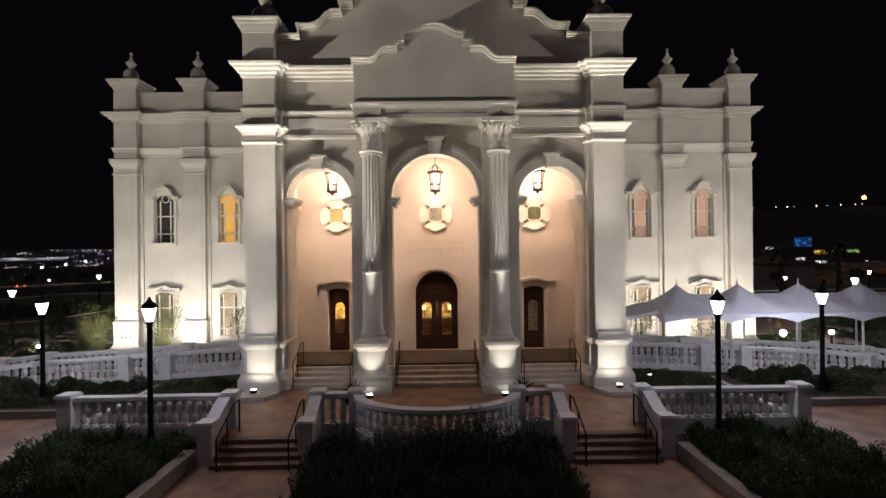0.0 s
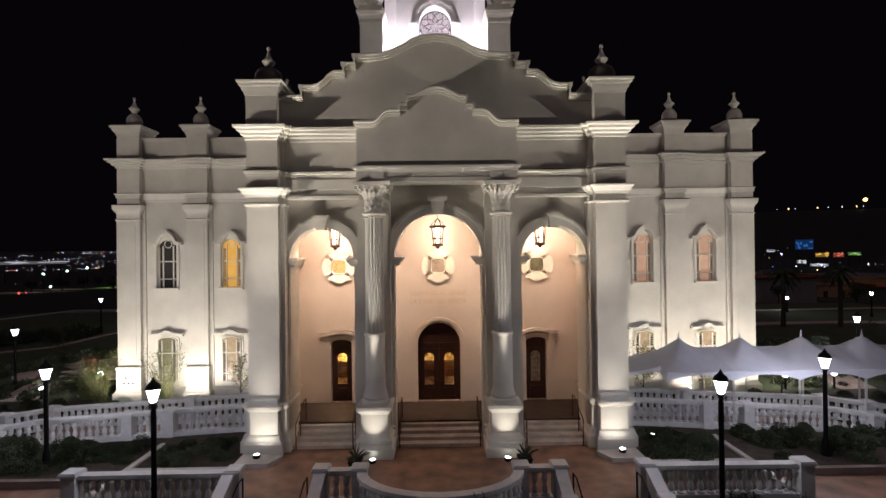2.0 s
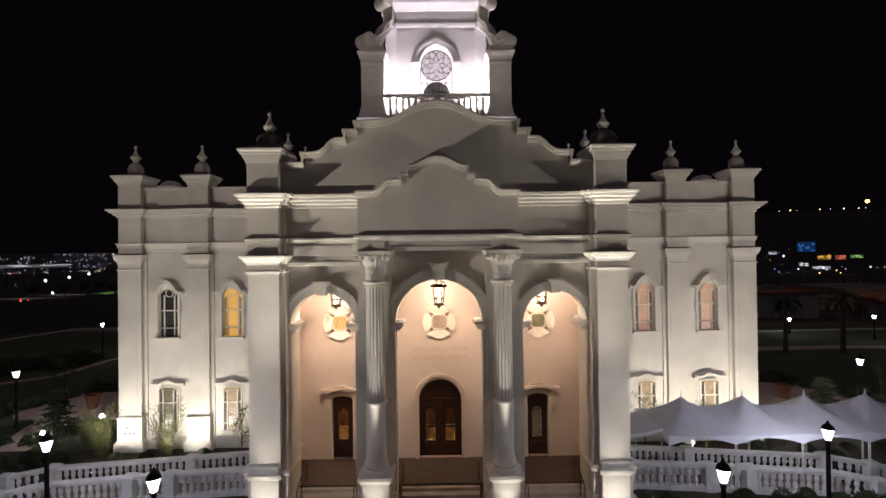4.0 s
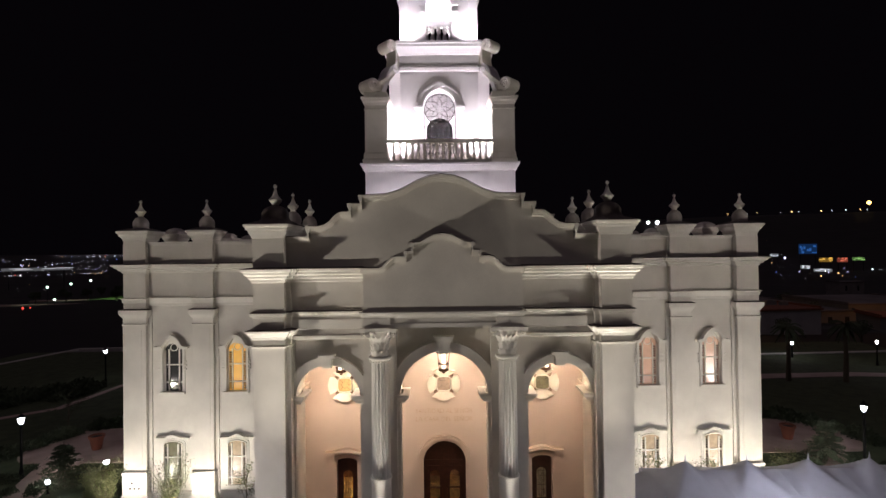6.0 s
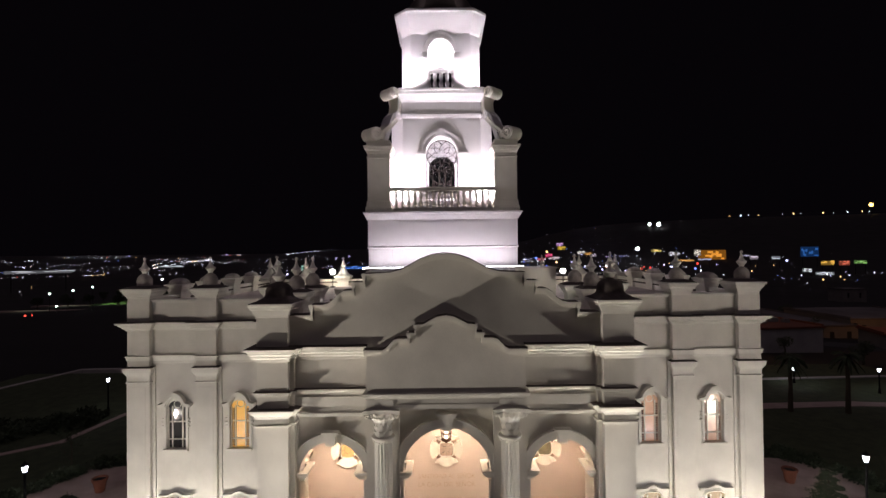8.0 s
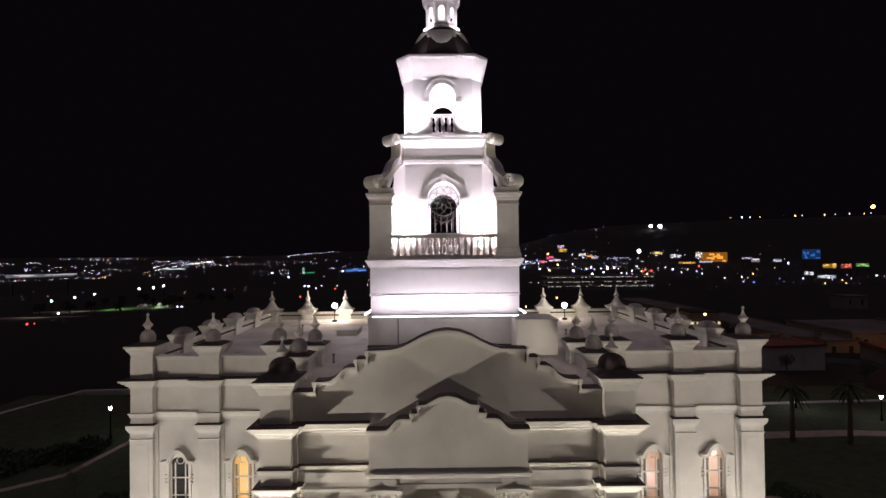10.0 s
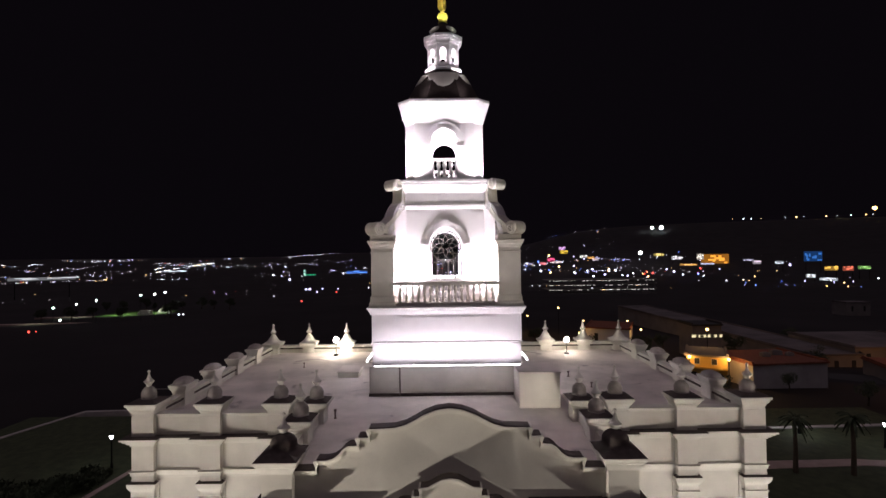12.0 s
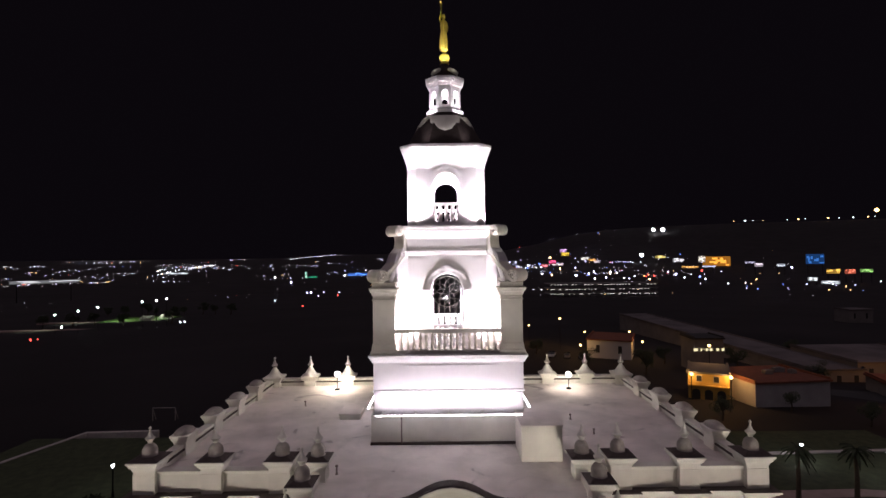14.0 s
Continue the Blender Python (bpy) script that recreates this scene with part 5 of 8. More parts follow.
def tower_stage(name, h, c, z0, z1, thick, hole):
    """Four faces with an arch in each, joined by plain canted corners."""
    for k in range(4):
        bm = nb()
        arch_wall(bm, -c, c, z0, z1, -h, -h + thick, [hole])
        q = [bm.verts.new(v) for v in ((c, -h, z0), (h, -c, z0), (h - thick, -c + 0.01, z0), (c - 0.01, -h + thick, z0))]
        r = [bm.verts.new((v.co.x, v.co.y, z1)) for v in q]
        for i in range(4):
            bm.faces.new((q[i], q[(i + 1) % 4], r[(i + 1) % 4], r[i]))
        bm.faces.new(q[::-1]), bm.faces.new(r)
        bmesh.ops.rotate(bm, verts=bm.verts, cent=(0, 0, 0), matrix=Matrix.Rotation(k * math.pi / 2, 3, "Z"))
        tpart(name, bm, WHITEST)


tower_stage("shaft_wall", 3.4, 2.6, 18.76, 26.4, 0.4, (0, 1.06, 18.76, 22.8, 1.03))
tower_stage("belfry_wall", 2.66, 2.05, 26.9, 31.4, 0.35, (0, 0.89, 27.2, 29.85, 0.87))
bm = nb()
box(bm, -2.9, 2.9, -2.9, 2.9, 26.3, 26.95)
box(bm, -2.4, 2.4, -2.4, 2.4, 31.3, 31.6)
pieces("stage_floor", bm, WHITEST, tower)
bm = nb()
sweep(bm, [(0, 25.1), (0.015, 25.12), (0.02, 25.24), (0.035, 25.3), (0.035, 25.4), (0, 25.44)], ring(3.4, 2.6), True)
sweep(bm, [(0, 26.2), (0.05, 26.22), (0.08, 26.34), (0.18, 26.46), (0.2, 26.6), (0.28, 26.68), (0.3, 26.86), (0.36, 26.9), (0.37, 27.04), (-0.9, 27.08), (-0.9, 26.3)], ring(3.4, 2.6), True)
tpart("shaft_cornice", bm, WHITEST, smooth=True)
bm = nb()
sweep(bm, [(0, 31.05), (0.03, 31.1), (0.06, 31.25), (0.14, 31.5), (0.3, 31.95), (0.42, 32.25), (0.44, 32.4), (0.5, 32.46), (0.5, 32.62), (-0.7, 32.68), (-0.7, 31.3)], ring(2.66, 2.05), True)
tpart("belfry_cornice", bm, WHITEST, smooth=True)
for k in range(4):
    R4 = Matrix.Rotation(k * math.pi / 2, 3, "Z")
    # archivolts, imposts and panels
    bm = nb()
    band(bm, arc(0, 22.8, 1.1), arc(0, 22.8, 1.44), -3.46, -3.38)
    band(bm, arc(0, 22.8, 1.32), arc(0, 22.8, 1.46), -3.5, -3.38)
    band(bm, arc(0, 22.8, 1.08), arc(0, 22.8, 1.16), -3.49, -3.38)
    for q in (-1, 1):
        box(bm, *sorted((q * 1.06, q * 1.62)), -3.56, -3.38, 22.56, 22.66)
        box(bm, *sorted((q * 1.06, q * 1.68)), -3.62, -3.38, 22.66, 22.8)
        box(bm, *sorted((q * 1.06, q * 1.22)), -3.46, -3.38, 18.8, 22.56)
    band(bm, arc(0, 29.85, 0.92), arc(0, 29.85, 1.3), -2.71, -2.64)
    band(bm, arc(0, 29.85, 1.2), arc(0, 29.85, 1.32), -2.76, -2.64)
    band(bm, arc(0, 29.85, 0.9), arc(0, 29.85, 0.98), -2.74, -2.64)
    for q in (-1, 1):
        box(bm, *sorted((q * 0.89, q * 1.36)), -2.74, -2.64, 29.42, 29.54)
        box(bm, *sorted((q * 1.40, q * 2.0)), -2.69, -2.64, 27.2, 31.1)
        box(bm, *sorted((q * 1.75, q * 2.5)), -3.42, -3.38, 18.9, 24.9)
    plate(bm, [(-0.16, 23.94), (0.16, 23.94), (0.22, 24.38), (-0.22, 24.38)], -3.54, -3.38)
    plate(bm, [(-0.12, 31.0), (0.12, 31.0), (0.16, 31.3), (-0.16, 31.3)], -2.78, -2.64)
    # raised eyebrow of the shaft cornice
    band(bm, [(-1.1 + 0.11 * i, 25.2 + 0.2 * math.sin(math.pi * i / 20)) for i in range(21)], [(-1.1 + 0.11 * i, 25.36 + 0.22 * math.sin(math.pi * i / 20)) for i in range(21)], -3.415, -3.38)
    bmesh.ops.rotate(bm, verts=bm.verts, cent=(0, 0, 0), matrix=R4)
    pieces("arch_trim", bm, WHITEST, tower, smooth=True)
    # small balustrades in the openings
    bm = nb()
    for h, y0, y1, z0, z1 in ((0.89, -2.6, -2.4, 28.5, 28.68), (0.89, -2.6, -2.4, 27.2, 27.36), (1.06, -3.36, -3.12, 20.3, 20.46), (1.06, -3.36, -3.12, 18.78, 19.0)):
        bm = nb()
        box(bm, -h, h, y0, y1, z0, z1)
        bmesh.ops.rotate(bm, verts=bm.verts, cent=(0, 0, 0), matrix=R4)
        tpart("opening_rail", bm, WHITEST)
    for i in range(5):
        if k or i:
            share("baluster", tb1, tower, R4 @ Vector((-0.84 + 0.42 * i, -2.5, 27.36)), 0, (1.0, 1.0, 1.04))
        share("baluster", tb1, tower, R4 @ Vector((-0.84 + 0.42 * i, -3.24, 19.0)), 0, (1.0, 1.0, 1.17))
    # rose tracery in the lower opening
    bm = nb()
    yy = -3.16
    cz = 22.66
    def pol(r, a):
        return (r * math.cos(a), yy, cz + r * math.sin(a))
    tube(bm, [pol(1.02, 2 * math.pi * i / 28) for i in range(29)], 0.036, 5)
    for j in range(8):
        a = (j + 0.5) * math.pi / 4
        tube(bm, [pol(0.44, a), pol(0.64, a + 0.28), pol(0.70, a + math.pi / 8), pol(0.64, a + math.pi / 4 - 0.28), pol(0.44, a + math.pi / 4)], 0.026, 5)
        tube(bm, [pol(0.70, a + math.pi / 8), pol(0.92, a + math.pi / 8 - 0.2), pol(1.02, a + math.pi / 8 - 0.36)], 0.026, 5)
        tube(bm, [pol(0.70, a + math.pi / 8), pol(0.92, a + math.pi / 8 + 0.2), pol(1.02, a + math.pi / 8 + 0.36)], 0.026, 5)
        tube(bm, [pol(0.44, a), pol(0.2, a + math.pi / 8), pol(0.44, a + math.pi / 4)], 0.022, 5)
    for q in (-1.04, -0.63, -0.21, 0.21, 0.63, 1.04):
        tube(bm, [(q, yy, 20.4), (q, yy, cz - math.sqrt(max(0.02, 1.0 - q * q)))], 0.03, 5)
    for q in (-0.84, -0.42, 0.0, 0.42, 0.84):
        tube(bm, [(q + 0.2 * math.cos(u), yy, 21.34 + 0.24 * math.sin(u)) for u in [math.pi * i / 8 for i in range(9)]], 0.022, 4)
    bmesh.ops.rotate(bm, verts=bm.verts, cent=(0, 0, 0), matrix=R4)
    pieces("rose_tracery", bm, TRACERY, tower, smooth=True)
    bm = nb()
    plate(bm, arc(0, cz, 1.0, 360, 0, 32)[:-1], yy + 0.03, yy + 0.045)
    bmesh.ops.rotate(bm, verts=bm.verts, cent=(0, 0, 0), matrix=R4)
    tpart("rose_glass", bm, ROSEGLASS, "grey translucent rose glass").visible_shadow = False

# scroll buttresses on the four corners
def bezier(p0, p1, p2, p3, n):
    out = []
    for i in range(n + 1):
        t = i / n
        a, b, c, d = (1 - t) ** 3, 3 * t * (1 - t) ** 2, 3 * t * t * (1 - t), t ** 3
        out.append((a * p0[0] + b * p1[0] + c * p2[0] + d * p3[0], a * p0[1] + b * p1[1] + c * p2[1] + d * p3[1]))
    return out


def ribbon(bm, line, thick, w):
    """A curved slab: a line of (out, z) with thickness to its left, from -w to w across."""
    P = [Vector(p) for p in line]
    other = []
    for i, p in enumerate(P):
        d = (P[min(i + 1, len(P) - 1)] - P[max(i - 1, 0)]).normalized()
        other.append(p + Vector((-d.y, d.x)) * thick)
    q = [[bm.verts.new((a.x, y, a.y)) for a in row] for y in (-w, w) for row in (P, other)]
    for i in range(len(P) - 1):
        for a, b in ((q[0], q[1]), (q[1], q[3]), (q[3], q[2]), (q[2], q[0])):
            bm.faces.new((a[i], a[i + 1], b[i + 1], b[i]))
    for e in (0, -1):
        bm.faces.new((q[0][e], q[1][e], q[3][e], q[2][e]))


def volute(bm, c, cz, r, w, turn):
    """A rolled scroll end: a drum with a raised spiral on both faces."""
    a = [bm.verts.new((c + r * math.cos(2 * math.pi * i / 24), -w, cz + r * math.sin(2 * math.pi * i / 24))) for i in range(24)]
    b = [bm.verts.new((v.co.x, w, v.co.z)) for v in a]
    bm.faces.new(a[::-1]), bm.faces.new(b)
    for i in range(24):
        bm.faces.new((a[i], a[(i + 1) % 24], b[(i + 1) % 24], b[i]))
    for sgn in (-1, 1):
        pts = []
        for i in range(27):
            f = i / 26
            th = turn - f * 2.1 * 2 * math.pi
            rr = r * (0.93 - 0.8 * f)
            pts.append((c + rr * math.cos(th), sgn * (w + 0.012), cz + rr * math.sin(th)))
        tube(bm, pts, [0.075 * r / 0.4] * 20 + [0.06 * r / 0.4] * 7, 5)


for k in range(4):
    bm = nb()
    w = 0.46
    spine = bezier((4.58, 26.8), (4.28, 25.35), (4.95, 24.75), (5.985, 24.0), 22) + [(6.0, 23.76), (6.05, 23.5)]
    ribbon(bm, spine, -0.30, w)
    for sgn in (-1, 1):
        for off in (0.03, 0.27):
            tube(bm, [(d - off, sgn * w, z - off * 0.3) for d, z in spine], 0.045, 5)
    volute(bm, 6.4, 23.76, 0.43, w + 0.05, math.pi)
    volute(bm, 4.9, 26.72, 0.36, w + 0.05, math.pi)
    bmesh.ops.rotate(bm, verts=bm.verts, cent=(0, 0, 0), matrix=Matrix.Rotation(math.pi / 4 + k * math.pi / 2, 3, "Z"))
    # inner bracket with a smaller scroll against the shaft
    inn = nb()
    branch = bezier((5.7, 23.36), (5.2, 24.3), (5.2, 25.3), (4.46, 25.4), 16)
    ribbon(inn, branch, 0.24, w * 0.9)
    for sgn in (-1, 1):
        tube(inn, [(d, sgn * w * 0.9, z + 0.1) for d, z in branch], 0.05, 5)
    volute(inn, 4.52, 25.26, 0.29, w * 0.9 + 0.04, math.pi / 2)
    bmesh.ops.rotate(inn, verts=inn.verts, cent=(0, 0, 0), matrix=Matrix.Rotation(math.pi / 4 + k * math.pi / 2, 3, "Z"))
    tpart("scroll_bracket", inn, WHITEST, smooth=True)
    tpart("scroll_buttress", bm, STUCCO, smooth=True)
    bm = nb()
    a4 = math.pi / 4 + k * math.pi / 2
    cbox(bm, 4.08 * math.copysign(1, math.cos(a4)), 4.02 * math.copysign(1, math.sin(a4)), 1.5, 1.5, 23.03, 23.34)
    tpart("scroll_plinth", bm, STUCCO)

# dome, shells, lantern
bm = nb()
A8 = math.pi / 8
lathe(bm, [(3.1, 32.6), (2.95, 32.8), (2.65, 33.4), (2.25, 34.1), (1.8, 34.75), (1.42, 35.3)], 8, (0, 0), A8)
tpart("dome", bm, DOMET, "unlit dark tiled dome")
for k in range(4):
    bm = nb()
    rows = []
    for i in range(9):
        f = i / 8
        up = math.sin(math.pi / 2 * f)          # 0 at the rim, 1 at the crown of the bulge
        rad = math.cos(math.pi / 2 * f)
        ring_ = []
        for j in range(25):
            a = math.pi + math.pi * j / 24
            scal = 1 + 0.025 * math.cos(16 * a) * (1 - f)
            x, z = 1.1 * rad * scal * math.cos(a), 34.95 + 1.22 * rad * scal * math.sin(a)
            skin = -(2.5 - 0.66 * (z - 33.6))
            ring_.append(bm.verts.new((x, skin + 0.16 - 0.30 * up + 0.10 * abs(x), z)))
        rows.append(ring_)
    for p, q in zip(rows, rows[1:]):
        for i in range(24):
            bm.faces.new((p[i], p[i + 1], q[i + 1], q[i]))
    back = [bm.verts.new((v.co.x, v.co.y + 0.3, v.co.z)) for v in rows[0]]
    for i in range(24):
        bm.faces.new((rows[0][i + 1], rows[0][i], back[i], back[i + 1]))
    bmesh.ops.remove_doubles(bm, verts=bm.verts, dist=1e-4)
    bmesh.ops.rotate(bm, verts=bm.verts, cent=(0, 0, 0), matrix=Matrix.Rotation(k * math.pi / 2, 3, "Z"))
    tpart("shell", bm, STUCCO, smooth=True)
bm = nb()
lathe(bm, [(1.3, 35.25), (1.45, 35.3), (1.45, 35.5), (1.32, 35.62), (1.2, 35.7)], 8, (0, 0), A8)
tpart("lantern_base", bm, WHITEST)
bm = nb()
lathe(bm, [(1.1, 37.1), (1.2, 37.15), (1.2, 37.28), (1.28, 37.36), (1.31, 37.5), (1.42, 37.58), (1.44, 37.7), (1.51, 37.74), (1.51, 37.9), (1.2, 37.95)], 8, (0, 0), A8)
tpart("lantern_cornice", bm, WHITEST)
for k in range(8):
    bm = nb()
    arch_wall(bm, -0.455, 0.455, 35.65, 37.25, -1.1, -0.95, [(0, 0.22, 35.9, 36.75, 0.22)])
    band(bm, [(-0.22, 35.9)] + arc(0, 36.75, 0.22) + [(0.22, 35.9)], [(-0.28, 35.9)] + arc(0, 36.75, 0.28) + [(0.28, 35.9)], -1.14, -1.08)
    bmesh.ops.rotate(bm, verts=bm.verts, cent=(0, 0, 0), matrix=Matrix.Rotation(k * math.pi / 4, 3, "Z"))
    tpart("lantern_wall", bm, WHITEST)
bm = nb()
lathe(bm, [(1.02, 37.9), (0.98, 38.1), (0.84, 38.45), (0.6, 38.78), (0.34, 39.0), (0.28, 39.22)], 16)
tpart("lantern_dome", bm, DOMET, smooth=True)
for k in range(4):
    bm = nb()
    lathe(bm, [(0.40, 0.0), (0.42, 0.05), (0.36, 0.12), (0.22, 0.17), (0.05, 0.18)], 20)
    bmesh.ops.transform(bm, matrix=pose(0, -0.84, 38.42, 52, 0, 0) @ Matrix.Diagonal((1.15, 0.75, 1, 1)), verts=bm.verts)
    bmesh.ops.rotate(bm, verts=bm.verts, cent=(0, 0, 0), matrix=Matrix.Rotation(math.pi / 4 + k * math.pi / 2, 3, "Z"))
    tpart("lantern_shell", bm, STUCCO)
bm = nb()
lathe(bm, [(r, z - 0.17) for r, z in ((0.3, 39.34), (0.34, 39.42), (0.3, 39.48), (0.2, 39.52), (0.36, 39.66), (0.4, 39.84), (0.34, 40.02), (0.18, 40.12), (0.12, 40.2))], 20)
tpart("gilded_ball", bm, GOLD, "gilded ball", True)

# gilded robed statue, a plain shape
bm = nb()
lathe(bm, [(0.10, 0.0), (0.12, 0.1), (0.24, 0.16), (0.33, 0.35), (0.31, 0.9), (0.22, 1.7), (0.25, 2.1), (0.22, 2.35), (0.09, 2.5), (0.08, 2.56), (0.13, 2.64), (0.14, 2.78), (0.09, 2.9), (0.03, 2.94)], 28, (0, 0), 0, 7, 0.2)
tube(bm, [(-0.17, 0, 2.3), (-0.27, -0.08, 2.55), (-0.16, -0.25, 2.85)], [0.08, 0.07, 0.055], 8)
tube(bm, [(-0.14, -0.2, 2.8), (-0.16, -0.5, 3.1), (-0.18, -0.85, 3.45)], [0.03, 0.035, 0.075], 8)
tube(bm, [(0.19, 0, 2.3), (0.29, 0.02, 1.95), (0.24, -0.1, 1.6)], [0.08, 0.07, 0.055], 8)
statue = part("statue", bm, GOLD, None, "", True)
statue.location = (-0.03, 36.3, 40.02)
tagged(statue, "gilded robed statue standing on the ball atop the tower", "statue")

# roof plant room and roof lights
bm = nb()
box(bm, 4.15, 6.5, 28.6, 31.1, 13.12, 15.1)
plant = part("plant_room", bm, STUCCO, None)
bm = nb()
box(bm, 4.1, 6.55, 28.55, 31.15, 15.1, 15.2)
part("lid", bm, ROOF, plant)
tagged(plant, "plain white plant room box on the flat roof", "roof box")
bm = nb()
box(bm, -8.0, -6.5, 36.4, 38.6, 13.1, 13.5)
hatch = part("roof_hatch", bm, STUCCO, None)
bm = nb()
box(bm, -8.06, -6.44, 36.34, 38.66, 13.5, 13.57)
part("lid", bm, ROOF, hatch)
tagged(hatch, "low white roof hatch box beside the tower", "roof hatch")
for x, y, h in ((-6.2, 27.2, 0.5), (8.8, 36.0, 0.4), (9.6, 33.0, 0.35), (-11.5, 40.0, 0.4)):
    bm = nb()
    lathe(bm, [(0.09, 0), (0.09, 0.03), (0.045, 0.05), (0.045, h - 0.1), (0.08, h - 0.08), (0.08, h), (0.02, h + 0.02)], 10)
    pipe = part("vent_pipe", bm, KERB, None, smooth=True)
    pipe.location = (x, y, 13.12)
    tagged(pipe, "short dark vent pipe standing on the roof", "vent pipe", "roof vent pipes")
for s in (-1, 1):
    t = thing("roof_floodlight", "small bright floodlight on a post on the roof", "floodlight", "roof floodlights", at=(-9.95, 44.8, 13.12) if s < 0 else (10.75, 44.3, 13.12))
    bm = nb()
    top = 1.43 if s < 0 else 1.28
    tube(bm, [(0, 0, 0.1), (0, 0, top - 0.2)], 0.04, 6)
    cbox(bm, 0, 0, 0.4, 0.4, 0.0, 0.12)
    part("post", bm, IRON, t)
    bm = nb()
    lathe(bm, [(0.05, top - 0.24), (0.2, top - 0.16), (0.26, top), (0.2, top + 0.16), (0.05, top + 0.24)], 12)
    g = part("lens", bm, LENS, t, smooth=True)
    g.visible_shadow = False


# ---- ground, forecourt, stairs ----
ZD = -0.42     # lower walk


def slab(name, pts, z0, z1, material, label, category="ground"):
    bm = nb()
    a = [bm.verts.new((x, y, z0)) for x, y in pts]
    b = [bm.verts.new((x, y, z1)) for x, y in pts]
    bm.faces.new(a[::-1]), bm.faces.new(b)
    for i in range(len(pts)):
        j = (i + 1) % len(pts)
        bm.faces.new((a[i], a[j], b[j], b[i]))
    return tagged(part(name, bm, material), label, category, kind="structure")


def bow(n, x, y0, y1, z=None):
    """A bulging line from (-x, y0) to (x, y0), nearest at y1."""
    return [(x * math.sin(math.pi / 2 * u), y0 + (y1 - y0) * math.cos(math.pi / 2 * u) ** 1.0) for u in [-1 + 2 * i / n for i in range(n + 1)]]


slab("forecourt", [(-7.3, 15.1), (-6.25, 15.1), (-6.25, 14.35), (-3.55, 14.35), (-3.55, 15.1), (-2.5, 15.1)] + bow(16, 2.4, 15.1, 13.4) + [(2.5, 15.1), (3.55, 15.1), (3.55, 14.35), (6.25, 14.35), (6.25, 15.1), (7.3, 15.1), (7.3, 20.6), (-7.3, 20.6)], -0.6, Z0, PAVE, "brown stained paving of the forecourt", "paving")
slab("lower_walk", [(-6.7, -4), (6.7, -4), (6.7, 14.4), (-6.7, 14.4)], -0.7, ZD, PAVE, "brown stained paving before the stairs", "paving")
for s in (-1, 1):
    slab("side_walk", [(s * 11.4, -4), (s * 30, -4), (s * 30, 16.7), (s * 11.4, 16.7)], -0.6, -0.08, PAVE, "dim brown paving beside the planters", "paving")
    slab("planter_bed", [(s * 6.95, -4), (s * 11.4, -4), (s * 11.4, 15.0), (s * 6.95, 15.0)], -0.6, -0.3, SOIL, "dark planted bed", "planting bed")
    slab("hedge_bed", [(s * 7.3, 15.1), (s * 11.2, 15.1), (s * 11.2, 16.8), (s * 34, 16.8), (s * 34, 26.2), (s * 7.3, 26.2)], -0.6, 0.08, SOIL, "dark planted bed before the ramp", "planting bed")
    slab("ramp", [(s * 7.2, 20.5), (s * 17, 20.5), (s * 17, 22.1), (s * 7.2, 22.1)], -0.5, 0.2, PATH, "pale concrete ramp to the porch", "ramp")
    slab("planter_wall", [(s * 6.62, -4), (s * 6.95, -4), (s * 6.95, 13.7), (s * 6.62, 13.7)], -0.6, -0.02, KERB, "low concrete planter wall", "wall")
    slab("bed_kerb", [(s * 11.2, 16.7), (s * 34, 16.7), (s * 34, 16.9), (s * 11.2, 16.9)], -0.6, 0.16, KERB, "pale concrete kerb of the bed", "kerb")
    slab("bed_kerb", [(s * 10.9, 15.4), (s * 11.1, 15.4), (s * 11.1, 20.2), (s * 10.9, 20.2)], -0.6, 0.16, PALEK, "pale concrete kerb of the bed", "kerb")
    slab("bed_kerb", [(s * 6.95, 17.36), (s * 10.88, 17.36), (s * 10.88, 17.56), (s * 6.95, 17.56)], -0.6, 0.18, PALEK, "pale concrete kerb of the bed", "kerb")
    slab("bed_kerb", [(s * 7.3, 17.6), (s * 6.1, 17.6), (s * 5.75, 18.3), (s * 7.3, 18.5)], -0.3, 0.24, PALEK, "low kerbed bed at the foot of the pier", "kerb")
    bm = nb()
    box(bm, -0.9, 0.9, -1.3, 1.3, 0, 0.16)
    k = part("stone_edging", bm, KERB)
    k.matrix_world = pose(s * 14.6, 12.6, -0.1, 0, 0, s * 50)
    tagged(k, "pale low stone edging on the paving", "kerb", kind="structure")
slab("middle_bed", [(-3.5, -4), (3.5, -4), (3.5, 15.0), (-3.5, 15.0)], -0.6, -0.36, SOIL, "dark planted bed in the middle", "planting bed")
# stairs up to the forecourt
for s in (-1, 1):
    st = thing("stairs", "dark brown stone stairs up to the forecourt", "stairs", "forecourt stairs")
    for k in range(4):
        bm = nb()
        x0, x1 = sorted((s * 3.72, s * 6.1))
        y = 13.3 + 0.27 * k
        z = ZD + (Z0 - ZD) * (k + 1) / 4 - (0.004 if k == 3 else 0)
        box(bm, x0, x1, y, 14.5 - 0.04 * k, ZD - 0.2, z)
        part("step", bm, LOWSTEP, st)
    for q in (3.95, 5.85):
        h = thing("handrail", "thin dark metal stair handrail", "handrail", "stair handrails")
        bm = nb()
        x = s * q
        tube(bm, [(x, 13.2, ZD), (x, 13.2, 0.42), (x, 13.25, 0.46), (x, 14.4, 1.02), (x, 14.75, 1.02), (x, 14.75, Z0)], 0.025, 6)
        tube(bm, [(x, 13.9, ZD + 0.3), (x, 13.9, 0.75)], 0.02, 6)
        part("rail", bm, IRON, h)

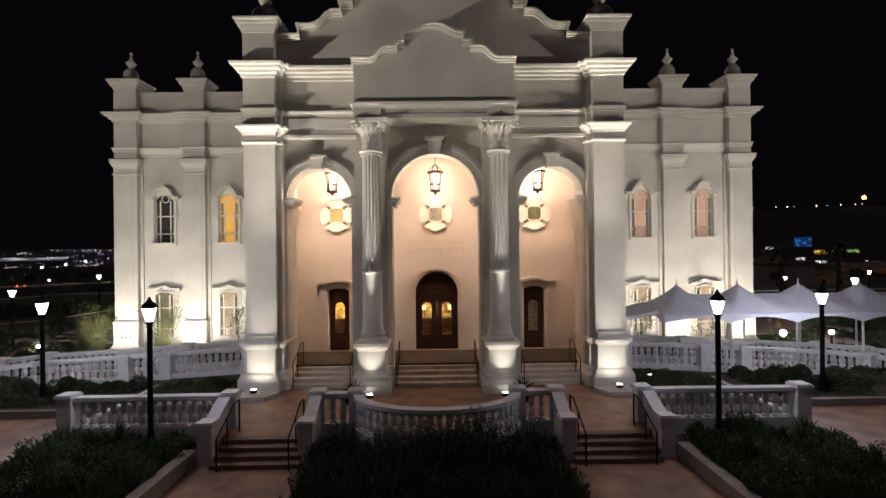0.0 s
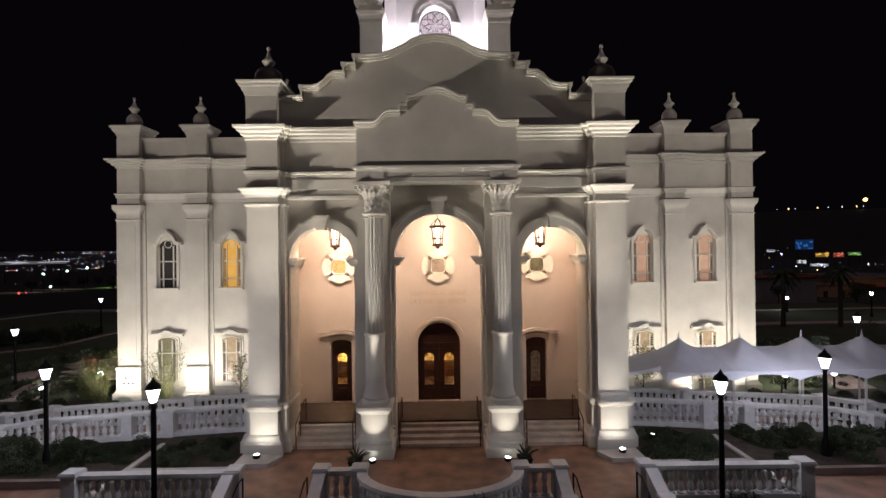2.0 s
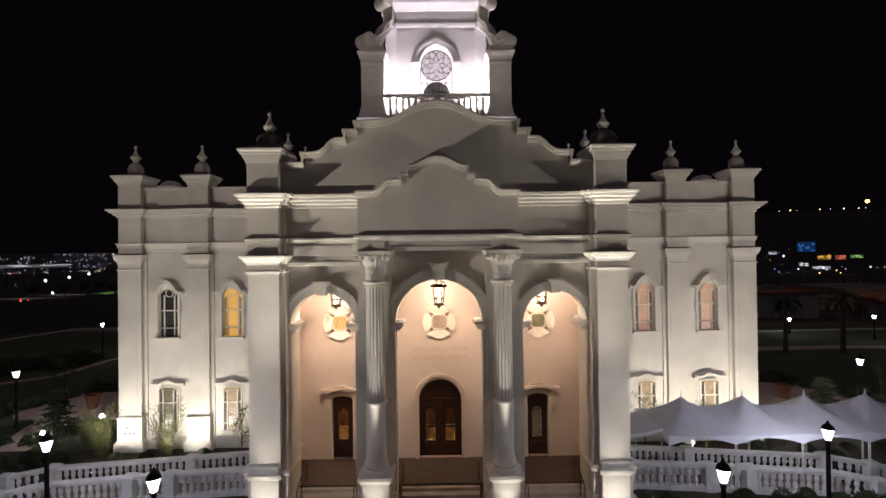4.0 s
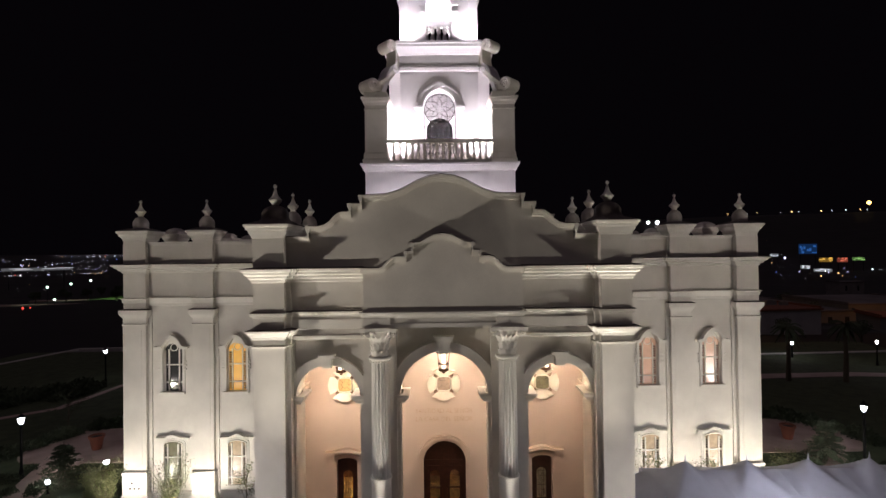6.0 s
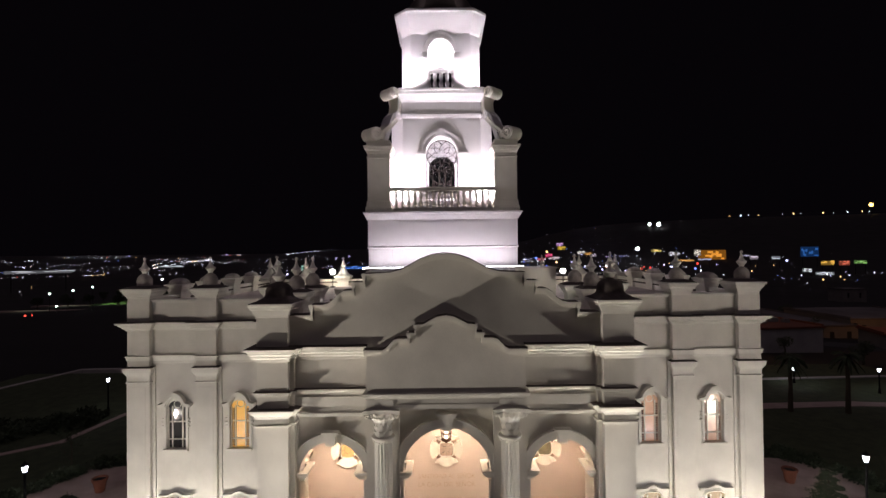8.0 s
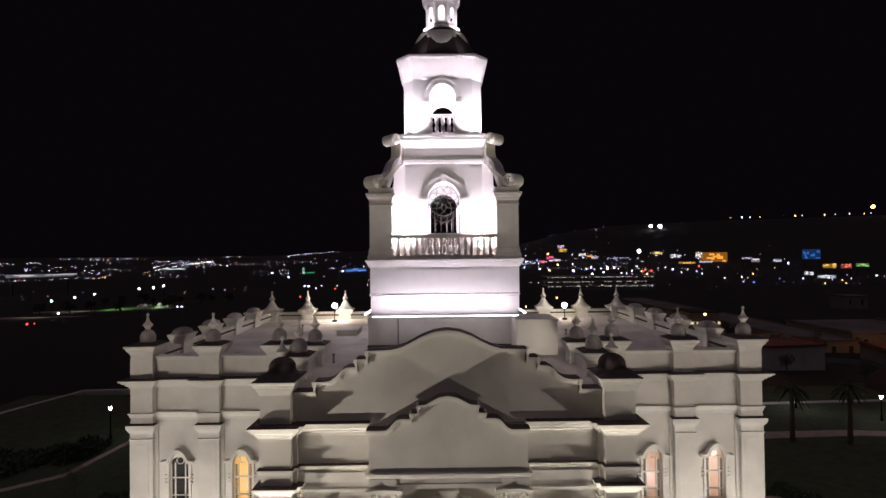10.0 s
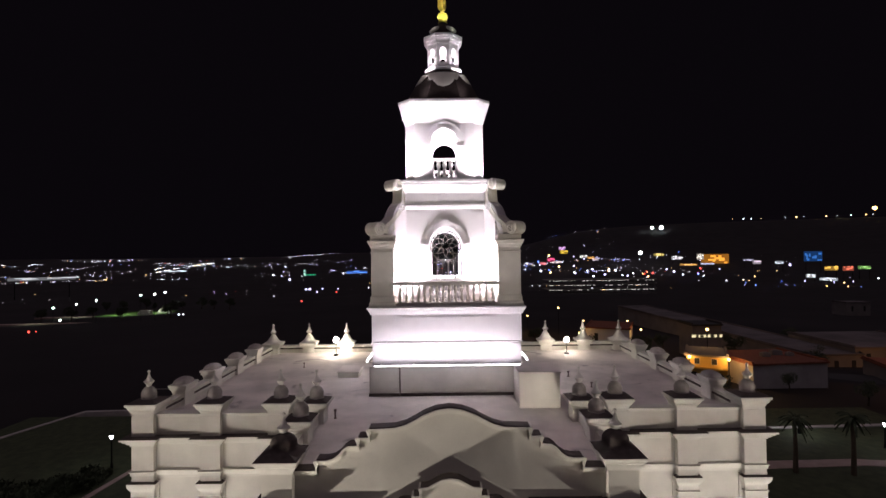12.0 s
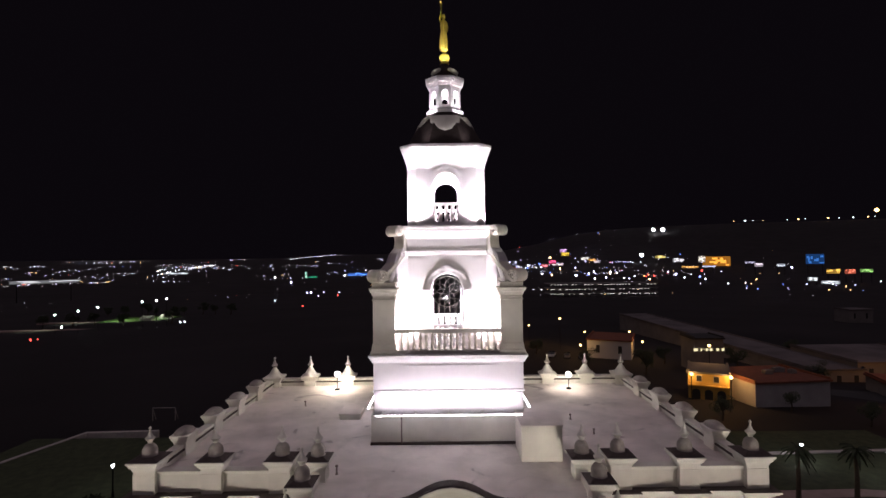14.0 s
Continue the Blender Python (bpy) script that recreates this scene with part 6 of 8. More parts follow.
# ---- balustrades ----
bm = nb()
lathe(bm, [(0.108, 0), (0.108, 0.06), (0.06, 0.09), (0.082, 0.14), (0.094, 0.21), (0.082, 0.29), (0.046, 0.38), (0.082, 0.46), (0.094, 0.54), (0.082, 0.61), (0.06, 0.66), (0.1, 0.69), (0.1, 0.755)], 10)
BALME = finish(bm, True)
BALME.materials.append(BALU)


def post(parent, x, y, z0, z1, w=0.42):
    bm = nb()
    cbox(bm, x, y, w, w, z0, z1 - 0.1)
    cbox(bm, x, y, w + 0.1, w + 0.1, z1 - 0.12, z1 - 0.04)
    cbox(bm, x, y, w + 0.04, w + 0.04, z1 - 0.04, z1)
    part("post", bm, BALU, parent)


def bar3(bm, a, b, w, z0, z1):
    """A straight bar from a to b, (x, y, z), from z0 to z1 over that line."""
    A, B = Vector(a), Vector(b)
    d = (B - A)
    n = Vector((d.y, -d.x, 0)).normalized() * (w / 2)
    v = [bm.verts.new(p + s * n + Vector((0, 0, z))) for p in (A, B) for s in (-1, 1) for z in (z0, z1)]
    for f in ((0, 1, 3, 2), (4, 6, 7, 5), (0, 4, 5, 1), (2, 3, 7, 6), (0, 2, 6, 4), (1, 5, 7, 3)):
        bm.faces.new([v[i] for i in f])


def balustrade(pts, posts, label, gap=0.3, top=1.03, group="balustrades"):
    """A stone balustrade along points of (x, y, z of its foot); posts: the numbers of the points that carry one."""
    t = thing("balustrade", label, "balustrade", group)
    if len(pts) > 10:
        line = [(x, y) for x, y, z in pts]
        z = pts[0][2]
        for name, prof in (("rail", [(-0.12, 0.78), (0.12, 0.78), (0.15, 0.82), (0.15, 0.93), (-0.15, 0.93), (-0.15, 0.82)]), ("plinth", [(-0.15, -0.5), (0.15, -0.5), (0.15, 0.03), (-0.15, 0.03)])):
            bm = nb()
            sweep(bm, [(o, h + z) for o, h in prof], line)
            part(name, bm, BALU, t)
    else:
        for a, b in zip(pts, pts[1:]):
            bm, bl = nb(), nb()
            bar3(bm, a, b, 0.30, 0.82, 0.93)
            bar3(bm, a, b, 0.24, 0.775, 0.82)
            bar3(bl, a, b, 0.30, -0.5, 0.03)
            part("rail", bm, BALU, t)
            part("plinth", bl, BALU, t)
    # balusters at even steps along the line
    run = 0.0
    for i, (a, b) in enumerate(zip(pts, pts[1:])):
        A, B = Vector(a), Vector(b)
        L = (B - A).length
        u = gap / 2 if run == 0 else run
        while u < L:
            p = A + (B - A) * (u / L)
            near = min([1e9] + [(Vector(pts[j]) - p).length for j in posts])
            if near > 0.3:
                o = new("baluster", BALME)
                o.parent = t
                o.location = p + Vector((0, 0, 0.025))
            u += gap
        run = u - L
    for j in posts:
        x, y, z = pts[j]
        post(t, x, y, z - 0.4, z + top)
    return t


for s in (-1, 1):
    balustrade([(s * 11.1, 15.1, 0.15), (s * 6.25, 15.15, 0.15)], (0, 1), "weathered white stone balustrade above the planter")
    # stair cheeks with sloping tops
    for x in (s * 6.35, s * 3.62):
        ck = thing("stair_cheek", "white stone stair cheek with sloping top and end post", "stair wall", "stair cheeks")
        bm = nb()
        v = [(13.8, -0.5), (15.1, -0.5), (15.1, 1.02), (14.9, 1.02), (14.0, 0.6), (13.8, 0.6)]
        a = [bm.verts.new((x - 0.13, y, z)) for y, z in v]
        b = [bm.verts.new((x + 0.13, y, z)) for y, z in v]
        bm.faces.new(a), bm.faces.new(b[::-1])
        for i in range(6):
            bm.faces.new((a[i], b[i], b[(i + 1) % 6], a[(i + 1) % 6]))
        part("wall", bm, BALU, ck)
        bm = nb()
        bar3(bm, (x, 14.02, 0.58), (x, 14.98, 1.02), 0.36, 0.0, 0.09)
        part("coping", bm, BALU, ck)
        post(ck, x, 13.8, -0.5, 0.74, 0.4)
    balustrade([(s * 3.62, 15.15, 0.15), (s * 2.45, 15.15, 0.15)], (0, 1), "short weathered white stone balustrade beside the stairs")
    ry = [(s * 7.75, 20.5, 0.58), (s * 11.05, 20.5, 0.39), (s * 12.72, 20.48, 0.29), (s * 16.3, 20.3, 0.1), (s * 17.3, 19.6, 0.06), (s * 18.4, 18.4, 0.03), (s * 20.0, 17.2, 0.0)]
    balustrade(ry, (0, 1, 2, 4, 6), "white stone balustrade along the sloping ramp", 0.29, 0.97)
    balustrade([(s * 7.6, 22.25, 0.56), (s * 11.0, 22.15, 0.38), (s * 17.0, 22.0, 0.07), (s * 18.4, 21.2, 0.03), (s * 20.5, 19.3, 0.0)], (1, 2, 3, 4), "white stone balustrade behind the ramp", 0.29, 0.99)
# banks of soil rising to the foot of the ramp balustrades
for s in (-1, 1):
    bm = nb()
    rows = []
    for i in range(13):
        x = 7.6 + 9.4 * i / 12
        zf = 0.58 - 0.0562 * (x - 7.75) - 0.16
        rows.append([bm.verts.new((s * x, y, z)) for y, z in ((18.9, 0.05), (19.3, 0.05 + 0.3 * (zf - 0.05)), (19.9, zf - 0.08), (20.36, zf), (20.36, -0.1))])
    for p, q in zip(rows, rows[1:]):
        for j in range(4):
            bm.faces.new((p[j], p[j + 1], q[j + 1], q[j]))
    tagged(part("soil_bank", bm, SOIL), "dark soil bank below the ramp balustrade", "planting bed", kind="structure")
balustrade([(x, y, 0.15) for x, y in bow(14, 2.38, 15.1, 13.45)], (), "curved white stone balustrade bulging over the middle planting", 0.26)


# ---- lamps, lights on the ground ----
def street_lamp(x, y, z, h=4.35, k=1.0):
    t = thing("street_lamp", "black post lamp with glowing white glass head", "street lamp", "garden lamps", at=(x, y, z))
    bm = nb()
    lathe(bm, [(0.17, 0), (0.17, 0.1), (0.13, 0.14), (0.12, 0.5), (0.09, 0.58), (0.075, 0.7), (0.075, h - 0.95), (0.055, h - 0.85)], 12)
    part("pole", bm, IRON, t, smooth=True)
    bm = nb()
    lathe(bm, [(0.055, h - 0.86), (0.1, h - 0.82), (0.06, h - 0.78), (0.12, h - 0.72), (0.12, h - 0.69)], 12)
    part("collar", bm, IRON, t)
    bm = nb()
    lathe(bm, [(0.09 * k, h - 0.3 - 0.37 * k), (0.19 * k, h - 0.3)], 8)
    g = part("glass", bm, LAMPGLOW, t)
    g.visible_shadow = False
    bm = nb()
    lathe(bm, [(0.21 * k, h - 0.3), (0.21 * k, h - 0.27), (0.17 * k, h - 0.18), (0.1, h - 0.12), (0.07, h - 0.1), (0.07, h - 0.06), (0.03, h - 0.04), (0.04, h - 0.02), (0.01, h + 0.03)], 12)
    part("cap", bm, IRON, t, smooth=True)
    return t


for lx, ly, lz in LAMPS:
    street_lamp(lx, ly, lz, 4.5 if ly < 16 else 3.83)
for lx, ly, lz, h in ((-26.2, 31, -0.6, 4.05), (25.9, 30.5, -0.6, 4.2), (-36.4, 54, -0.6, 3.9), (50.1, 57, -0.6, 3.2), (43.8, 62, -0.6, 2.3)):
    street_lamp(lx, ly, lz, h)
    bulb("lamp_bulb", (lx, ly, lz + h - 0.45), 160 if ly < 40 else 50, (0.9, 0.9, 1.0), 0.12)


def bollard_light(x, y, z, r):
    t = thing("bollard_light", "short dark garden bollard with a glowing round globe", "bollard light", "garden bollards", at=(x, y, -0.6))
    bm = nb()
    lathe(bm, [(0.11, 0), (0.11, 0.06), (0.06, 0.1), (0.055, z + 0.6 - r - 0.04), (0.1, z + 0.6 - r)], 12)
    part("post", bm, IRON, t, smooth=True)
    bm = nb()
    lathe(bm, [(0.02 + r * math.sin(math.pi * i / 10), z + 0.6 - r * math.cos(math.pi * i / 10)) for i in range(11)], 14)
    g = part("globe", bm, LAMPGLOW, t, smooth=True)
    g.visible_shadow = False
    bulb("lamp_bulb", (x, y, z), 110 if x < 0 else 260, (1.0, 0.9, 0.85), 0.1)


for lx, ly, lz, r in ((-20.95, 31.0, 0.32, 0.14), (-22.9, 28.85, 0.1, 0.11), (20.05, 28.6, 0.3, 0.17), (22.9, 28.6, 0.3, 0.12)):
    bollard_light(lx, ly, lz, r)
for s in (-1, 1):
    t = thing("floodlight_bank", "twin floodlight on a low stand at the lawn edge", "floodlight", "lawn floodlights", at=(s * 27.7, 1.45, -0.6))
    bm = nb()
    tube(bm, [(-0.85, 0, 0.1), (0.85, 0, 0.1)], 0.04, 8)
    for q in (-0.85, 0.85):
        cbox(bm, q, 0, 0.12, 0.4, 0, 0.1)
    part("stand", bm, IRON, t)
    for q in (-0.66, 0.66):
        bm = nb()
        lathe(bm, [(0.08, -0.18), (0.14, -0.13), (0.24, 0.0), (0.26, 0.04), (0.24, 0.05), (0.23, 0.02)], 16)
        hd = part("head", bm, IRON, t, smooth=True)
        hd.matrix_basis = pose(q, 0, 0.36, -66, 0, s * 34)
        bm = nb()
        lathe(bm, [(0.22, 0.02), (0.13, 0.035), (0.02, 0.04)], 16)
        part("lens", bm, FLOODLENS, hd)


def ground_light(x, y, z, tilt=0):
    t = thing("ground_floodlight", "small dark ground floodlight with a bright lens", "floodlight", "ground floodlights", at=(x, y, z))
    bm = nb()
    lathe(bm, [(0.12, 0), (0.13, 0.04), (0.13, 0.1), (0.10, 0.12)], 12)
    part("body", bm, IRON, t)
    bm = nb()
    lathe(bm, [(0.095, 0.12), (0.095, 0.13)], 12)
    part("lens", bm, LENS, t)


for s in (-1, 1):
    ground_light(s * 6.62, 17.98, 0.3)
    ground_light(s * 8.45, 19.7, 0.18)
    ground_light(s * 2.44, 17.92, Z0)
    for px in (16.1, 12.55):
        ground_light(s * px, 23.2, 0.1)
    # spiky plant in a dark box by the column
    t = thing("potted_agave", "spiky dark plant in a low dark box", "plant", "potted agaves", at=(s * 2.95, 17.35, Z0))
    bm = nb()
    cbox(bm, 0, 0, 0.42, 0.42, 0, 0.36)
    cbox(bm, 0, 0, 0.48, 0.48, 0.3, 0.38)
    part("box", bm, IRON, t)
    bm = nb()
    random.seed(5)
    for i in range(22):
        a, l = random.uniform(0, 6.28), random.uniform(0.4, 0.6)
        e = random.uniform(0.3, 1.3)
        tube(bm, [(0, 0, 0.36), (0.5 * l * math.cos(a) * math.cos(e), 0.5 * l * math.sin(a) * math.cos(e), 0.36 + 0.55 * l * math.sin(e)), (l * math.cos(a) * math.cos(e), l * math.sin(a) * math.cos(e), 0.36 + 0.9 * l * math.sin(e))], [0.03, 0.022, 0.004], 4)
    part("leaves", bm, LEAFD, t)

# ---- tents ----
for i in range(5):
    cx, w = 10.65 + 2.73 * i, 2.73
    cy, d = 21.95, 3.6
    t = thing("canopy_tent", "white peaked fabric canopy tent on thin poles", "tent", "row of canopy tents", at=(cx, cy, 0))
    bm = nb()
    nu, nv = 24, 20
    grid = []
    for a in range(nu + 1):
        u = -1 + 2 * a / nu
        row = []
        for b in range(nv + 1):
            v = -1 + 2 * b / nv
            peak = 1.08 * (1 - max(abs(u), abs(v), 0.02)) ** 1.5
            open_end = 1 + u if i == 0 and u < 0 else 1 - u if i == 4 and u > 0 else 1
            saddle = 0.64 * (1 - abs(v)) ** 1.1 * max(0.0, open_end)
            row.append(bm.verts.new((u * w / 2, v * d / 2, 2.58 + (peak ** 3 + saddle ** 3) ** (1 / 3) + 0.05 * u * u)))
        grid.append(row)
    for a, b in zip(grid, grid[1:]):
        for k in range(nv):
            bm.faces.new((a[k], b[k], b[k + 1], a[k + 1]))
    # scalloped valance, deepest at the poles
    sides = [[r[0] for r in grid], [r[-1] for r in grid]] + ([grid[0]] if i == 0 else []) + ([grid[-1]] if i == 4 else [])
    for line in sides:
        m = len(line) - 1
        low = [bm.verts.new(p.co - Vector((0, 0, 0.11 + 0.30 * (2 * k / m - 1) ** 2))) for k, p in enumerate(line)]
        for k in range(m):
            bm.faces.new((line[k], line[k + 1], low[k + 1], low[k]))
    part("canopy", bm, TENT, t, smooth=True)
    bm = nb()
    tube(bm, [(0, 0, 3.62), (0, 0, 3.95)], [0.06, 0.01], 6)
    part("spike", bm, TENT, t)
    for qx in (-1, 1):
        for qy in (-1, 1):
            bm = nb()
            tube(bm, [(qx * (w / 2 - 0.03), qy * (d / 2 - 0.03), 0.08), (qx * (w / 2 - 0.03), qy * (d / 2 - 0.03), 2.56)], 0.022, 6)
            part("pole", bm, BALU, t)


# flat fly sheet that joins the row of tents to the porch
fly = thing("fly_sheet", "pale sloping fabric sheet beside the row of tents", "awning", at=(8.45, 21.9, 0))
bm = nb()
rows = []
for i in range(9):
    u = i / 8
    rows.append([bm.verts.new((-0.82 + 1.64 * u, -1.2 + 2.4 * v, 2.5 + 0.25 * u * u + 0.14 * (1 - (2 * v - 1) ** 2) * (0.3 + 0.7 * u))) for v in [k / 8 for k in range(9)]])
for a, b in zip(rows, rows[1:]):
    for k in range(8):
        bm.faces.new((a[k], b[k], b[k + 1], a[k + 1]))
edge = [(r[0], bm.verts.new(r[0].co - Vector((0, 0, 0.16)))) for r in rows]
for (a, b), (c, d_) in zip(edge, edge[1:]):
    bm.faces.new((a, c, d_, b))
part("sheet", bm, TENT, fly, smooth=True)
for qx in (-0.78, 0.78):
    bm = nb()
    tube(bm, [(qx, -1.17, 0.08), (qx, -1.17, 2.5 + 0.24 * (qx > 0))], 0.022, 6)
    part("pole", bm, BALU, fly)


# ---- planting ----
def leaf_cloud(n, rx, ry, rz, size, seed, flat=0.5):
    """Small leaves over a lumpy mound."""
    rnd = random.Random(seed)
    bm = nb()
    lumps = [(rnd.uniform(-0.6, 0.6), rnd.uniform(-0.6, 0.6), rnd.uniform(0.2, 0.7), rnd.uniform(0.35, 0.6)) for _ in range(7)]
    for _ in range(n):
        lx, ly, lz, lr = rnd.choice(lumps)
        v = Vector((rnd.gauss(0, 1), rnd.gauss(0, 1), rnd.gauss(0, 1))).normalized() * lr * rnd.uniform(0.6, 1.05)
        p = Vector(((lx + v.x) * rx, (ly + v.y) * ry, max(0.0, (lz + v.z)) * rz))
        d = (v + Vector((rnd.uniform(-1, 1), rnd.uniform(-1, 1), rnd.uniform(-0.3, 1)))).normalized()
        s = d.orthogonal().normalized() * size * rnd.uniform(0.25, 0.5)
        e = d * size * rnd.uniform(0.7, 1.4)
        q = [bm.verts.new(p + o) for o in (-s * 0.4, e * 0.5 - s, e, e * 0.5 + s)]
        bm.faces.new(q)
    return bm


def sprig_clump(n, rx, h, seed, leaves=26, lean=0.35):
    """An upright bushy clump: many stiff sprigs feathered with narrow leaves."""
    r2 = random.Random(seed)
    bm = nb()
    for _ in range(n):
        a, rr = r2.uniform(0, 6.28), rx * math.sqrt(r2.random())
        top = h * (1.0 - 0.55 * (rr / rx) ** 2) * r2.uniform(0.75, 1.08)
        root = Vector((rr * 0.6 * math.cos(a), rr * 0.6 * math.sin(a), 0))
        tip = Vector((rr * (1 + lean) * math.cos(a), rr * (1 + lean) * math.sin(a), top))
        for k in range(leaves):
            f = 0.25 + 0.78 * k / leaves
            p = root.lerp(tip, f)
            b = r2.uniform(0, 6.28)
            d = Vector((math.cos(b), math.sin(b), r2.uniform(0.5, 1.6))).normalized()
            w_ = d.orthogonal().normalized() * 0.012
            e = d * r2.uniform(0.06, 0.11)
            bm.faces.new([bm.verts.new(p + q) for q in (-w_ * 0.5, e * 0.5 - w_, e, e * 0.5 + w_)])
    return bm


def yucca(n, size, seed):
    """A rosette of stiff pointed blades."""
    r2 = random.Random(seed)
    bm = nb()
    for i in range(n):
        a, e = r2.uniform(0, 6.28), r2.uniform(0.25, 1.45)
        L = size * r2.uniform(0.75, 1.1)
        d = Vector((math.cos(a) * math.cos(e), math.sin(a) * math.cos(e), math.sin(e)))
        side = Vector((-math.sin(a), math.cos(a), 0)) * 0.035
        droop = Vector((0, 0, -0.12 * L * math.cos(e)))
        m = d * L * 0.5 + Vector((0, 0, 0.1))
        tip = d * L + droop + Vector((0, 0, 0.1))
        root = Vector((0, 0, 0.08))
        q = [bm.verts.new(v) for v in (root - side * 0.6, root + side * 0.6, m + side, tip, m - side)]
        keel = bm.verts.new(m - Vector((0, 0, 0.02)))
        bm.faces.new((q[0], q[1], keel)), bm.faces.new((q[1], q[2], keel)), bm.faces.new((q[2], q[3], keel)), bm.faces.new((q[3], q[4], keel)), bm.faces.new((q[4], q[0], keel))
    return bm


def clipped_ball(n, r, h, size, seed):
    """A tight rounded bush of small leaves."""
    r2 = random.Random(seed)
    bm = nb()
    for _ in range(n):
        v = Vector((r2.gauss(0, 1), r2.gauss(0, 1), abs(r2.gauss(0, 1)))).normalized()
        lump = 1 + 0.13 * noise.noise(v * 2.3 + Vector((seed, 0, 0)))
        p = Vector((v.x * r, v.y * r, v.z * h)) * lump * r2.uniform(0.72, 1.0)
        d = (v + Vector([r2.uniform(-0.8, 0.8) for _ in range(3)])).normalized()
        s_ = d.orthogonal().normalized() * size * 0.4
        e = d * size * r2.uniform(0.8, 1.4)
        bm.faces.new([bm.verts.new(p + q) for q in (-s_ * 0.4, e * 0.5 - s_, e, e * 0.5 + s_)])
    return bm


shrubs = []
SHAPES = ((LEAF, sprig_clump(64, 0.32, 0.74, 41), "dark green upright bushy shrub in the planter"),
          (LEAFD, clipped_ball(1500, 0.46, 0.62, 0.07, 5), "very dark rounded low bush in the bed"),
          (LEAF, sprig_clump(56, 0.36, 0.66, 42, 28, 0.5), "dark green upright bushy shrub in the planter"),
          (LEAFD, clipped_ball(1500, 0.5, 0.5, 0.08, 6), "very dark rounded low bush in the bed"),
          (LEAFD, sprig_clump(70, 0.42, 1.25, 43, 40, 0.7), "tall wispy dark shrub in the middle bed"),
          (LEAFD, leaf_cloud(1500, 0.62, 0.62, 0.5, 0.08, 13), "dark loose groundcover in the bed"),
          (LEAF, yucca(90, 0.75, 14), "spiky dark green yucca along the planter"))
for m, shape, lab in SHAPES:
    ob = part("shrub", shape, m)
    tagged(ob, lab, "shrub", "shrubs in the beds")
    shrubs.append(ob)
rnd = random.Random(3)
places = []
for s in (-1, 1):
    for i in range(7):
        for j in range(9):
            x, y = 7.35 + 0.6 * i + rnd.uniform(-0.16, 0.16), 9.9 + 0.56 * j + rnd.uniform(-0.16, 0.16)
            if math.hypot(x - 8.22, y - 14.4) > 0.35:
                places.append((s * x, y, -0.32, rnd.uniform(0.75, 1.2), rnd.choice((0, 0, 2))))
    for x, y in ((7.5, 14.3), (9.15, 14.35), (9.95, 14.2), (10.7, 14.35), (10.3, 13.2), (8.1, 12.9)):
        places.append((s * x, y, -0.32, rnd.uniform(0.85, 1.15), 6))
    for i in range(30):
        places.append((s * (8.0 + 11.5 * (i + rnd.random()) / 30), rnd.uniform(18.3, 19.9), 0.06, rnd.uniform(0.7, 1.05), rnd.choice((1, 3))))
    for i in range(44):
        places.append((s * rnd.uniform(7.7, 19.5), rnd.uniform(17.3, 19.6), 0.06, rnd.uniform(0.45, 0.75), 5))
    for i in range(12):
        places.append((s * rnd.uniform(11.5, 22), rnd.uniform(23.5, 25.3), 0.06, rnd.uniform(0.6, 0.9), rnd.choice((1, 3))))
for i in range(11):
    for j in range(6):
        x, y = -2.75 + 0.55 * i + rnd.uniform(-0.2, 0.2), 10.6 + 0.46 * j + rnd.uniform(-0.18, 0.18)
        tall = 1.0 if abs(x) < 2.2 and j > 2 else 0.72
        if y < 13.3 - 0.12 * x * x:
            places.append((x, y, -0.38, tall * rnd.uniform(0.9, 1.25), 4))
for i in range(14):
    places.append((rnd.choice((-1, 1)) * rnd.uniform(2.4, 3.0), rnd.uniform(12.6, 14.4), -0.38, rnd.uniform(0.7, 0.95), rnd.choice((1, 4))))
# low planting round the garden terraces and along the lawn paths
garden = []
for s in (-1, 1):
    for i in range(26):
        a = math.pi * (0.02 + 0.5 * rnd.random())
        garden.append((s * (23.2 + 6.5 * math.cos(a)), 33 + 8.0 * math.sin(a) + rnd.uniform(-0.4, 0.6), -0.58, rnd.uniform(0.6, 1.3), 1))
    for i in range(16):
        garden.append((s * rnd.uniform(18.5, 29), rnd.uniform(28.5, 32.0), -0.58, rnd.uniform(0.4, 0.8), rnd.choice((0, 1))))
for i in range(46):
    u = rnd.random()
    garden.append((-46 + 11 * u + rnd.uniform(-1, 1), 41.5 + 7 * u + rnd.uniform(0.5, 5), -0.58, rnd.uniform(0.9, 1.9), 1))
bm, small = nb(), leaf_cloud(320, 0.62, 0.62, 0.66, 0.2, 77)
for x, y, z, k, dark in garden:
    turn = rnd.uniform(0, 6.28)
    for f in small.faces:
        bm.faces.new([bm.verts.new((x + k * (v.co.x * math.cos(turn) - v.co.y * math.sin(turn)), y + k * (v.co.x * math.sin(turn) + v.co.y * math.cos(turn)), z + k * v.co.z)) for v in f.verts])
small.free()
tagged(part("garden_planting", bm, LEAFD), "dark low planting round the garden terraces and paths", "planting", kind="stuff")
placed = set()
for x, y, z, k, dark in places:
    if 10.5 < abs(x) < 11.6 and 17.6 < y < 20.4:
        continue    # the kerb between the beds stays clear
    src = shrubs[dark]
    m = pose(x, y, z, 0, 0, rnd.uniform(0, 360)) @ Matrix.Diagonal((k, k, k * rnd.uniform(0.75, 1.1), 1))
    if dark not in placed:
        placed.add(dark)
        src.matrix_basis = m
    else:
        o = src.copy()
        scene.collection.objects.link(o)
        o.matrix_basis = m


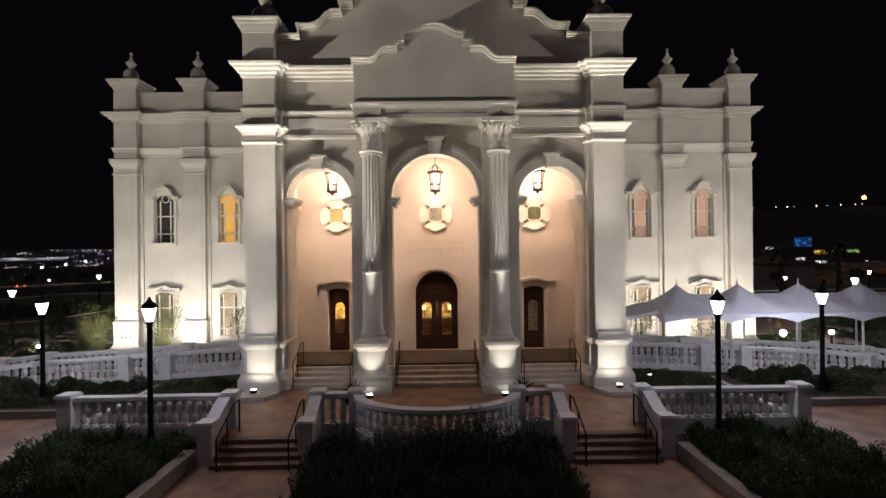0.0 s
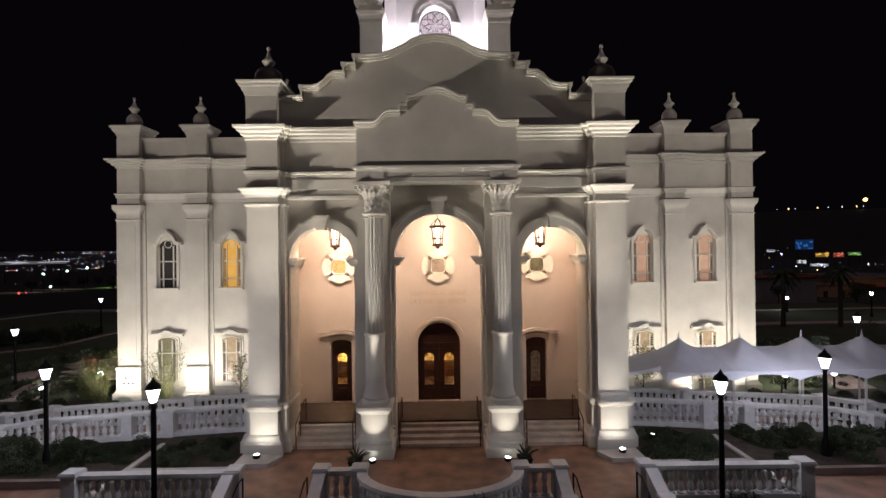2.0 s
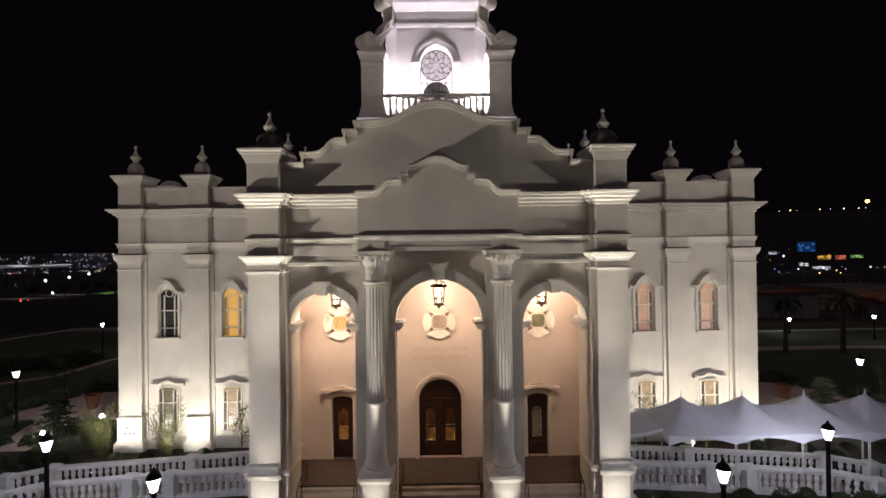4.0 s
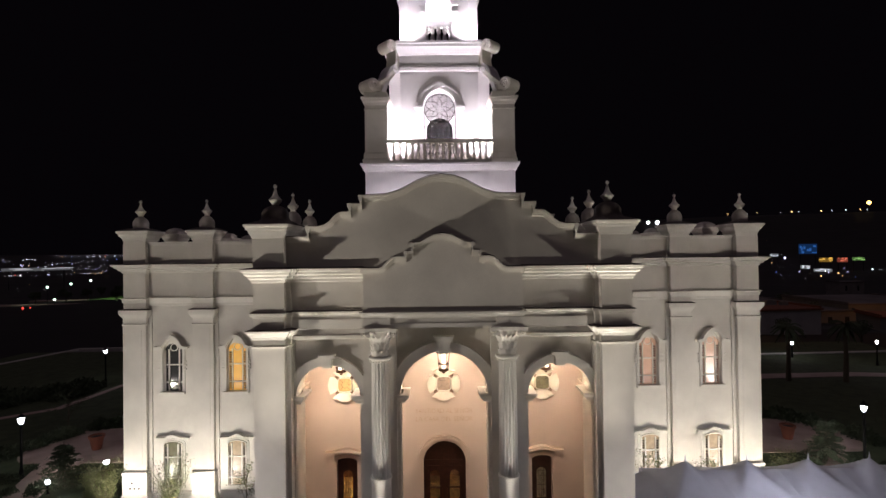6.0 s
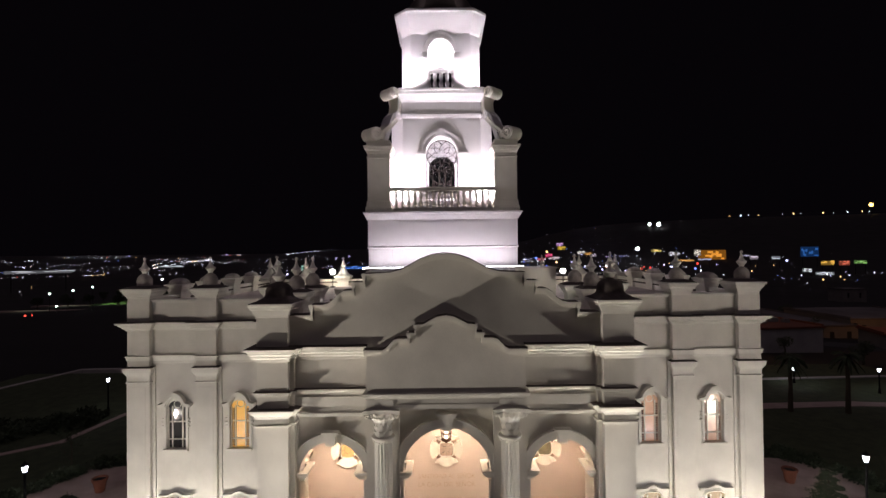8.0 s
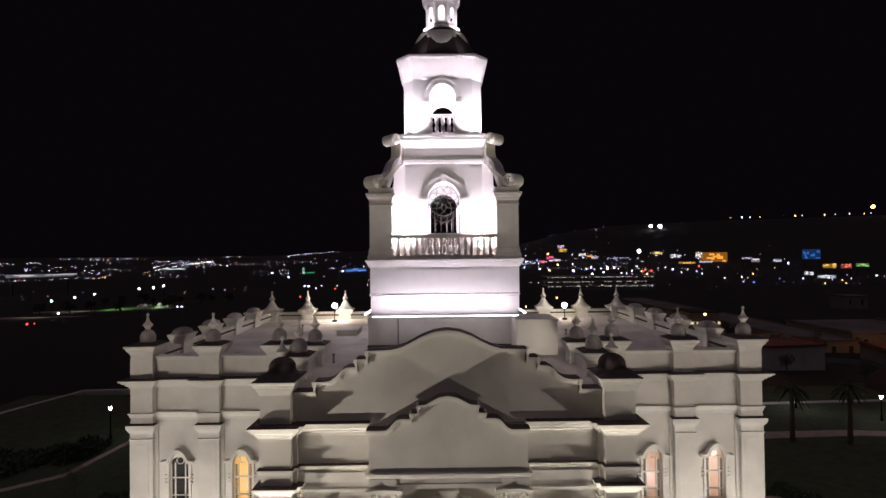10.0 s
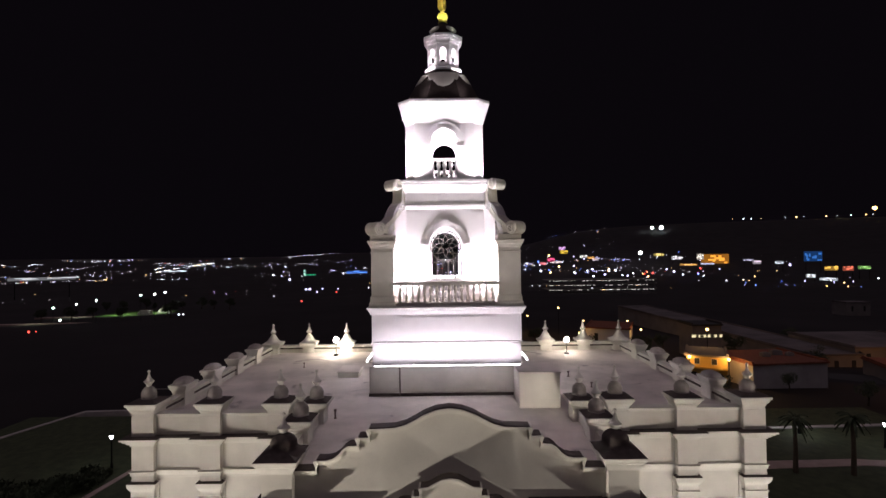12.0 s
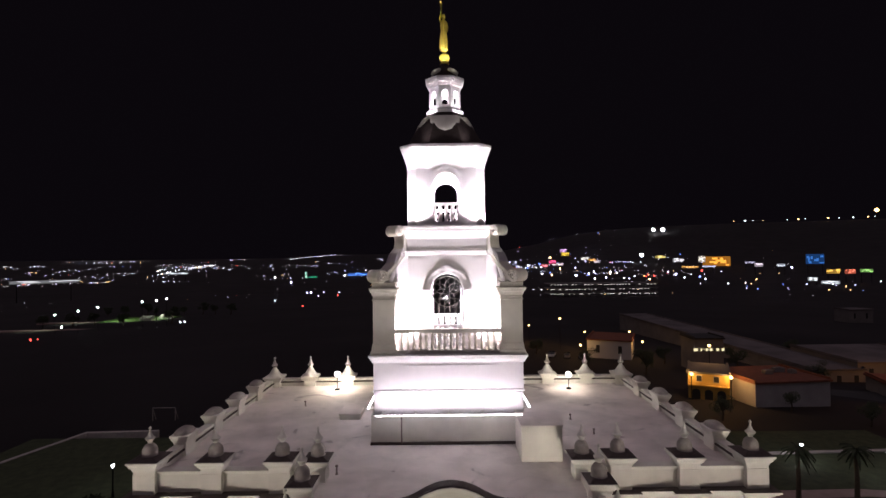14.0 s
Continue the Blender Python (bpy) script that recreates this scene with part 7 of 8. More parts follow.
def sapling(x, y, z, h, seed, label, leaves=420, material=None, spread=1.0):
    r2 = random.Random(seed)
    t = thing("tree", label, "tree", at=(x, y, z))
    bm = nb()
    tips = []
    tube(bm, [(0, 0, 0), (0.03, 0.02, h * 0.4), (0.0, 0.05, h * 0.95)], [0.05 * h / 3, 0.035 * h / 3, 0.008], 7)
    for i in range(13):
        f = 0.22 + 0.7 * i / 13
        a = r2.uniform(0, 6.28)
        L = spread * h * 0.30 * (1.15 - f) + 0.2
        b = Vector((L * math.cos(a), L * math.sin(a), L * 0.9))
        o = Vector((0, 0, h * f))
        tube(bm, [o, o + b * 0.5 + Vector((0, 0, 0.05)), o + b], [0.016 * h / 3, 0.01 * h / 3, 0.004], 5)
        tips += [(o, b)] * 2
    part("trunk", bm, BARK, t)
    bm = nb()
    for _ in range(leaves):
        o, b = r2.choice(tips)
        p = o + b * r2.uniform(0.25, 1.1) + Vector([r2.gauss(0, 0.11 * h / 3) for _ in range(3)])
        d = Vector((r2.uniform(-1, 1), r2.uniform(-1, 1), r2.uniform(-0.9, 0.5))).normalized()
        s = d.orthogonal().normalized() * 0.022 * (h / 3)
        e = d * 0.11 * (h / 3)
        bm.faces.new([bm.verts.new(p + q) for q in (-s * 0.3, e * 0.5 - s, e, e * 0.5 + s)])
    part("crown", bm, material or LEAFY, t)
    return t


def willowy_bush(x, y, z, h, seed, label, stems=22, leaves=3200):
    """Thin upright stems fanning from one root, feathered with narrow leaves."""
    r2 = random.Random(seed)
    t = thing("bush", label, "bush", "willowy bushes by the wings", at=(x, y, z))
    lines = []
    for i in range(stems):
        a, out, k = r2.uniform(0, 6.28), r2.uniform(0.1, 0.36) * h, r2.uniform(0.6, 1.0)
        pts = [Vector((0.10 * math.cos(a), 0.10 * math.sin(a), 0)), Vector((out * 0.4 * math.cos(a), out * 0.4 * math.sin(a), h * k * 0.5)), Vector((out * math.cos(a + 0.2), out * math.sin(a + 0.2), h * k))]
        wood = nb()
        tube(wood, pts, [0.016, 0.01, 0.003], 5)
        part("stem", wood, BARK, t)
        lines.append(pts)
    bm = nb()
    for _ in range(leaves):
        a, b, c = r2.choice(lines)
        f = r2.random() ** 1.35
        p = a.lerp(b, f * 2) if f < 0.5 else b.lerp(c, f * 2 - 1)
        p = p + Vector([r2.gauss(0, 0.10) for _ in range(3)])
        d = Vector((r2.uniform(-0.7, 0.7), r2.uniform(-0.7, 0.7), r2.uniform(-0.2, 1.0))).normalized()
        s = d.orthogonal().normalized() * 0.012
        e = d * r2.uniform(0.08, 0.16)
        if p.z > 0:
            bm.faces.new([bm.verts.new(p + q) for q in (-s * 0.3, e * 0.5 - s, e, e * 0.5 + s)])
    part("foliage", bm, LEAFY, t)


def conifer(x, y, z, h, w, seed):
    """A dark cone of drooping, layered branches."""
    r2 = random.Random(seed)
    t = thing("tree", "small dark conical tree with layered drooping branches", "tree", "conical garden trees", at=(x, y, z))
    wood, bm = nb(), nb()
    tube(wood, [(0, 0, 0), (0.02, 0, h * 0.5), (0, 0.01, h)], [0.07, 0.045, 0.01], 7)
    for tier in range(9):
        f = tier / 9
        zc, R = h * (0.16 + 0.8 * f), w / 2 * (1 - f) ** 0.8 + 0.08
        for i in range(11 - tier // 2):
            a = r2.uniform(0, 6.28)
            L = R * r2.uniform(0.7, 1.12)
            tip = Vector((L * math.cos(a), L * math.sin(a), zc - 0.10 * L + r2.uniform(-0.04, 0.06)))
            root = Vector((0, 0, zc + 0.06))
            tube(wood, [root, tip], [0.016, 0.004], 4)
            for _ in range(95):
                g = r2.uniform(0.1, 1.05)
                p = root.lerp(tip, g) + Vector((r2.gauss(0, 0.07), r2.gauss(0, 0.07), r2.gauss(0, 0.025)))
                d = (Vector((math.cos(a), math.sin(a), -0.3)) + Vector([r2.uniform(-0.8, 0.8) for _ in range(3)])).normalized()
                s = d.orthogonal().normalized() * 0.026
                e = d * r2.uniform(0.08, 0.15)
                bm.faces.new([bm.verts.new(p + q) for q in (-s * 0.4, e * 0.5 - s, e, e * 0.5 + s)])
    part("trunk", wood, BARK, t)
    part("crown", bm, LEAFD, t)


willowy_bush(-17.35, 25.6, 0.05, 2.9, 1, "yellow-green willowy bush beside the wing")
willowy_bush(-18.4, 26.5, -0.1, 2.2, 2, "yellow-green willowy bush beside the wing")
willowy_bush(-19.3, 27.4, -0.3, 1.7, 22, "low yellow-green bush beside the path")
willowy_bush(-13.7, 24.9, 0.05, 3.1, 3, "tall sparse willowy bush before a lower window", 24, 3600)
conifer(-22.45, 29.5, -0.6, 2.85, 2.6, 31)
conifer(24.4, 31.6, -0.6, 2.75, 2.5, 32)
sapling(-9.9, 24.8, 0.05, 2.5, 4, "thin young tree before a lower window", 600)
sapling(10.2, 24.8, 0.05, 2.9, 5, "thin young tree before a lower window", 700)
sapling(13.2, 24.7, 0.05, 2.6, 6, "thin young tree before a lower window", 700)
sapling(17.6, 25.4, 0.05, 2.6, 7, "young tree with sparse yellow-green leaves beside the wing", 500)
for x, y, h, sd in ((-25.6, 27.0, 2.2, 9), (28, 30, 2.6, 11), (-30, 40, 3.4, 12), (32, 36, 3.0, 13)):
    sapling(x, y, -0.9, h, sd, "small dark garden tree", 900, LEAFD, 1.3)


def palm(x, y, z, h, seed):
    r2 = random.Random(seed)
    t = thing("palm_tree", "dark tall palm tree beyond the lawn", "palm tree", "palms", at=(x, y, z))
    bm = nb()
    tube(bm, [(0, 0, 0), (0.05, 0, h * 0.5), (0, 0.05, h)], [0.26, 0.2, 0.18], 8)
    part("trunk", bm, BARK, t)
    bm = nb()
    for i in range(26):
        a, e = r2.uniform(0, 6.28), r2.uniform(-0.5, 1.2)
        prev = None
        for k in range(7):
            f = k / 6
            r = 1.55 * f
            p = Vector((r * math.cos(a) * math.cos(e * (1 - f * 0.5)), r * math.sin(a) * math.cos(e * (1 - f * 0.5)), h + 1.6 * f * math.sin(e) - 1.2 * f * f))
            sd = Vector((-math.sin(a), math.cos(a), 0)) * 0.16 * math.sin(math.pi * (0.1 + 0.85 * f))
            cur = [bm.verts.new(p + sd + Vector((0, 0, -0.12))), bm.verts.new(p), bm.verts.new(p - sd + Vector((0, 0, -0.12)))]
            if prev:
                bm.faces.new((prev[0], prev[1], cur[1], cur[0]))
                bm.faces.new((prev[1], prev[2], cur[2], cur[1]))
            prev = cur
    part("fronds", bm, LEAFD, t)


palm(35.6, 51, -0.6, 5.6, 1)
palm(40.9, 50.2, -0.6, 5.8, 2)

# ---- land to the horizon ----
def land(x, y):
    """The height of the land: a level garden, a shallow valley, and slopes far off with a hill on the east side."""
    r = math.hypot(x, y)
    az = math.degrees(math.atan2(x, max(y, 1e-6))) if y > 0 else (90 if x > 0 else -90)
    z = -1.0 - 7.0 * min(1.0, max(0.0, (r - 75) / 160))
    z -= 22.0 * min(1.0, max(0.0, (r - 235) / 565))
    z += 0.02 * max(0.0, r - 1500)
    if y > 0:
        rise = 106 * (1 + math.tanh((az - 11) / 6)) * (1 - 0.004 * max(0.0, az - 30)) * (0.5 + 0.5 * math.tanh((62 - az) / 8))
        rise += 24 * (1 + math.tanh((az + 16) / 4)) * (1 - math.tanh((az - 6) / 6)) * 0.5
        z += rise * math.exp(-((r - 3500) / 900) ** 2)
    near = min(1.0, max(0.0, (r - 48) / 20))
    return z * near + (-0.62) * (1 - near)


bm = nb()
radii = [0.5, 15, 30, 45, 60, 80, 110, 150, 200, 260, 340, 440, 560, 700, 900, 1150, 1450, 1800, 2150, 2500, 2850, 3200, 3600, 4200, 5000]
NA = 144
prev = None
for r in radii:
    cur = [bm.verts.new((r * math.sin(2 * math.pi * i / NA), r * math.cos(2 * math.pi * i / NA), land(r * math.sin(2 * math.pi * i / NA), r * math.cos(2 * math.pi * i / NA)))) for i in range(NA)]
    if prev:
        for i in range(NA):
            bm.faces.new((prev[i], prev[(i + 1) % NA], cur[(i + 1) % NA], cur[i]))
    else:
        bm.faces.new(cur[::-1])
    prev = cur
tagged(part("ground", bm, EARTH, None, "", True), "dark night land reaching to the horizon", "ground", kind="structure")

slab("lawn", [(-60, -6), (60, -6), (60, 72), (-60, 72)], -0.75, -0.56, LAWN, "dark mown lawn round the temple", "lawn")
for s in (-1, 1):
    turns = [radians(-50 + 140 * i / 28) for i in range(29)]
    pts = [(s * (23.4 + 6.0 * math.cos(a) ** 0.7), 36 + 3.6 * math.copysign(abs(math.sin(a)) ** 0.7, a)) for a in turns] + [(s * 17.5, 39.6), (s * 17.5, 33.0)]
    pts = pts if s > 0 else pts[::-1]
    slab("round_terrace", pts, -0.7, -0.5, PATH, "pale round paved garden terrace", "paving")
    way = [(-46, 39.6), (-37.9, 42.6), (-35.0, 45.2), (-34.2, 52), (-33.4, 60), (-32.8, 60), (-33.6, 52), (-34.3, 44.9), (-37.6, 42.0), (-46, 39.0)] if s < 0 else [(28, 51.6), (44, 52.3), (58, 50.2), (58, 51.6), (44, 54.0), (28, 53.6)]
    slab("garden_path", way, -0.7, -0.5, PATH, "pale garden path across the lawn", "path")
    way = [(-26.6, 32.98), (-25.1, 28.4), (-24.6, 24.0), (-21.6, 24.0), (-22.8, 27.4), (-23.6, 30.5), (-23.9, 32.98)] if s < 0 else [(26.6, 32.98), (23.9, 32.98), (23.6, 30.5), (22.8, 27.4), (21.6, 24.0), (24.6, 24.0), (25.1, 28.4)]
    slab("terrace_path", way, -0.7, -0.5, PATH, "pinkish paved path leading to the terrace", "path")
    way = [(-57.4, 63.2), (-56.8, 63.2), (-53.6, 73.9), (-43.4, 74.5), (-43.4, 75.0), (-54.0, 74.5)] if s < 0 else [(32, 63.2), (59, 64.2), (59, 64.9), (32, 63.9)]
    slab("garden_kerb", way, -2.6, -0.45, PALEK, "thin pale kerb across the lawn", "kerb")
    t = thing("terracotta_pot", "large tapered terracotta pot on the pale terrace", "pot", "terrace pots", at=(s * 24.5, 35.3, -0.5))
    bm = nb()
    lathe(bm, [(0.0, 0), (0.28, 0), (0.31, 0.05), (0.44, 0.78), (0.5, 0.8), (0.52, 0.86), (0.52, 0.96), (0.49, 0.99), (0.44, 0.98), (0.42, 0.86)], 20)
    part("pot", bm, TERRA, t, smooth=True)
    bm = nb()
    lathe(bm, [(0.43, 0.85), (0.2, 0.9), (0.02, 0.91)], 16)
    part("soil", bm, EARTH, t)


goal = thing("goal_frame", "thin pale metal goal frame on the dark land", "goal", at=(-47.8, 84, -2.2))
bm = nb()
for q in (-1.9, 1.9):
    tube(bm, [(q, 0, -0.5), (q, 0, 2.4)], 0.06, 6)
    tube(bm, [(q, 1.2, -0.5), (q, 0, 2.4)], 0.04, 6)
pieces("post", bm, PALEK, goal)
bm = nb()
tube(bm, [(-1.9, 0, 2.4), (1.9, 0, 2.4)], 0.06, 6)
part("crossbar", bm, PALEK, goal)


# ---- iron fence beside the wing ----
fence = thing("fence", "thin dark iron picket fence beside the wing", "fence", at=(-18.1, 27.0, -0.56))
for k in range(21):
    bm = nb()
    x = -0.95 + 0.095 * k
    big = k % 10 == 0
    tube(bm, [(x, 0, 0), (x, 0, 1.5 if big else 1.42), (x, 0, 1.6 if big else 1.52)], [0.022 if big else 0.009, 0.022 if big else 0.009, 0.003], 5)
    part("fence_post" if big else "picket", bm, IRON, fence)
for z in (0.2, 1.3):
    bm = nb()
    box(bm, -0.95, 0.95, -0.015, 0.015, z, z + 0.03)
    part("rail", bm, IRON, fence)


# ---- city ----
def lights_mesh(pts):
    bm = nb()
    for x, y, z, s in pts:
        v = [bm.verts.new((x + dx * s, y + dy * s, z + dz * s)) for dx, dy, dz in ((1, 0, 0), (0, 1, 0), (-1, 0, 0), (0, -1, 0), (0, 0, 1), (0, 0, -1))]
        for i in range(4):
            bm.faces.new((v[i], v[(i + 1) % 4], v[4]))
            bm.faces.new((v[(i + 1) % 4], v[i], v[5]))
    return bm


rnd = random.Random(11)
city = {"white": [], "violet": [], "warm": [], "blue": [], "red": [], "dim": []}


def city_lamp(az, r, kind, up, size):
    x, y = r * math.sin(radians(az)), r * math.cos(radians(az))
    if land(x, y) > 12 and az > -4 and r != 3400 and rnd.random() < 0.86:
        return
    city[kind].append((x, y, land(x, y) + up, r * size * 1.2))


# districts: clumps of lit blocks along streets, with dark ground between
for d in range(210):
    az0 = rnd.uniform(-45, 26)
    r0 = rnd.choices((rnd.uniform(950, 1500), rnd.uniform(1400, 2400), rnd.uniform(2200, 3300), rnd.uniform(3000, 4300)), (14, 34, 36, 26))[0]
    if az0 > 20 and r0 > 2300 and rnd.random() < 0.7:
        continue
    if az0 < -4 and rnd.random() < (0.62 if r0 < 2100 else 0.25):
        continue
    if -26 < az0 < -8 and r0 < 1300:
        continue
    along, n = rnd.uniform(0.4, 2.6), int(rnd.uniform(4, 17))
    tone = rnd.choices(("white", "violet", "dim", "warm"), (20, 30, 40, 10) if az0 < 0 else (30, 24, 36, 10))[0]
    lean = rnd.uniform(-160, 160)
    for i in range(n):
        f = rnd.uniform(-1, 1)
        kind = tone if rnd.random() < 0.65 else rnd.choices(("white", "violet", "dim", "warm", "blue", "red"), (16, 26, 34, 9, 8, 7))[0]
        size = rnd.choice((0.00022, 0.00028, 0.00028, 0.00035, 0.00045, 0.0006 if kind != "dim" else 0.0004))
        city_lamp(az0 + along * f, r0 + lean * f + rnd.gauss(0, 10), kind, rnd.uniform(3, 9), size)
# single lamps scattered over the dark valley
for i in range(210):
    kind = rnd.choices(("white", "violet", "dim", "warm", "blue", "red"), (16, 18, 50, 8, 6, 3))[0]
    city_lamp(rnd.uniform(-44, 40), rnd.uniform(500, 2600), kind, rnd.uniform(3, 8), rnd.choice((0.0002, 0.0003, 0.0004)))
# lamps and tail lights along the valley road
for az, r, kind, size in ((-15.5, 720, "violet", 0.0016), (-15.1, 720, "violet", 0.0018), (-13.7, 715, "violet", 0.0011), (-12.2, 710, "red", 0.0014), (-12.0, 700, "violet", 0.0009), (-16.0, 445, "red", 0.0015), (-14.3, 560, "violet", 0.0011), (-18.9, 465, "white", 0.001), (-8.6, 720, "white", 0.0009), (-28.1, 258, "white", 0.0014), (-27.7, 257, "white", 0.0013), (-39.9, 279, "red", 0.0018), (-39.4, 279, "red", 0.001), (-17.2, 1150, "violet", 0.0018), (-11.4, 1500, "white", 0.0012), (-18.9, 1500, "white", 0.0016)):
    city_lamp(az, r, kind, 1.5 if kind == "red" else 6, size)
# brightly lit shopping streets to the north-east
for i in range(84):
    az, r = rnd.gauss(17, 7), rnd.choice((1150, 1300, 1500, 1750, 2000, 2300)) + rnd.gauss(0, 20)
    kind = rnd.choices(("white", "violet", "warm", "blue", "red"), (44, 22, 16, 8, 7))[0]
    city_lamp(az, r, kind, rnd.uniform(4, 14), rnd.choice((0.0005, 0.0008, 0.0012, 0.0017)))
# shop fronts strung along the eastern road
for i in range(26):
    city_lamp(29 + 15 * rnd.random(), rnd.choice((880, 1000, 1180)) + rnd.gauss(0, 8), rnd.choices(("white", "violet", "blue", "warm"), (40, 25, 15, 20))[0], rnd.uniform(3, 7), rnd.choice((0.0004, 0.0007, 0.001)))
# a few lamps round the parking structure
for i in range(26):
    x, y = rnd.uniform(100, 270), rnd.choice((480, 530, 660)) + rnd.uniform(-12, 12)
    city[rnd.choices(("white", "warm", "dim"), (40, 20, 40))[0]].append((x, y, land(x, y) + 7, y * rnd.choice((0.0004, 0.0006, 0.001))))
# a long lit avenue climbing to the north-west
for i in range(60):
    f = rnd.random() ** 0.8
    city_lamp(-31.0 + 6.4 * f + rnd.gauss(0, 0.06), 1650 + 1250 * f, "warm" if rnd.random() < 0.12 else "white", 6, rnd.choice((0.0003, 0.0005, 0.0007)) * (0.6 + 0.8 * f))
# a second, fainter road on the west side
for i in range(40):
    f = rnd.random()
    city_lamp(-44 + 9 * f, 1400 + 60 * f, rnd.choice(("violet", "dim", "white")), 6, rnd.choice((0.0003, 0.0005)))
# street lamps along the ridge road
for i in range(14):
    az = 30.2 + 0.84 * i + rnd.uniform(-0.25, 0.25)
    if i not in (4, 8):
        city_lamp(az, 3400, "warm" if i % 3 == 0 else "white", 7, rnd.choice((0.0006, 0.0009, 0.0012)))
GLOWS = {"white": glow("city_white", (0.85, 0.88, 1.0), 3.5), "warm": glow("city_warm", (1.0, 0.55, 0.2), 4.0), "violet": glow("city_violet", (0.62, 0.58, 1.0), 3.4), "blue": glow("city_blue", (0.15, 0.25, 1.0), 2.2), "red": glow("city_red", (1.0, 0.08, 0.06), 2.0), "dim": glow("city_dim", (0.7, 0.62, 0.66), 1.2)}
LABELS = {"white": "scattered white city lights far off", "warm": "scattered orange street lights far off", "violet": "scattered pale violet city lights far off", "blue": "scattered blue sign lights far off", "red": "scattered red lights far off", "dim": "faint distant house lights"}
for k in city:
    tagged(part("city_lights", lights_mesh(city[k]), GLOWS[k]), LABELS[k], "city lights", kind="stuff")


def far_lamp(az, el, r, size, material, label):
    """A single far lamp on a mast that stands on the land; az and el in degrees from the garden."""
    x, y = r * math.sin(radians(az)), r * math.cos(radians(az))
    z = 24.9 + r * math.cos(radians(az)) * math.tan(radians(el))
    t = thing("mast_lamp", label, "lamp", "far mast lamps", at=(x, y, land(x, y)))
    h = max(2.0, z - land(x, y))
    bm = nb()
    tube(bm, [(0, 0, -1), (0, 0, h)], size * 0.2, 5)
    part("mast", bm, IRON, t)
    bm = nb()
    lathe(bm, [(size * 0.3, h - size), (size, h - size * 0.4), (size, h + size * 0.4), (size * 0.3, h + size)], 10)
    part("head", bm, material, t)


BIGW = glow("mast_white", (0.92, 0.95, 1.0), 8.0)
BIGO = glow("mast_orange", (1.0, 0.6, 0.15), 6.0)
BIGG = glow("mast_green_white", (0.75, 1.0, 0.9), 5.0)
far_lamp(22.8, 3.0, 3000, 8.0, BIGW, "bright white stadium lamp far off")
far_lamp(23.7, 3.0, 3000, 10.0, BIGW, "bright white stadium lamp far off")
far_lamp(41.0, 4.95, 3300, 9, BIGO, "bright orange lamp on the hill road")
for az, el, g in ((-31.4, -4.6, BIGG), (-30.2, -4.5, BIGW), (-29.3, -4.3, BIGW), (-37.7, -7.4, BIGG), (-38.2, -6.0, BIGG), (-36.5, -5.6, BIGG), (-35.0, -5.2, BIGG)):
    far_lamp(az, el, 320, 0.5, g, "white sports field lamp on a mast")
far_lamp(21.6, 0.1, 2000, 6.5, BIGW, "bright white sign lamp far off")

slab("sports_field", [(-224, 318), (-188, 322), (-186, 350), (-222, 346)], -24.0, land(-205, 335) + 0.6, mat("lit_turf", (0.08, 0.15, 0.03), 0.9, vary=0.4, scale=0.1, bump=0.0), "green turf of a lit sports field", "field")
slab("field_road", [(-262, 318), (-226, 321), (-224, 325), (-260, 322)], -24.0, land(-240, 320) + 0.5, PATH, "pale road beside the sports field", "road")
slab("field_road", [(-262, 268), (-186, 274), (-186, 278), (-262, 272)], -24.0, land(-224, 272) + 0.5, PATH, "pale road beside the sports field", "road")
for x, y, e in ((-212, 322, 9000), (-192, 332, 9000), (-236, 312, 4000), (-224, 268, 1500)):
    spot("field_light", (x, y, -1.0), (x, y + 4, -30), e, (0.8, 1.0, 0.75), 110, 1.0, 0.5)
# spectators' stands and a scatter of trees round the field
for x, y in ((-196, 326), (-190, 338)):
    st = thing("grandstand", "small stepped stand beside the sports field", "grandstand", "field stands", at=(x, y, land(x, y)))
    for k in range(4):
        bm = nb()
        box(bm, -4, 4, -2 + k, -1 + k, 0.0, 1.2 + 0.6 * k)
        part("step", bm, PALEK, st)


def night_tree(x, y, h, seed):
    """A broad dark tree of leaf clumps on a forked trunk."""
    r2 = random.Random(seed)
    z = land(x, y) if math.hypot(x, y) > 60 else -0.6
    t = thing("tree", "broad dark tree standing beyond the garden", "tree", "dark trees", at=(x, y, z))
    wood, bm = nb(), nb()
    tube(wood, [(0, 0, -0.3), (0.05 * h, 0, h * 0.3), (0, 0.03 * h, h * 0.55)], [0.05 * h, 0.035 * h, 0.02 * h], 7)
    for i in range(9):
        a, out = r2.uniform(0, 6.28), r2.uniform(0.12, 0.36) * h
        c = Vector((out * math.cos(a), out * math.sin(a), h * r2.uniform(0.45, 0.88)))
        tube(wood, [(0, 0, h * 0.4), c * 0.6 + Vector((0, 0, h * 0.2)), c], [0.02 * h, 0.012 * h, 0.004 * h], 5)
        for _ in range(110):
            v = Vector((r2.gauss(0, 1), r2.gauss(0, 1), r2.gauss(0, 0.8))).normalized() * r2.uniform(0.5, 1.0) * h * 0.19
            d = Vector([r2.uniform(-1, 1) for _ in range(3)]).normalized()
            s_ = d.orthogonal().normalized() * 0.022 * h
            e = d * 0.06 * h
            p = c + v
            bm.faces.new([bm.verts.new(p + q) for q in (-s_ * 0.4, e * 0.5 - s_, e, e * 0.5 + s_)])
    part("trunk", wood, BARK, t)
    part("crown", bm, LEAFD, t)


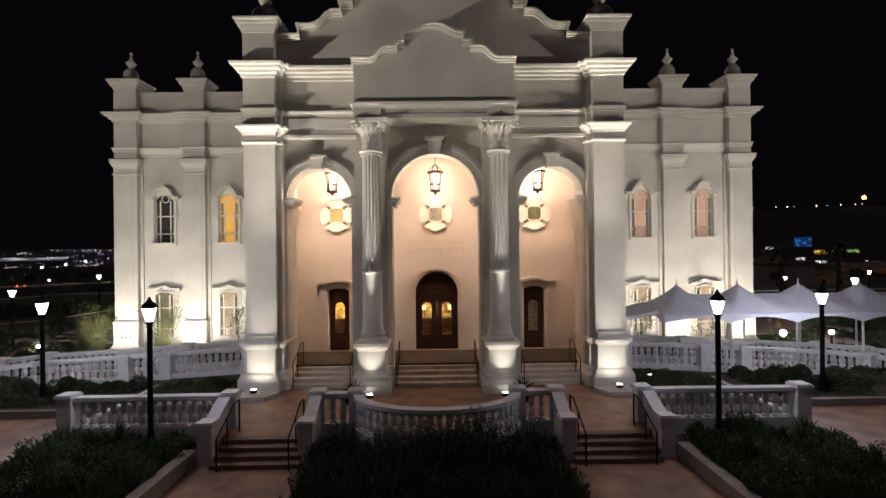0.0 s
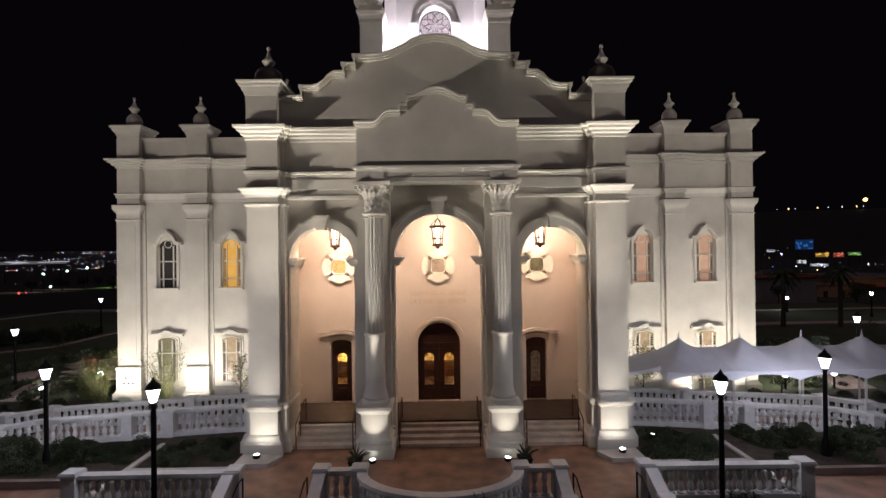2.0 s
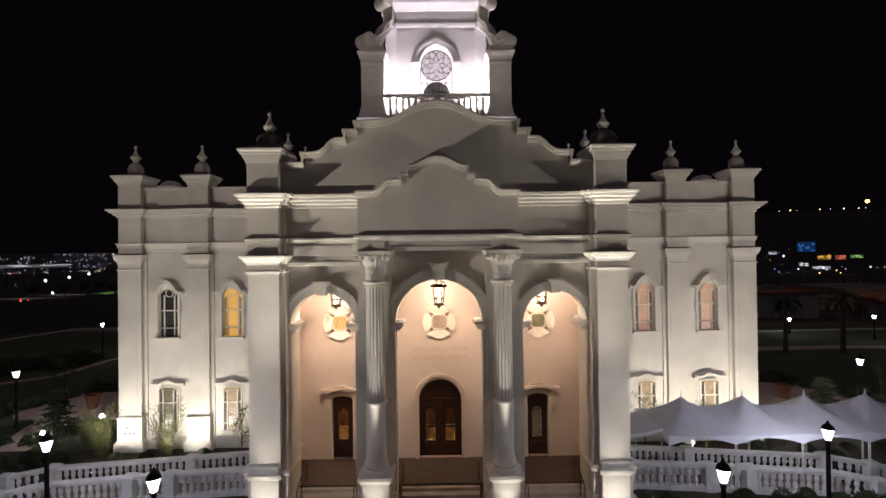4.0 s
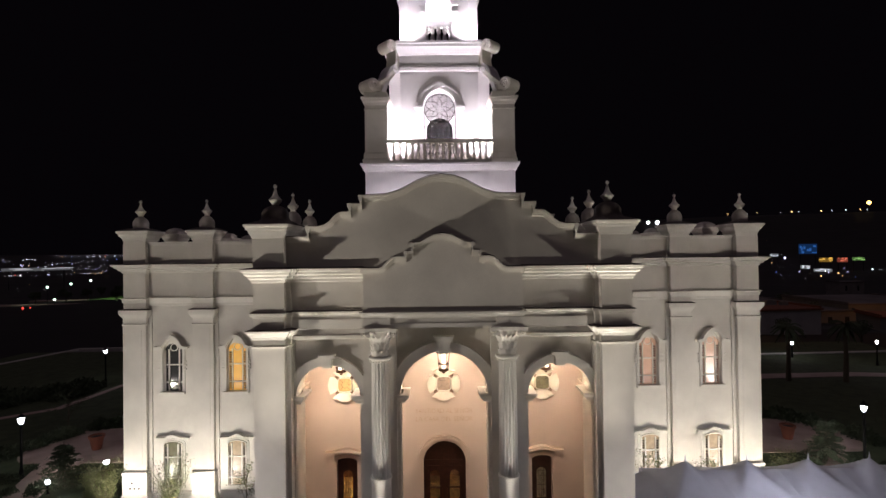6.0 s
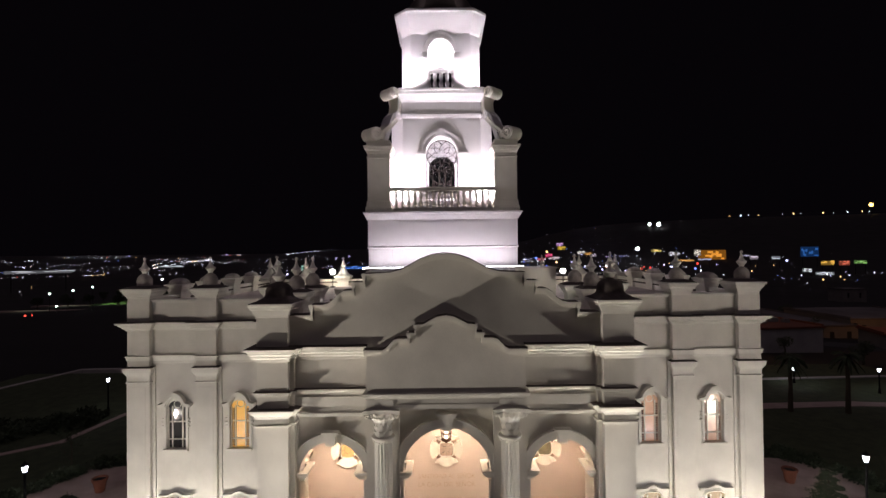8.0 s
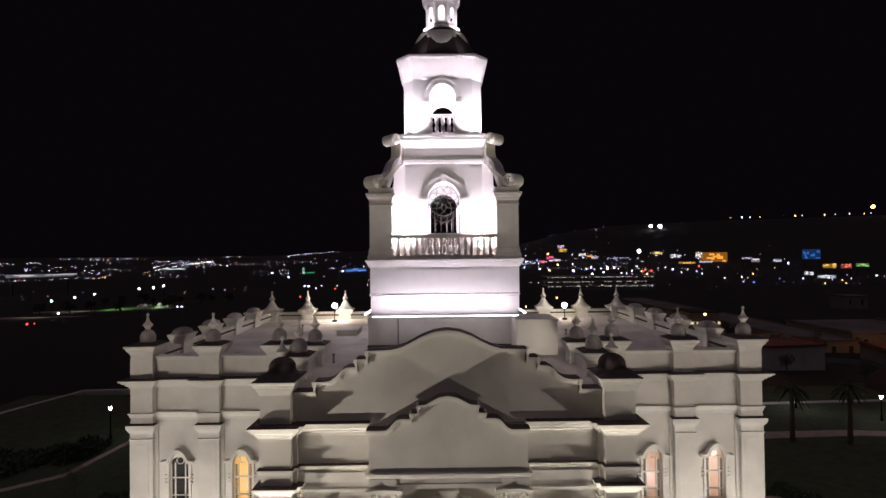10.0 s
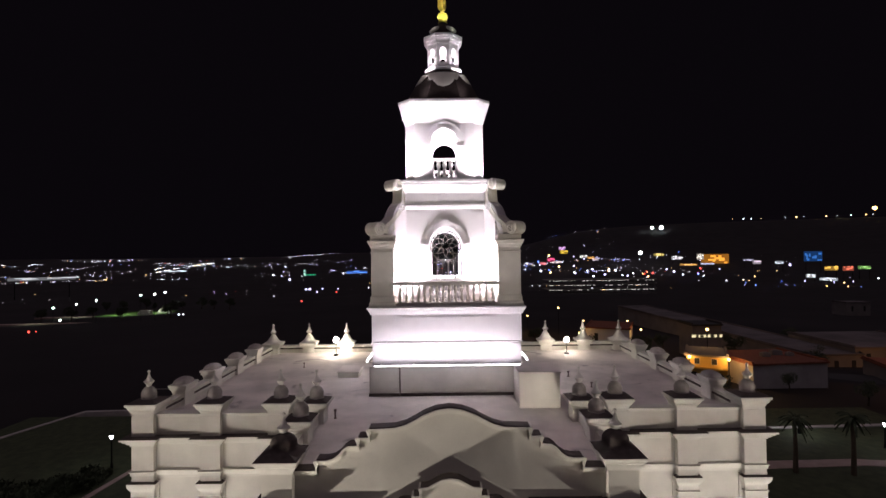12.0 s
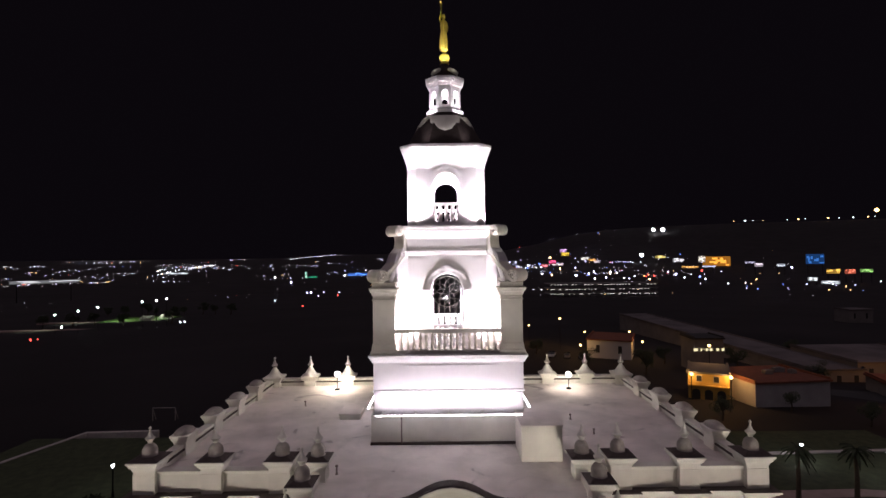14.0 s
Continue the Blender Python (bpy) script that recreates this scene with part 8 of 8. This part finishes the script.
tr = random.Random(8)
for i in range(16):
    night_tree(-250 + 13 * (i % 8) + tr.uniform(-4, 4), 300 + 70 * (i // 8) + tr.uniform(-12, 12), tr.uniform(6, 10), 100 + i)
for x, y, h in ((59.5, 86.5, 3.4), (47, 118, 6), (72, 124, 6), (58, 133, 5), (83, 112, 5), (36, 128, 5), (27, 150, 5), (98, 140, 6), (44, 80, 4), (66, 78, 4)):
    night_tree(x, y, h, int(x * 7))


def building(x, y, w, d, h, wall, roof, label, turn=0.0, windows=0, lit=None, low=0.35, high=0.75):
    z = land(x, y)
    t = thing("house", label, "building", at=(x, y, z))
    t.rotation_euler = (0, 0, radians(turn))
    bm = nb()
    box(bm, -w / 2, w / 2, -d / 2, d / 2, -3, h)
    part("wall", bm, wall, t)
    bm = nb()
    box(bm, -w / 2 - 0.3, w / 2 + 0.3, -d / 2 - 0.3, d / 2 + 0.3, h, h + 0.35)
    for q in (-1, 1):
        box(bm, q * w / 2 - 0.15, q * w / 2 + 0.15, -d / 2, d / 2, h + 0.35, h + 0.7)
    part("roof", bm, roof, t)
    for i in range(windows):
        bm = nb()
        cx = -w / 2 + (i + 0.5) * w / windows
        box(bm, cx - 0.5, cx + 0.5, -d / 2 - 0.06, -d / 2 + 0.05, h * low, h * high)
        part("window", bm, lit if lit and i % 2 == 0 else DARKPANE, t)
    return t


ROOFG = mat("dusty_roof_sheet", (0.16, 0.14, 0.14), 0.85, vary=0.4, scale=0.15)
OCHRE = mat("ochre_plaster", (0.56, 0.37, 0.10), 0.85, vary=0.15, scale=0.5)
GREYW = mat("grey_plaster", (0.24, 0.22, 0.21), 0.85, vary=0.2, scale=0.3)
ochre = building(51.3, 98, 6.9, 9, 5.0, OCHRE, ROOFG, "two-storey ochre house with arched ground floor and lit front", -27)
for q in (-2.1, 0, 2.1):
    bm = nb()
    arch_wall(bm, q - 0.95, q + 0.95, 0.0, 2.7, -4.62, -4.5, [(q, 0.7, 0.0, 1.5, 0.6)])
    part("arch", bm, OCHRE, ochre)
    bm = nb()
    box(bm, q - 0.7, q + 0.7, -4.53, -4.49, 0.0, 2.1)
    part("dark_opening", bm, DARKPANE, ochre)
for q in (-1.6, 1.3):
    bm = nb()
    box(bm, q - 0.5, q + 0.5, -4.56, -4.49, 3.5, 4.7)
    part("window", bm, PALEK, ochre)
    bm = nb()
    box(bm, q - 0.42, q + 0.42, -4.58, -4.5, 3.58, 4.62)
    part("pane", bm, DARKPANE, ochre)
bm = nb()
box(bm, -3.5, 3.5, -5.2, -4.5, 2.75, 2.95)
part("balcony", bm, OCHRE, ochre)
building(61.4, 95.5, 14.5, 12, 4.5, mat("garage_paint", (0.42, 0.40, 0.40), 0.8, vary=0.15, scale=0.5), TERRA, "low pale garage with reddish roof beside the ochre house", 6)
for x, y, w, h in ((61, 95, 1.6, 0.8), (64.0, 96.5, 2.0, 0.9), (66, 95.5, 1.2, 0.7)):
    bm = nb()
    cbox(bm, 0, 0, w, 1.0, 0, h)
    cbox(bm, 0, 0, w * 0.6, 0.6, h, h + 0.12)
    ac = part("rooftop_unit", bm, GREYW, None)
    ac.location = (x, y, land(63.8, 95.5) + 4.84)
    tagged(ac, "grey box air conditioner on the garage roof", "air conditioner", "rooftop units")
building(49, 148, 12, 14, 5.4, BALU, TERRA, "low pale building with a lit forecourt", -24, 2)
building(86, 168, 12, 112, 4.6, GREYW, ROOFG, "long low warehouse with dusty grey roof", 2, 3)
building(105, 124, 24, 22, 4.8, GREYW, ROOFG, "low square warehouse with dusty grey roof", 0, 4)
building(65, 127, 7.2, 7, 8.0, GREYW, ROADM, "dark low house with a row of lit windows", 0, 11, glow("lit_row", (1.0, 0.85, 0.5), 0.55), 0.64, 0.72)
building(222, 272, 13, 10, 7.0, GREYW, ROOFG, "small pale house far off", 0, 2)
building(93, 98, 14, 10, 3.0, GREYW, TERRA, "low shed with reddish roof beside the street", -18, 2)

# lit parking structure: open floors one above another
garage = thing("parking_structure", "long open parking structure with three lit floors", "building", at=(186, 600, land(186, 600)))
for k in range(4):
    bm = nb()
    box(bm, -64, 64, -15, 15, 5.4 * k - 0.5, 5.4 * k)
    box(bm, -64, 64, -15.2, -14.9, 5.4 * k, 5.4 * k + 1.0)
    pieces("floor_slab", bm, GREYW, garage)
for k in range(3):
    for i in range(17):
        bm = nb()
        cbox(bm, -62 + 7.75 * i, -14.0, 0.6, 0.6, 5.4 * k, 5.4 * k + 4.9)
        part("pillar", bm, GREYW, garage)
g2 = random.Random(21)
LIT = glow("garage_lamp", (0.95, 0.9, 0.85), 0.55)
for k in range(3):
    for i in range(34):
        if g2.random() < 0.72:
            bm = nb()
            cx = -61 + 3.7 * i + g2.uniform(-0.8, 0.8)
            box(bm, cx - g2.uniform(0.4, 1.2), cx + g2.uniform(0.4, 1.2), -13.2, -12.8, 5.4 * k + 3.9, 5.4 * k + 4.6)
            part("lamp", bm, LIT, garage)


def parked_car(x, y, turn, paint, label):
    z = land(x, y)
    t = thing("car", label, "car", "parked cars", at=(x, y, z))
    t.rotation_euler = (0, 0, radians(turn))
    bm = nb()
    plate(bm, [(-2.1, 0.35), (2.1, 0.35), (2.15, 0.8), (1.3, 0.95), (-2.0, 1.0), (-2.15, 0.7)], -0.85, 0.85)
    part("body", bm, paint, t)
    bm = nb()
    plate(bm, [(-1.9, 1.0), (1.0, 0.95), (0.5, 1.5), (-1.5, 1.55)], -0.75, 0.75)
    part("cabin", bm, DARKPANE, t)
    for wx in (-1.3, 1.35):
        for wy in (-0.82, 0.82):
            bm = nb()
            lathe(bm, [(0.1, -0.1), (0.33, -0.1), (0.33, 0.1), (0.1, 0.1)], 14)
            bmesh.ops.transform(bm, matrix=pose(wx, wy, 0.34, 90, 0, 0), verts=bm.verts)
            part("wheel", bm, IRON, t)


parked_car(31.0, 146, 70, BALU, "white car parked by the lit yard")
parked_car(34.8, 143.5, 75, GREYW, "grey car parked by the lit yard")
parked_car(38.6, 141.0, 80, BALU, "white car parked by the lit yard")
parked_car(57.5, 91.5, 5, ROADM, "dark car parked before the ochre house")
YARDG = glow("yard_lamp_glow", (1.0, 0.6, 0.2), 5.0)
for x, y, z, e in ((46.2, 94.3, 4.8, 170), (51.9, 91.2, 4.8, 300), (54.5, 103.5, 9.0, 260), (38, 141, 4, 130), (50, 141, 4, 170), (36.6, 160, 10, 350), (55.5, 141, 5, 260), (44, 158, 6, 320), (58, 158, 6, 200), (30, 180, 6, 400)):
    bulb("yard_light", (x, y, land(x, y) + z), e, (1.0, 0.52, 0.16), 0.2)
    t = thing("yard_lamp", "orange lamp on a thin pole among the buildings", "street lamp", "yard lamps", at=(x, y, land(x, y)))
    bm = nb()
    tube(bm, [(0, 0, -0.5), (0, 0, z - 0.3)], 0.07, 6)
    part("pole", bm, IRON, t)
    bm = nb()
    lathe(bm, [(0.1, z - 0.3), (0.28, z - 0.15), (0.28, z + 0.1), (0.1, z + 0.2)], 8)
    part("head", bm, YARDG, t).visible_shadow = False
slab("street", [(75, 95), (180, 60), (180, 68), (78, 104)], -12, -3.2, ROADM, "dark street beyond the garden", "road")
bulb("street_light", (100, 96, 4), 850, (1.0, 0.42, 0.12), 0.3)
bulb("street_light", (125, 85, 4), 700, (1.0, 0.42, 0.12), 0.3)

# bright shop signs; lit facades, a tower and a roof also stand as glowing boards
for az, el, r, w, h, c in ((28.6, -0.75, 1900, 82, 34, (1.0, 0.38, 0.05)), (-9.9, -1.75, 1500, 60, 8, (0.12, 0.3, 1.0)), (-15.0, -2.0, 1500, 30, 3, (0.04, 0.5, 0.25)), (-15.6, -1.75, 1500, 6, 18, (0.5, 0.9, 0.75)), (13.4, 0.7, 1900, 24, 12, (0.9, 0.5, 1.0)), (12.8, -0.85, 1700, 34, 8, (1.0, 0.8, 0.85)), (11.3, -1.0, 1700, 22, 9, (1.0, 0.25, 0.3)), (15.7, -0.25, 1900, 26, 10, (1.0, 0.95, 0.9)), (17.0, -0.6, 1900, 22, 9, (1.0, 0.8, 0.95)), (23.4, -0.15, 2000, 34, 9, (1.0, 0.75, 0.25)), (25.1, -0.55, 1900, 32, 12, (0.95, 0.9, 1.0)), (27.3, -0.45, 1850, 20, 20, (1.0, 0.9, 0.8)), (26.2, -1.35, 1800, 50, 6, (1.0, 0.5, 0.15)), (32.2, -1.2, 1500, 18, 9, (0.9, 0.75, 0.9)), (34.0, -1.25, 1500, 18, 7, (0.8, 0.85, 1.0)), (36.6, -0.6, 1500, 36, 24, (0.03, 0.12, 0.4)), (37.9, -2.05, 1200, 20, 8, (1.0, 0.55, 0.1)), (39.1, -2.1, 1200, 16, 8, (0.9, 0.2, 0.12)), (40.2, -2.0, 1200, 18, 6, (0.35, 0.7, 0.2)), (36.4, -2.9, 1100, 14, 6, (0.9, 0.95, 1.0)), (37.7, -3.3, 1100, 26, 5, (0.85, 0.9, 1.0)), (13.6, 0.3, 2000, 30, 14, (1.0, 0.65, 0.08)), (-28.5, -1.4, 1500, 60, 4, (0.85, 0.9, 1.0)), (12.2, -0.6, 1600, 22, 12, (1.0, 0.12, 0.3)), (-38.9, -2.2, 900, 75, 4, (0.5, 0.5, 0.55)), (27.9, -1.3, 1500, 30, 4, (0.7, 0.75, 1.0)), (31.5, -0.9, 1700, 26, 5, (0.75, 0.7, 1.0)), (16.5, -0.4, 1900, 26, 8, (1.0, 0.5, 0.15))):
    x, y = r * math.sin(radians(az)), r * math.cos(radians(az))
    z = 24.9 + r * math.cos(radians(az)) * math.tan(radians(el))
    t = thing("shop_sign", "glowing board standing for a sign, lit facade or lit roof far off in the city", "sign", "far signs", at=(x, y, land(x, y)))
    t.rotation_euler = (0, 0, -radians(az))
    zz = z - land(x, y)
    bm = nb()
    g = random.Random(int(az * 10))
    for i in range(9):
        a, b = g.uniform(-0.5, 0.35) * w, g.uniform(-0.5, 0.3) * h
        box(bm, a, a + w * g.uniform(0.08, 0.3), -0.8, 0, zz + b, zz + b + h * g.uniform(0.1, 0.35))
    pieces("panel", bm, glow("sign_glow", c, 0.8), t)
    bm = nb()
    box(bm, -w / 2, w / 2, 0.0, 1.0, zz - h / 2, zz + h / 2)
    part("board", bm, glow("sign_board", tuple(v * 0.5 for v in c), 0.35), t)
    bm = nb()
    for q in (-0.4, 0.4):
        tube(bm, [(q * w, 1.2, -3), (q * w, 1.2, max(1.0, zz))], 0.5, 6)
    pieces("leg", bm, IRON, t)
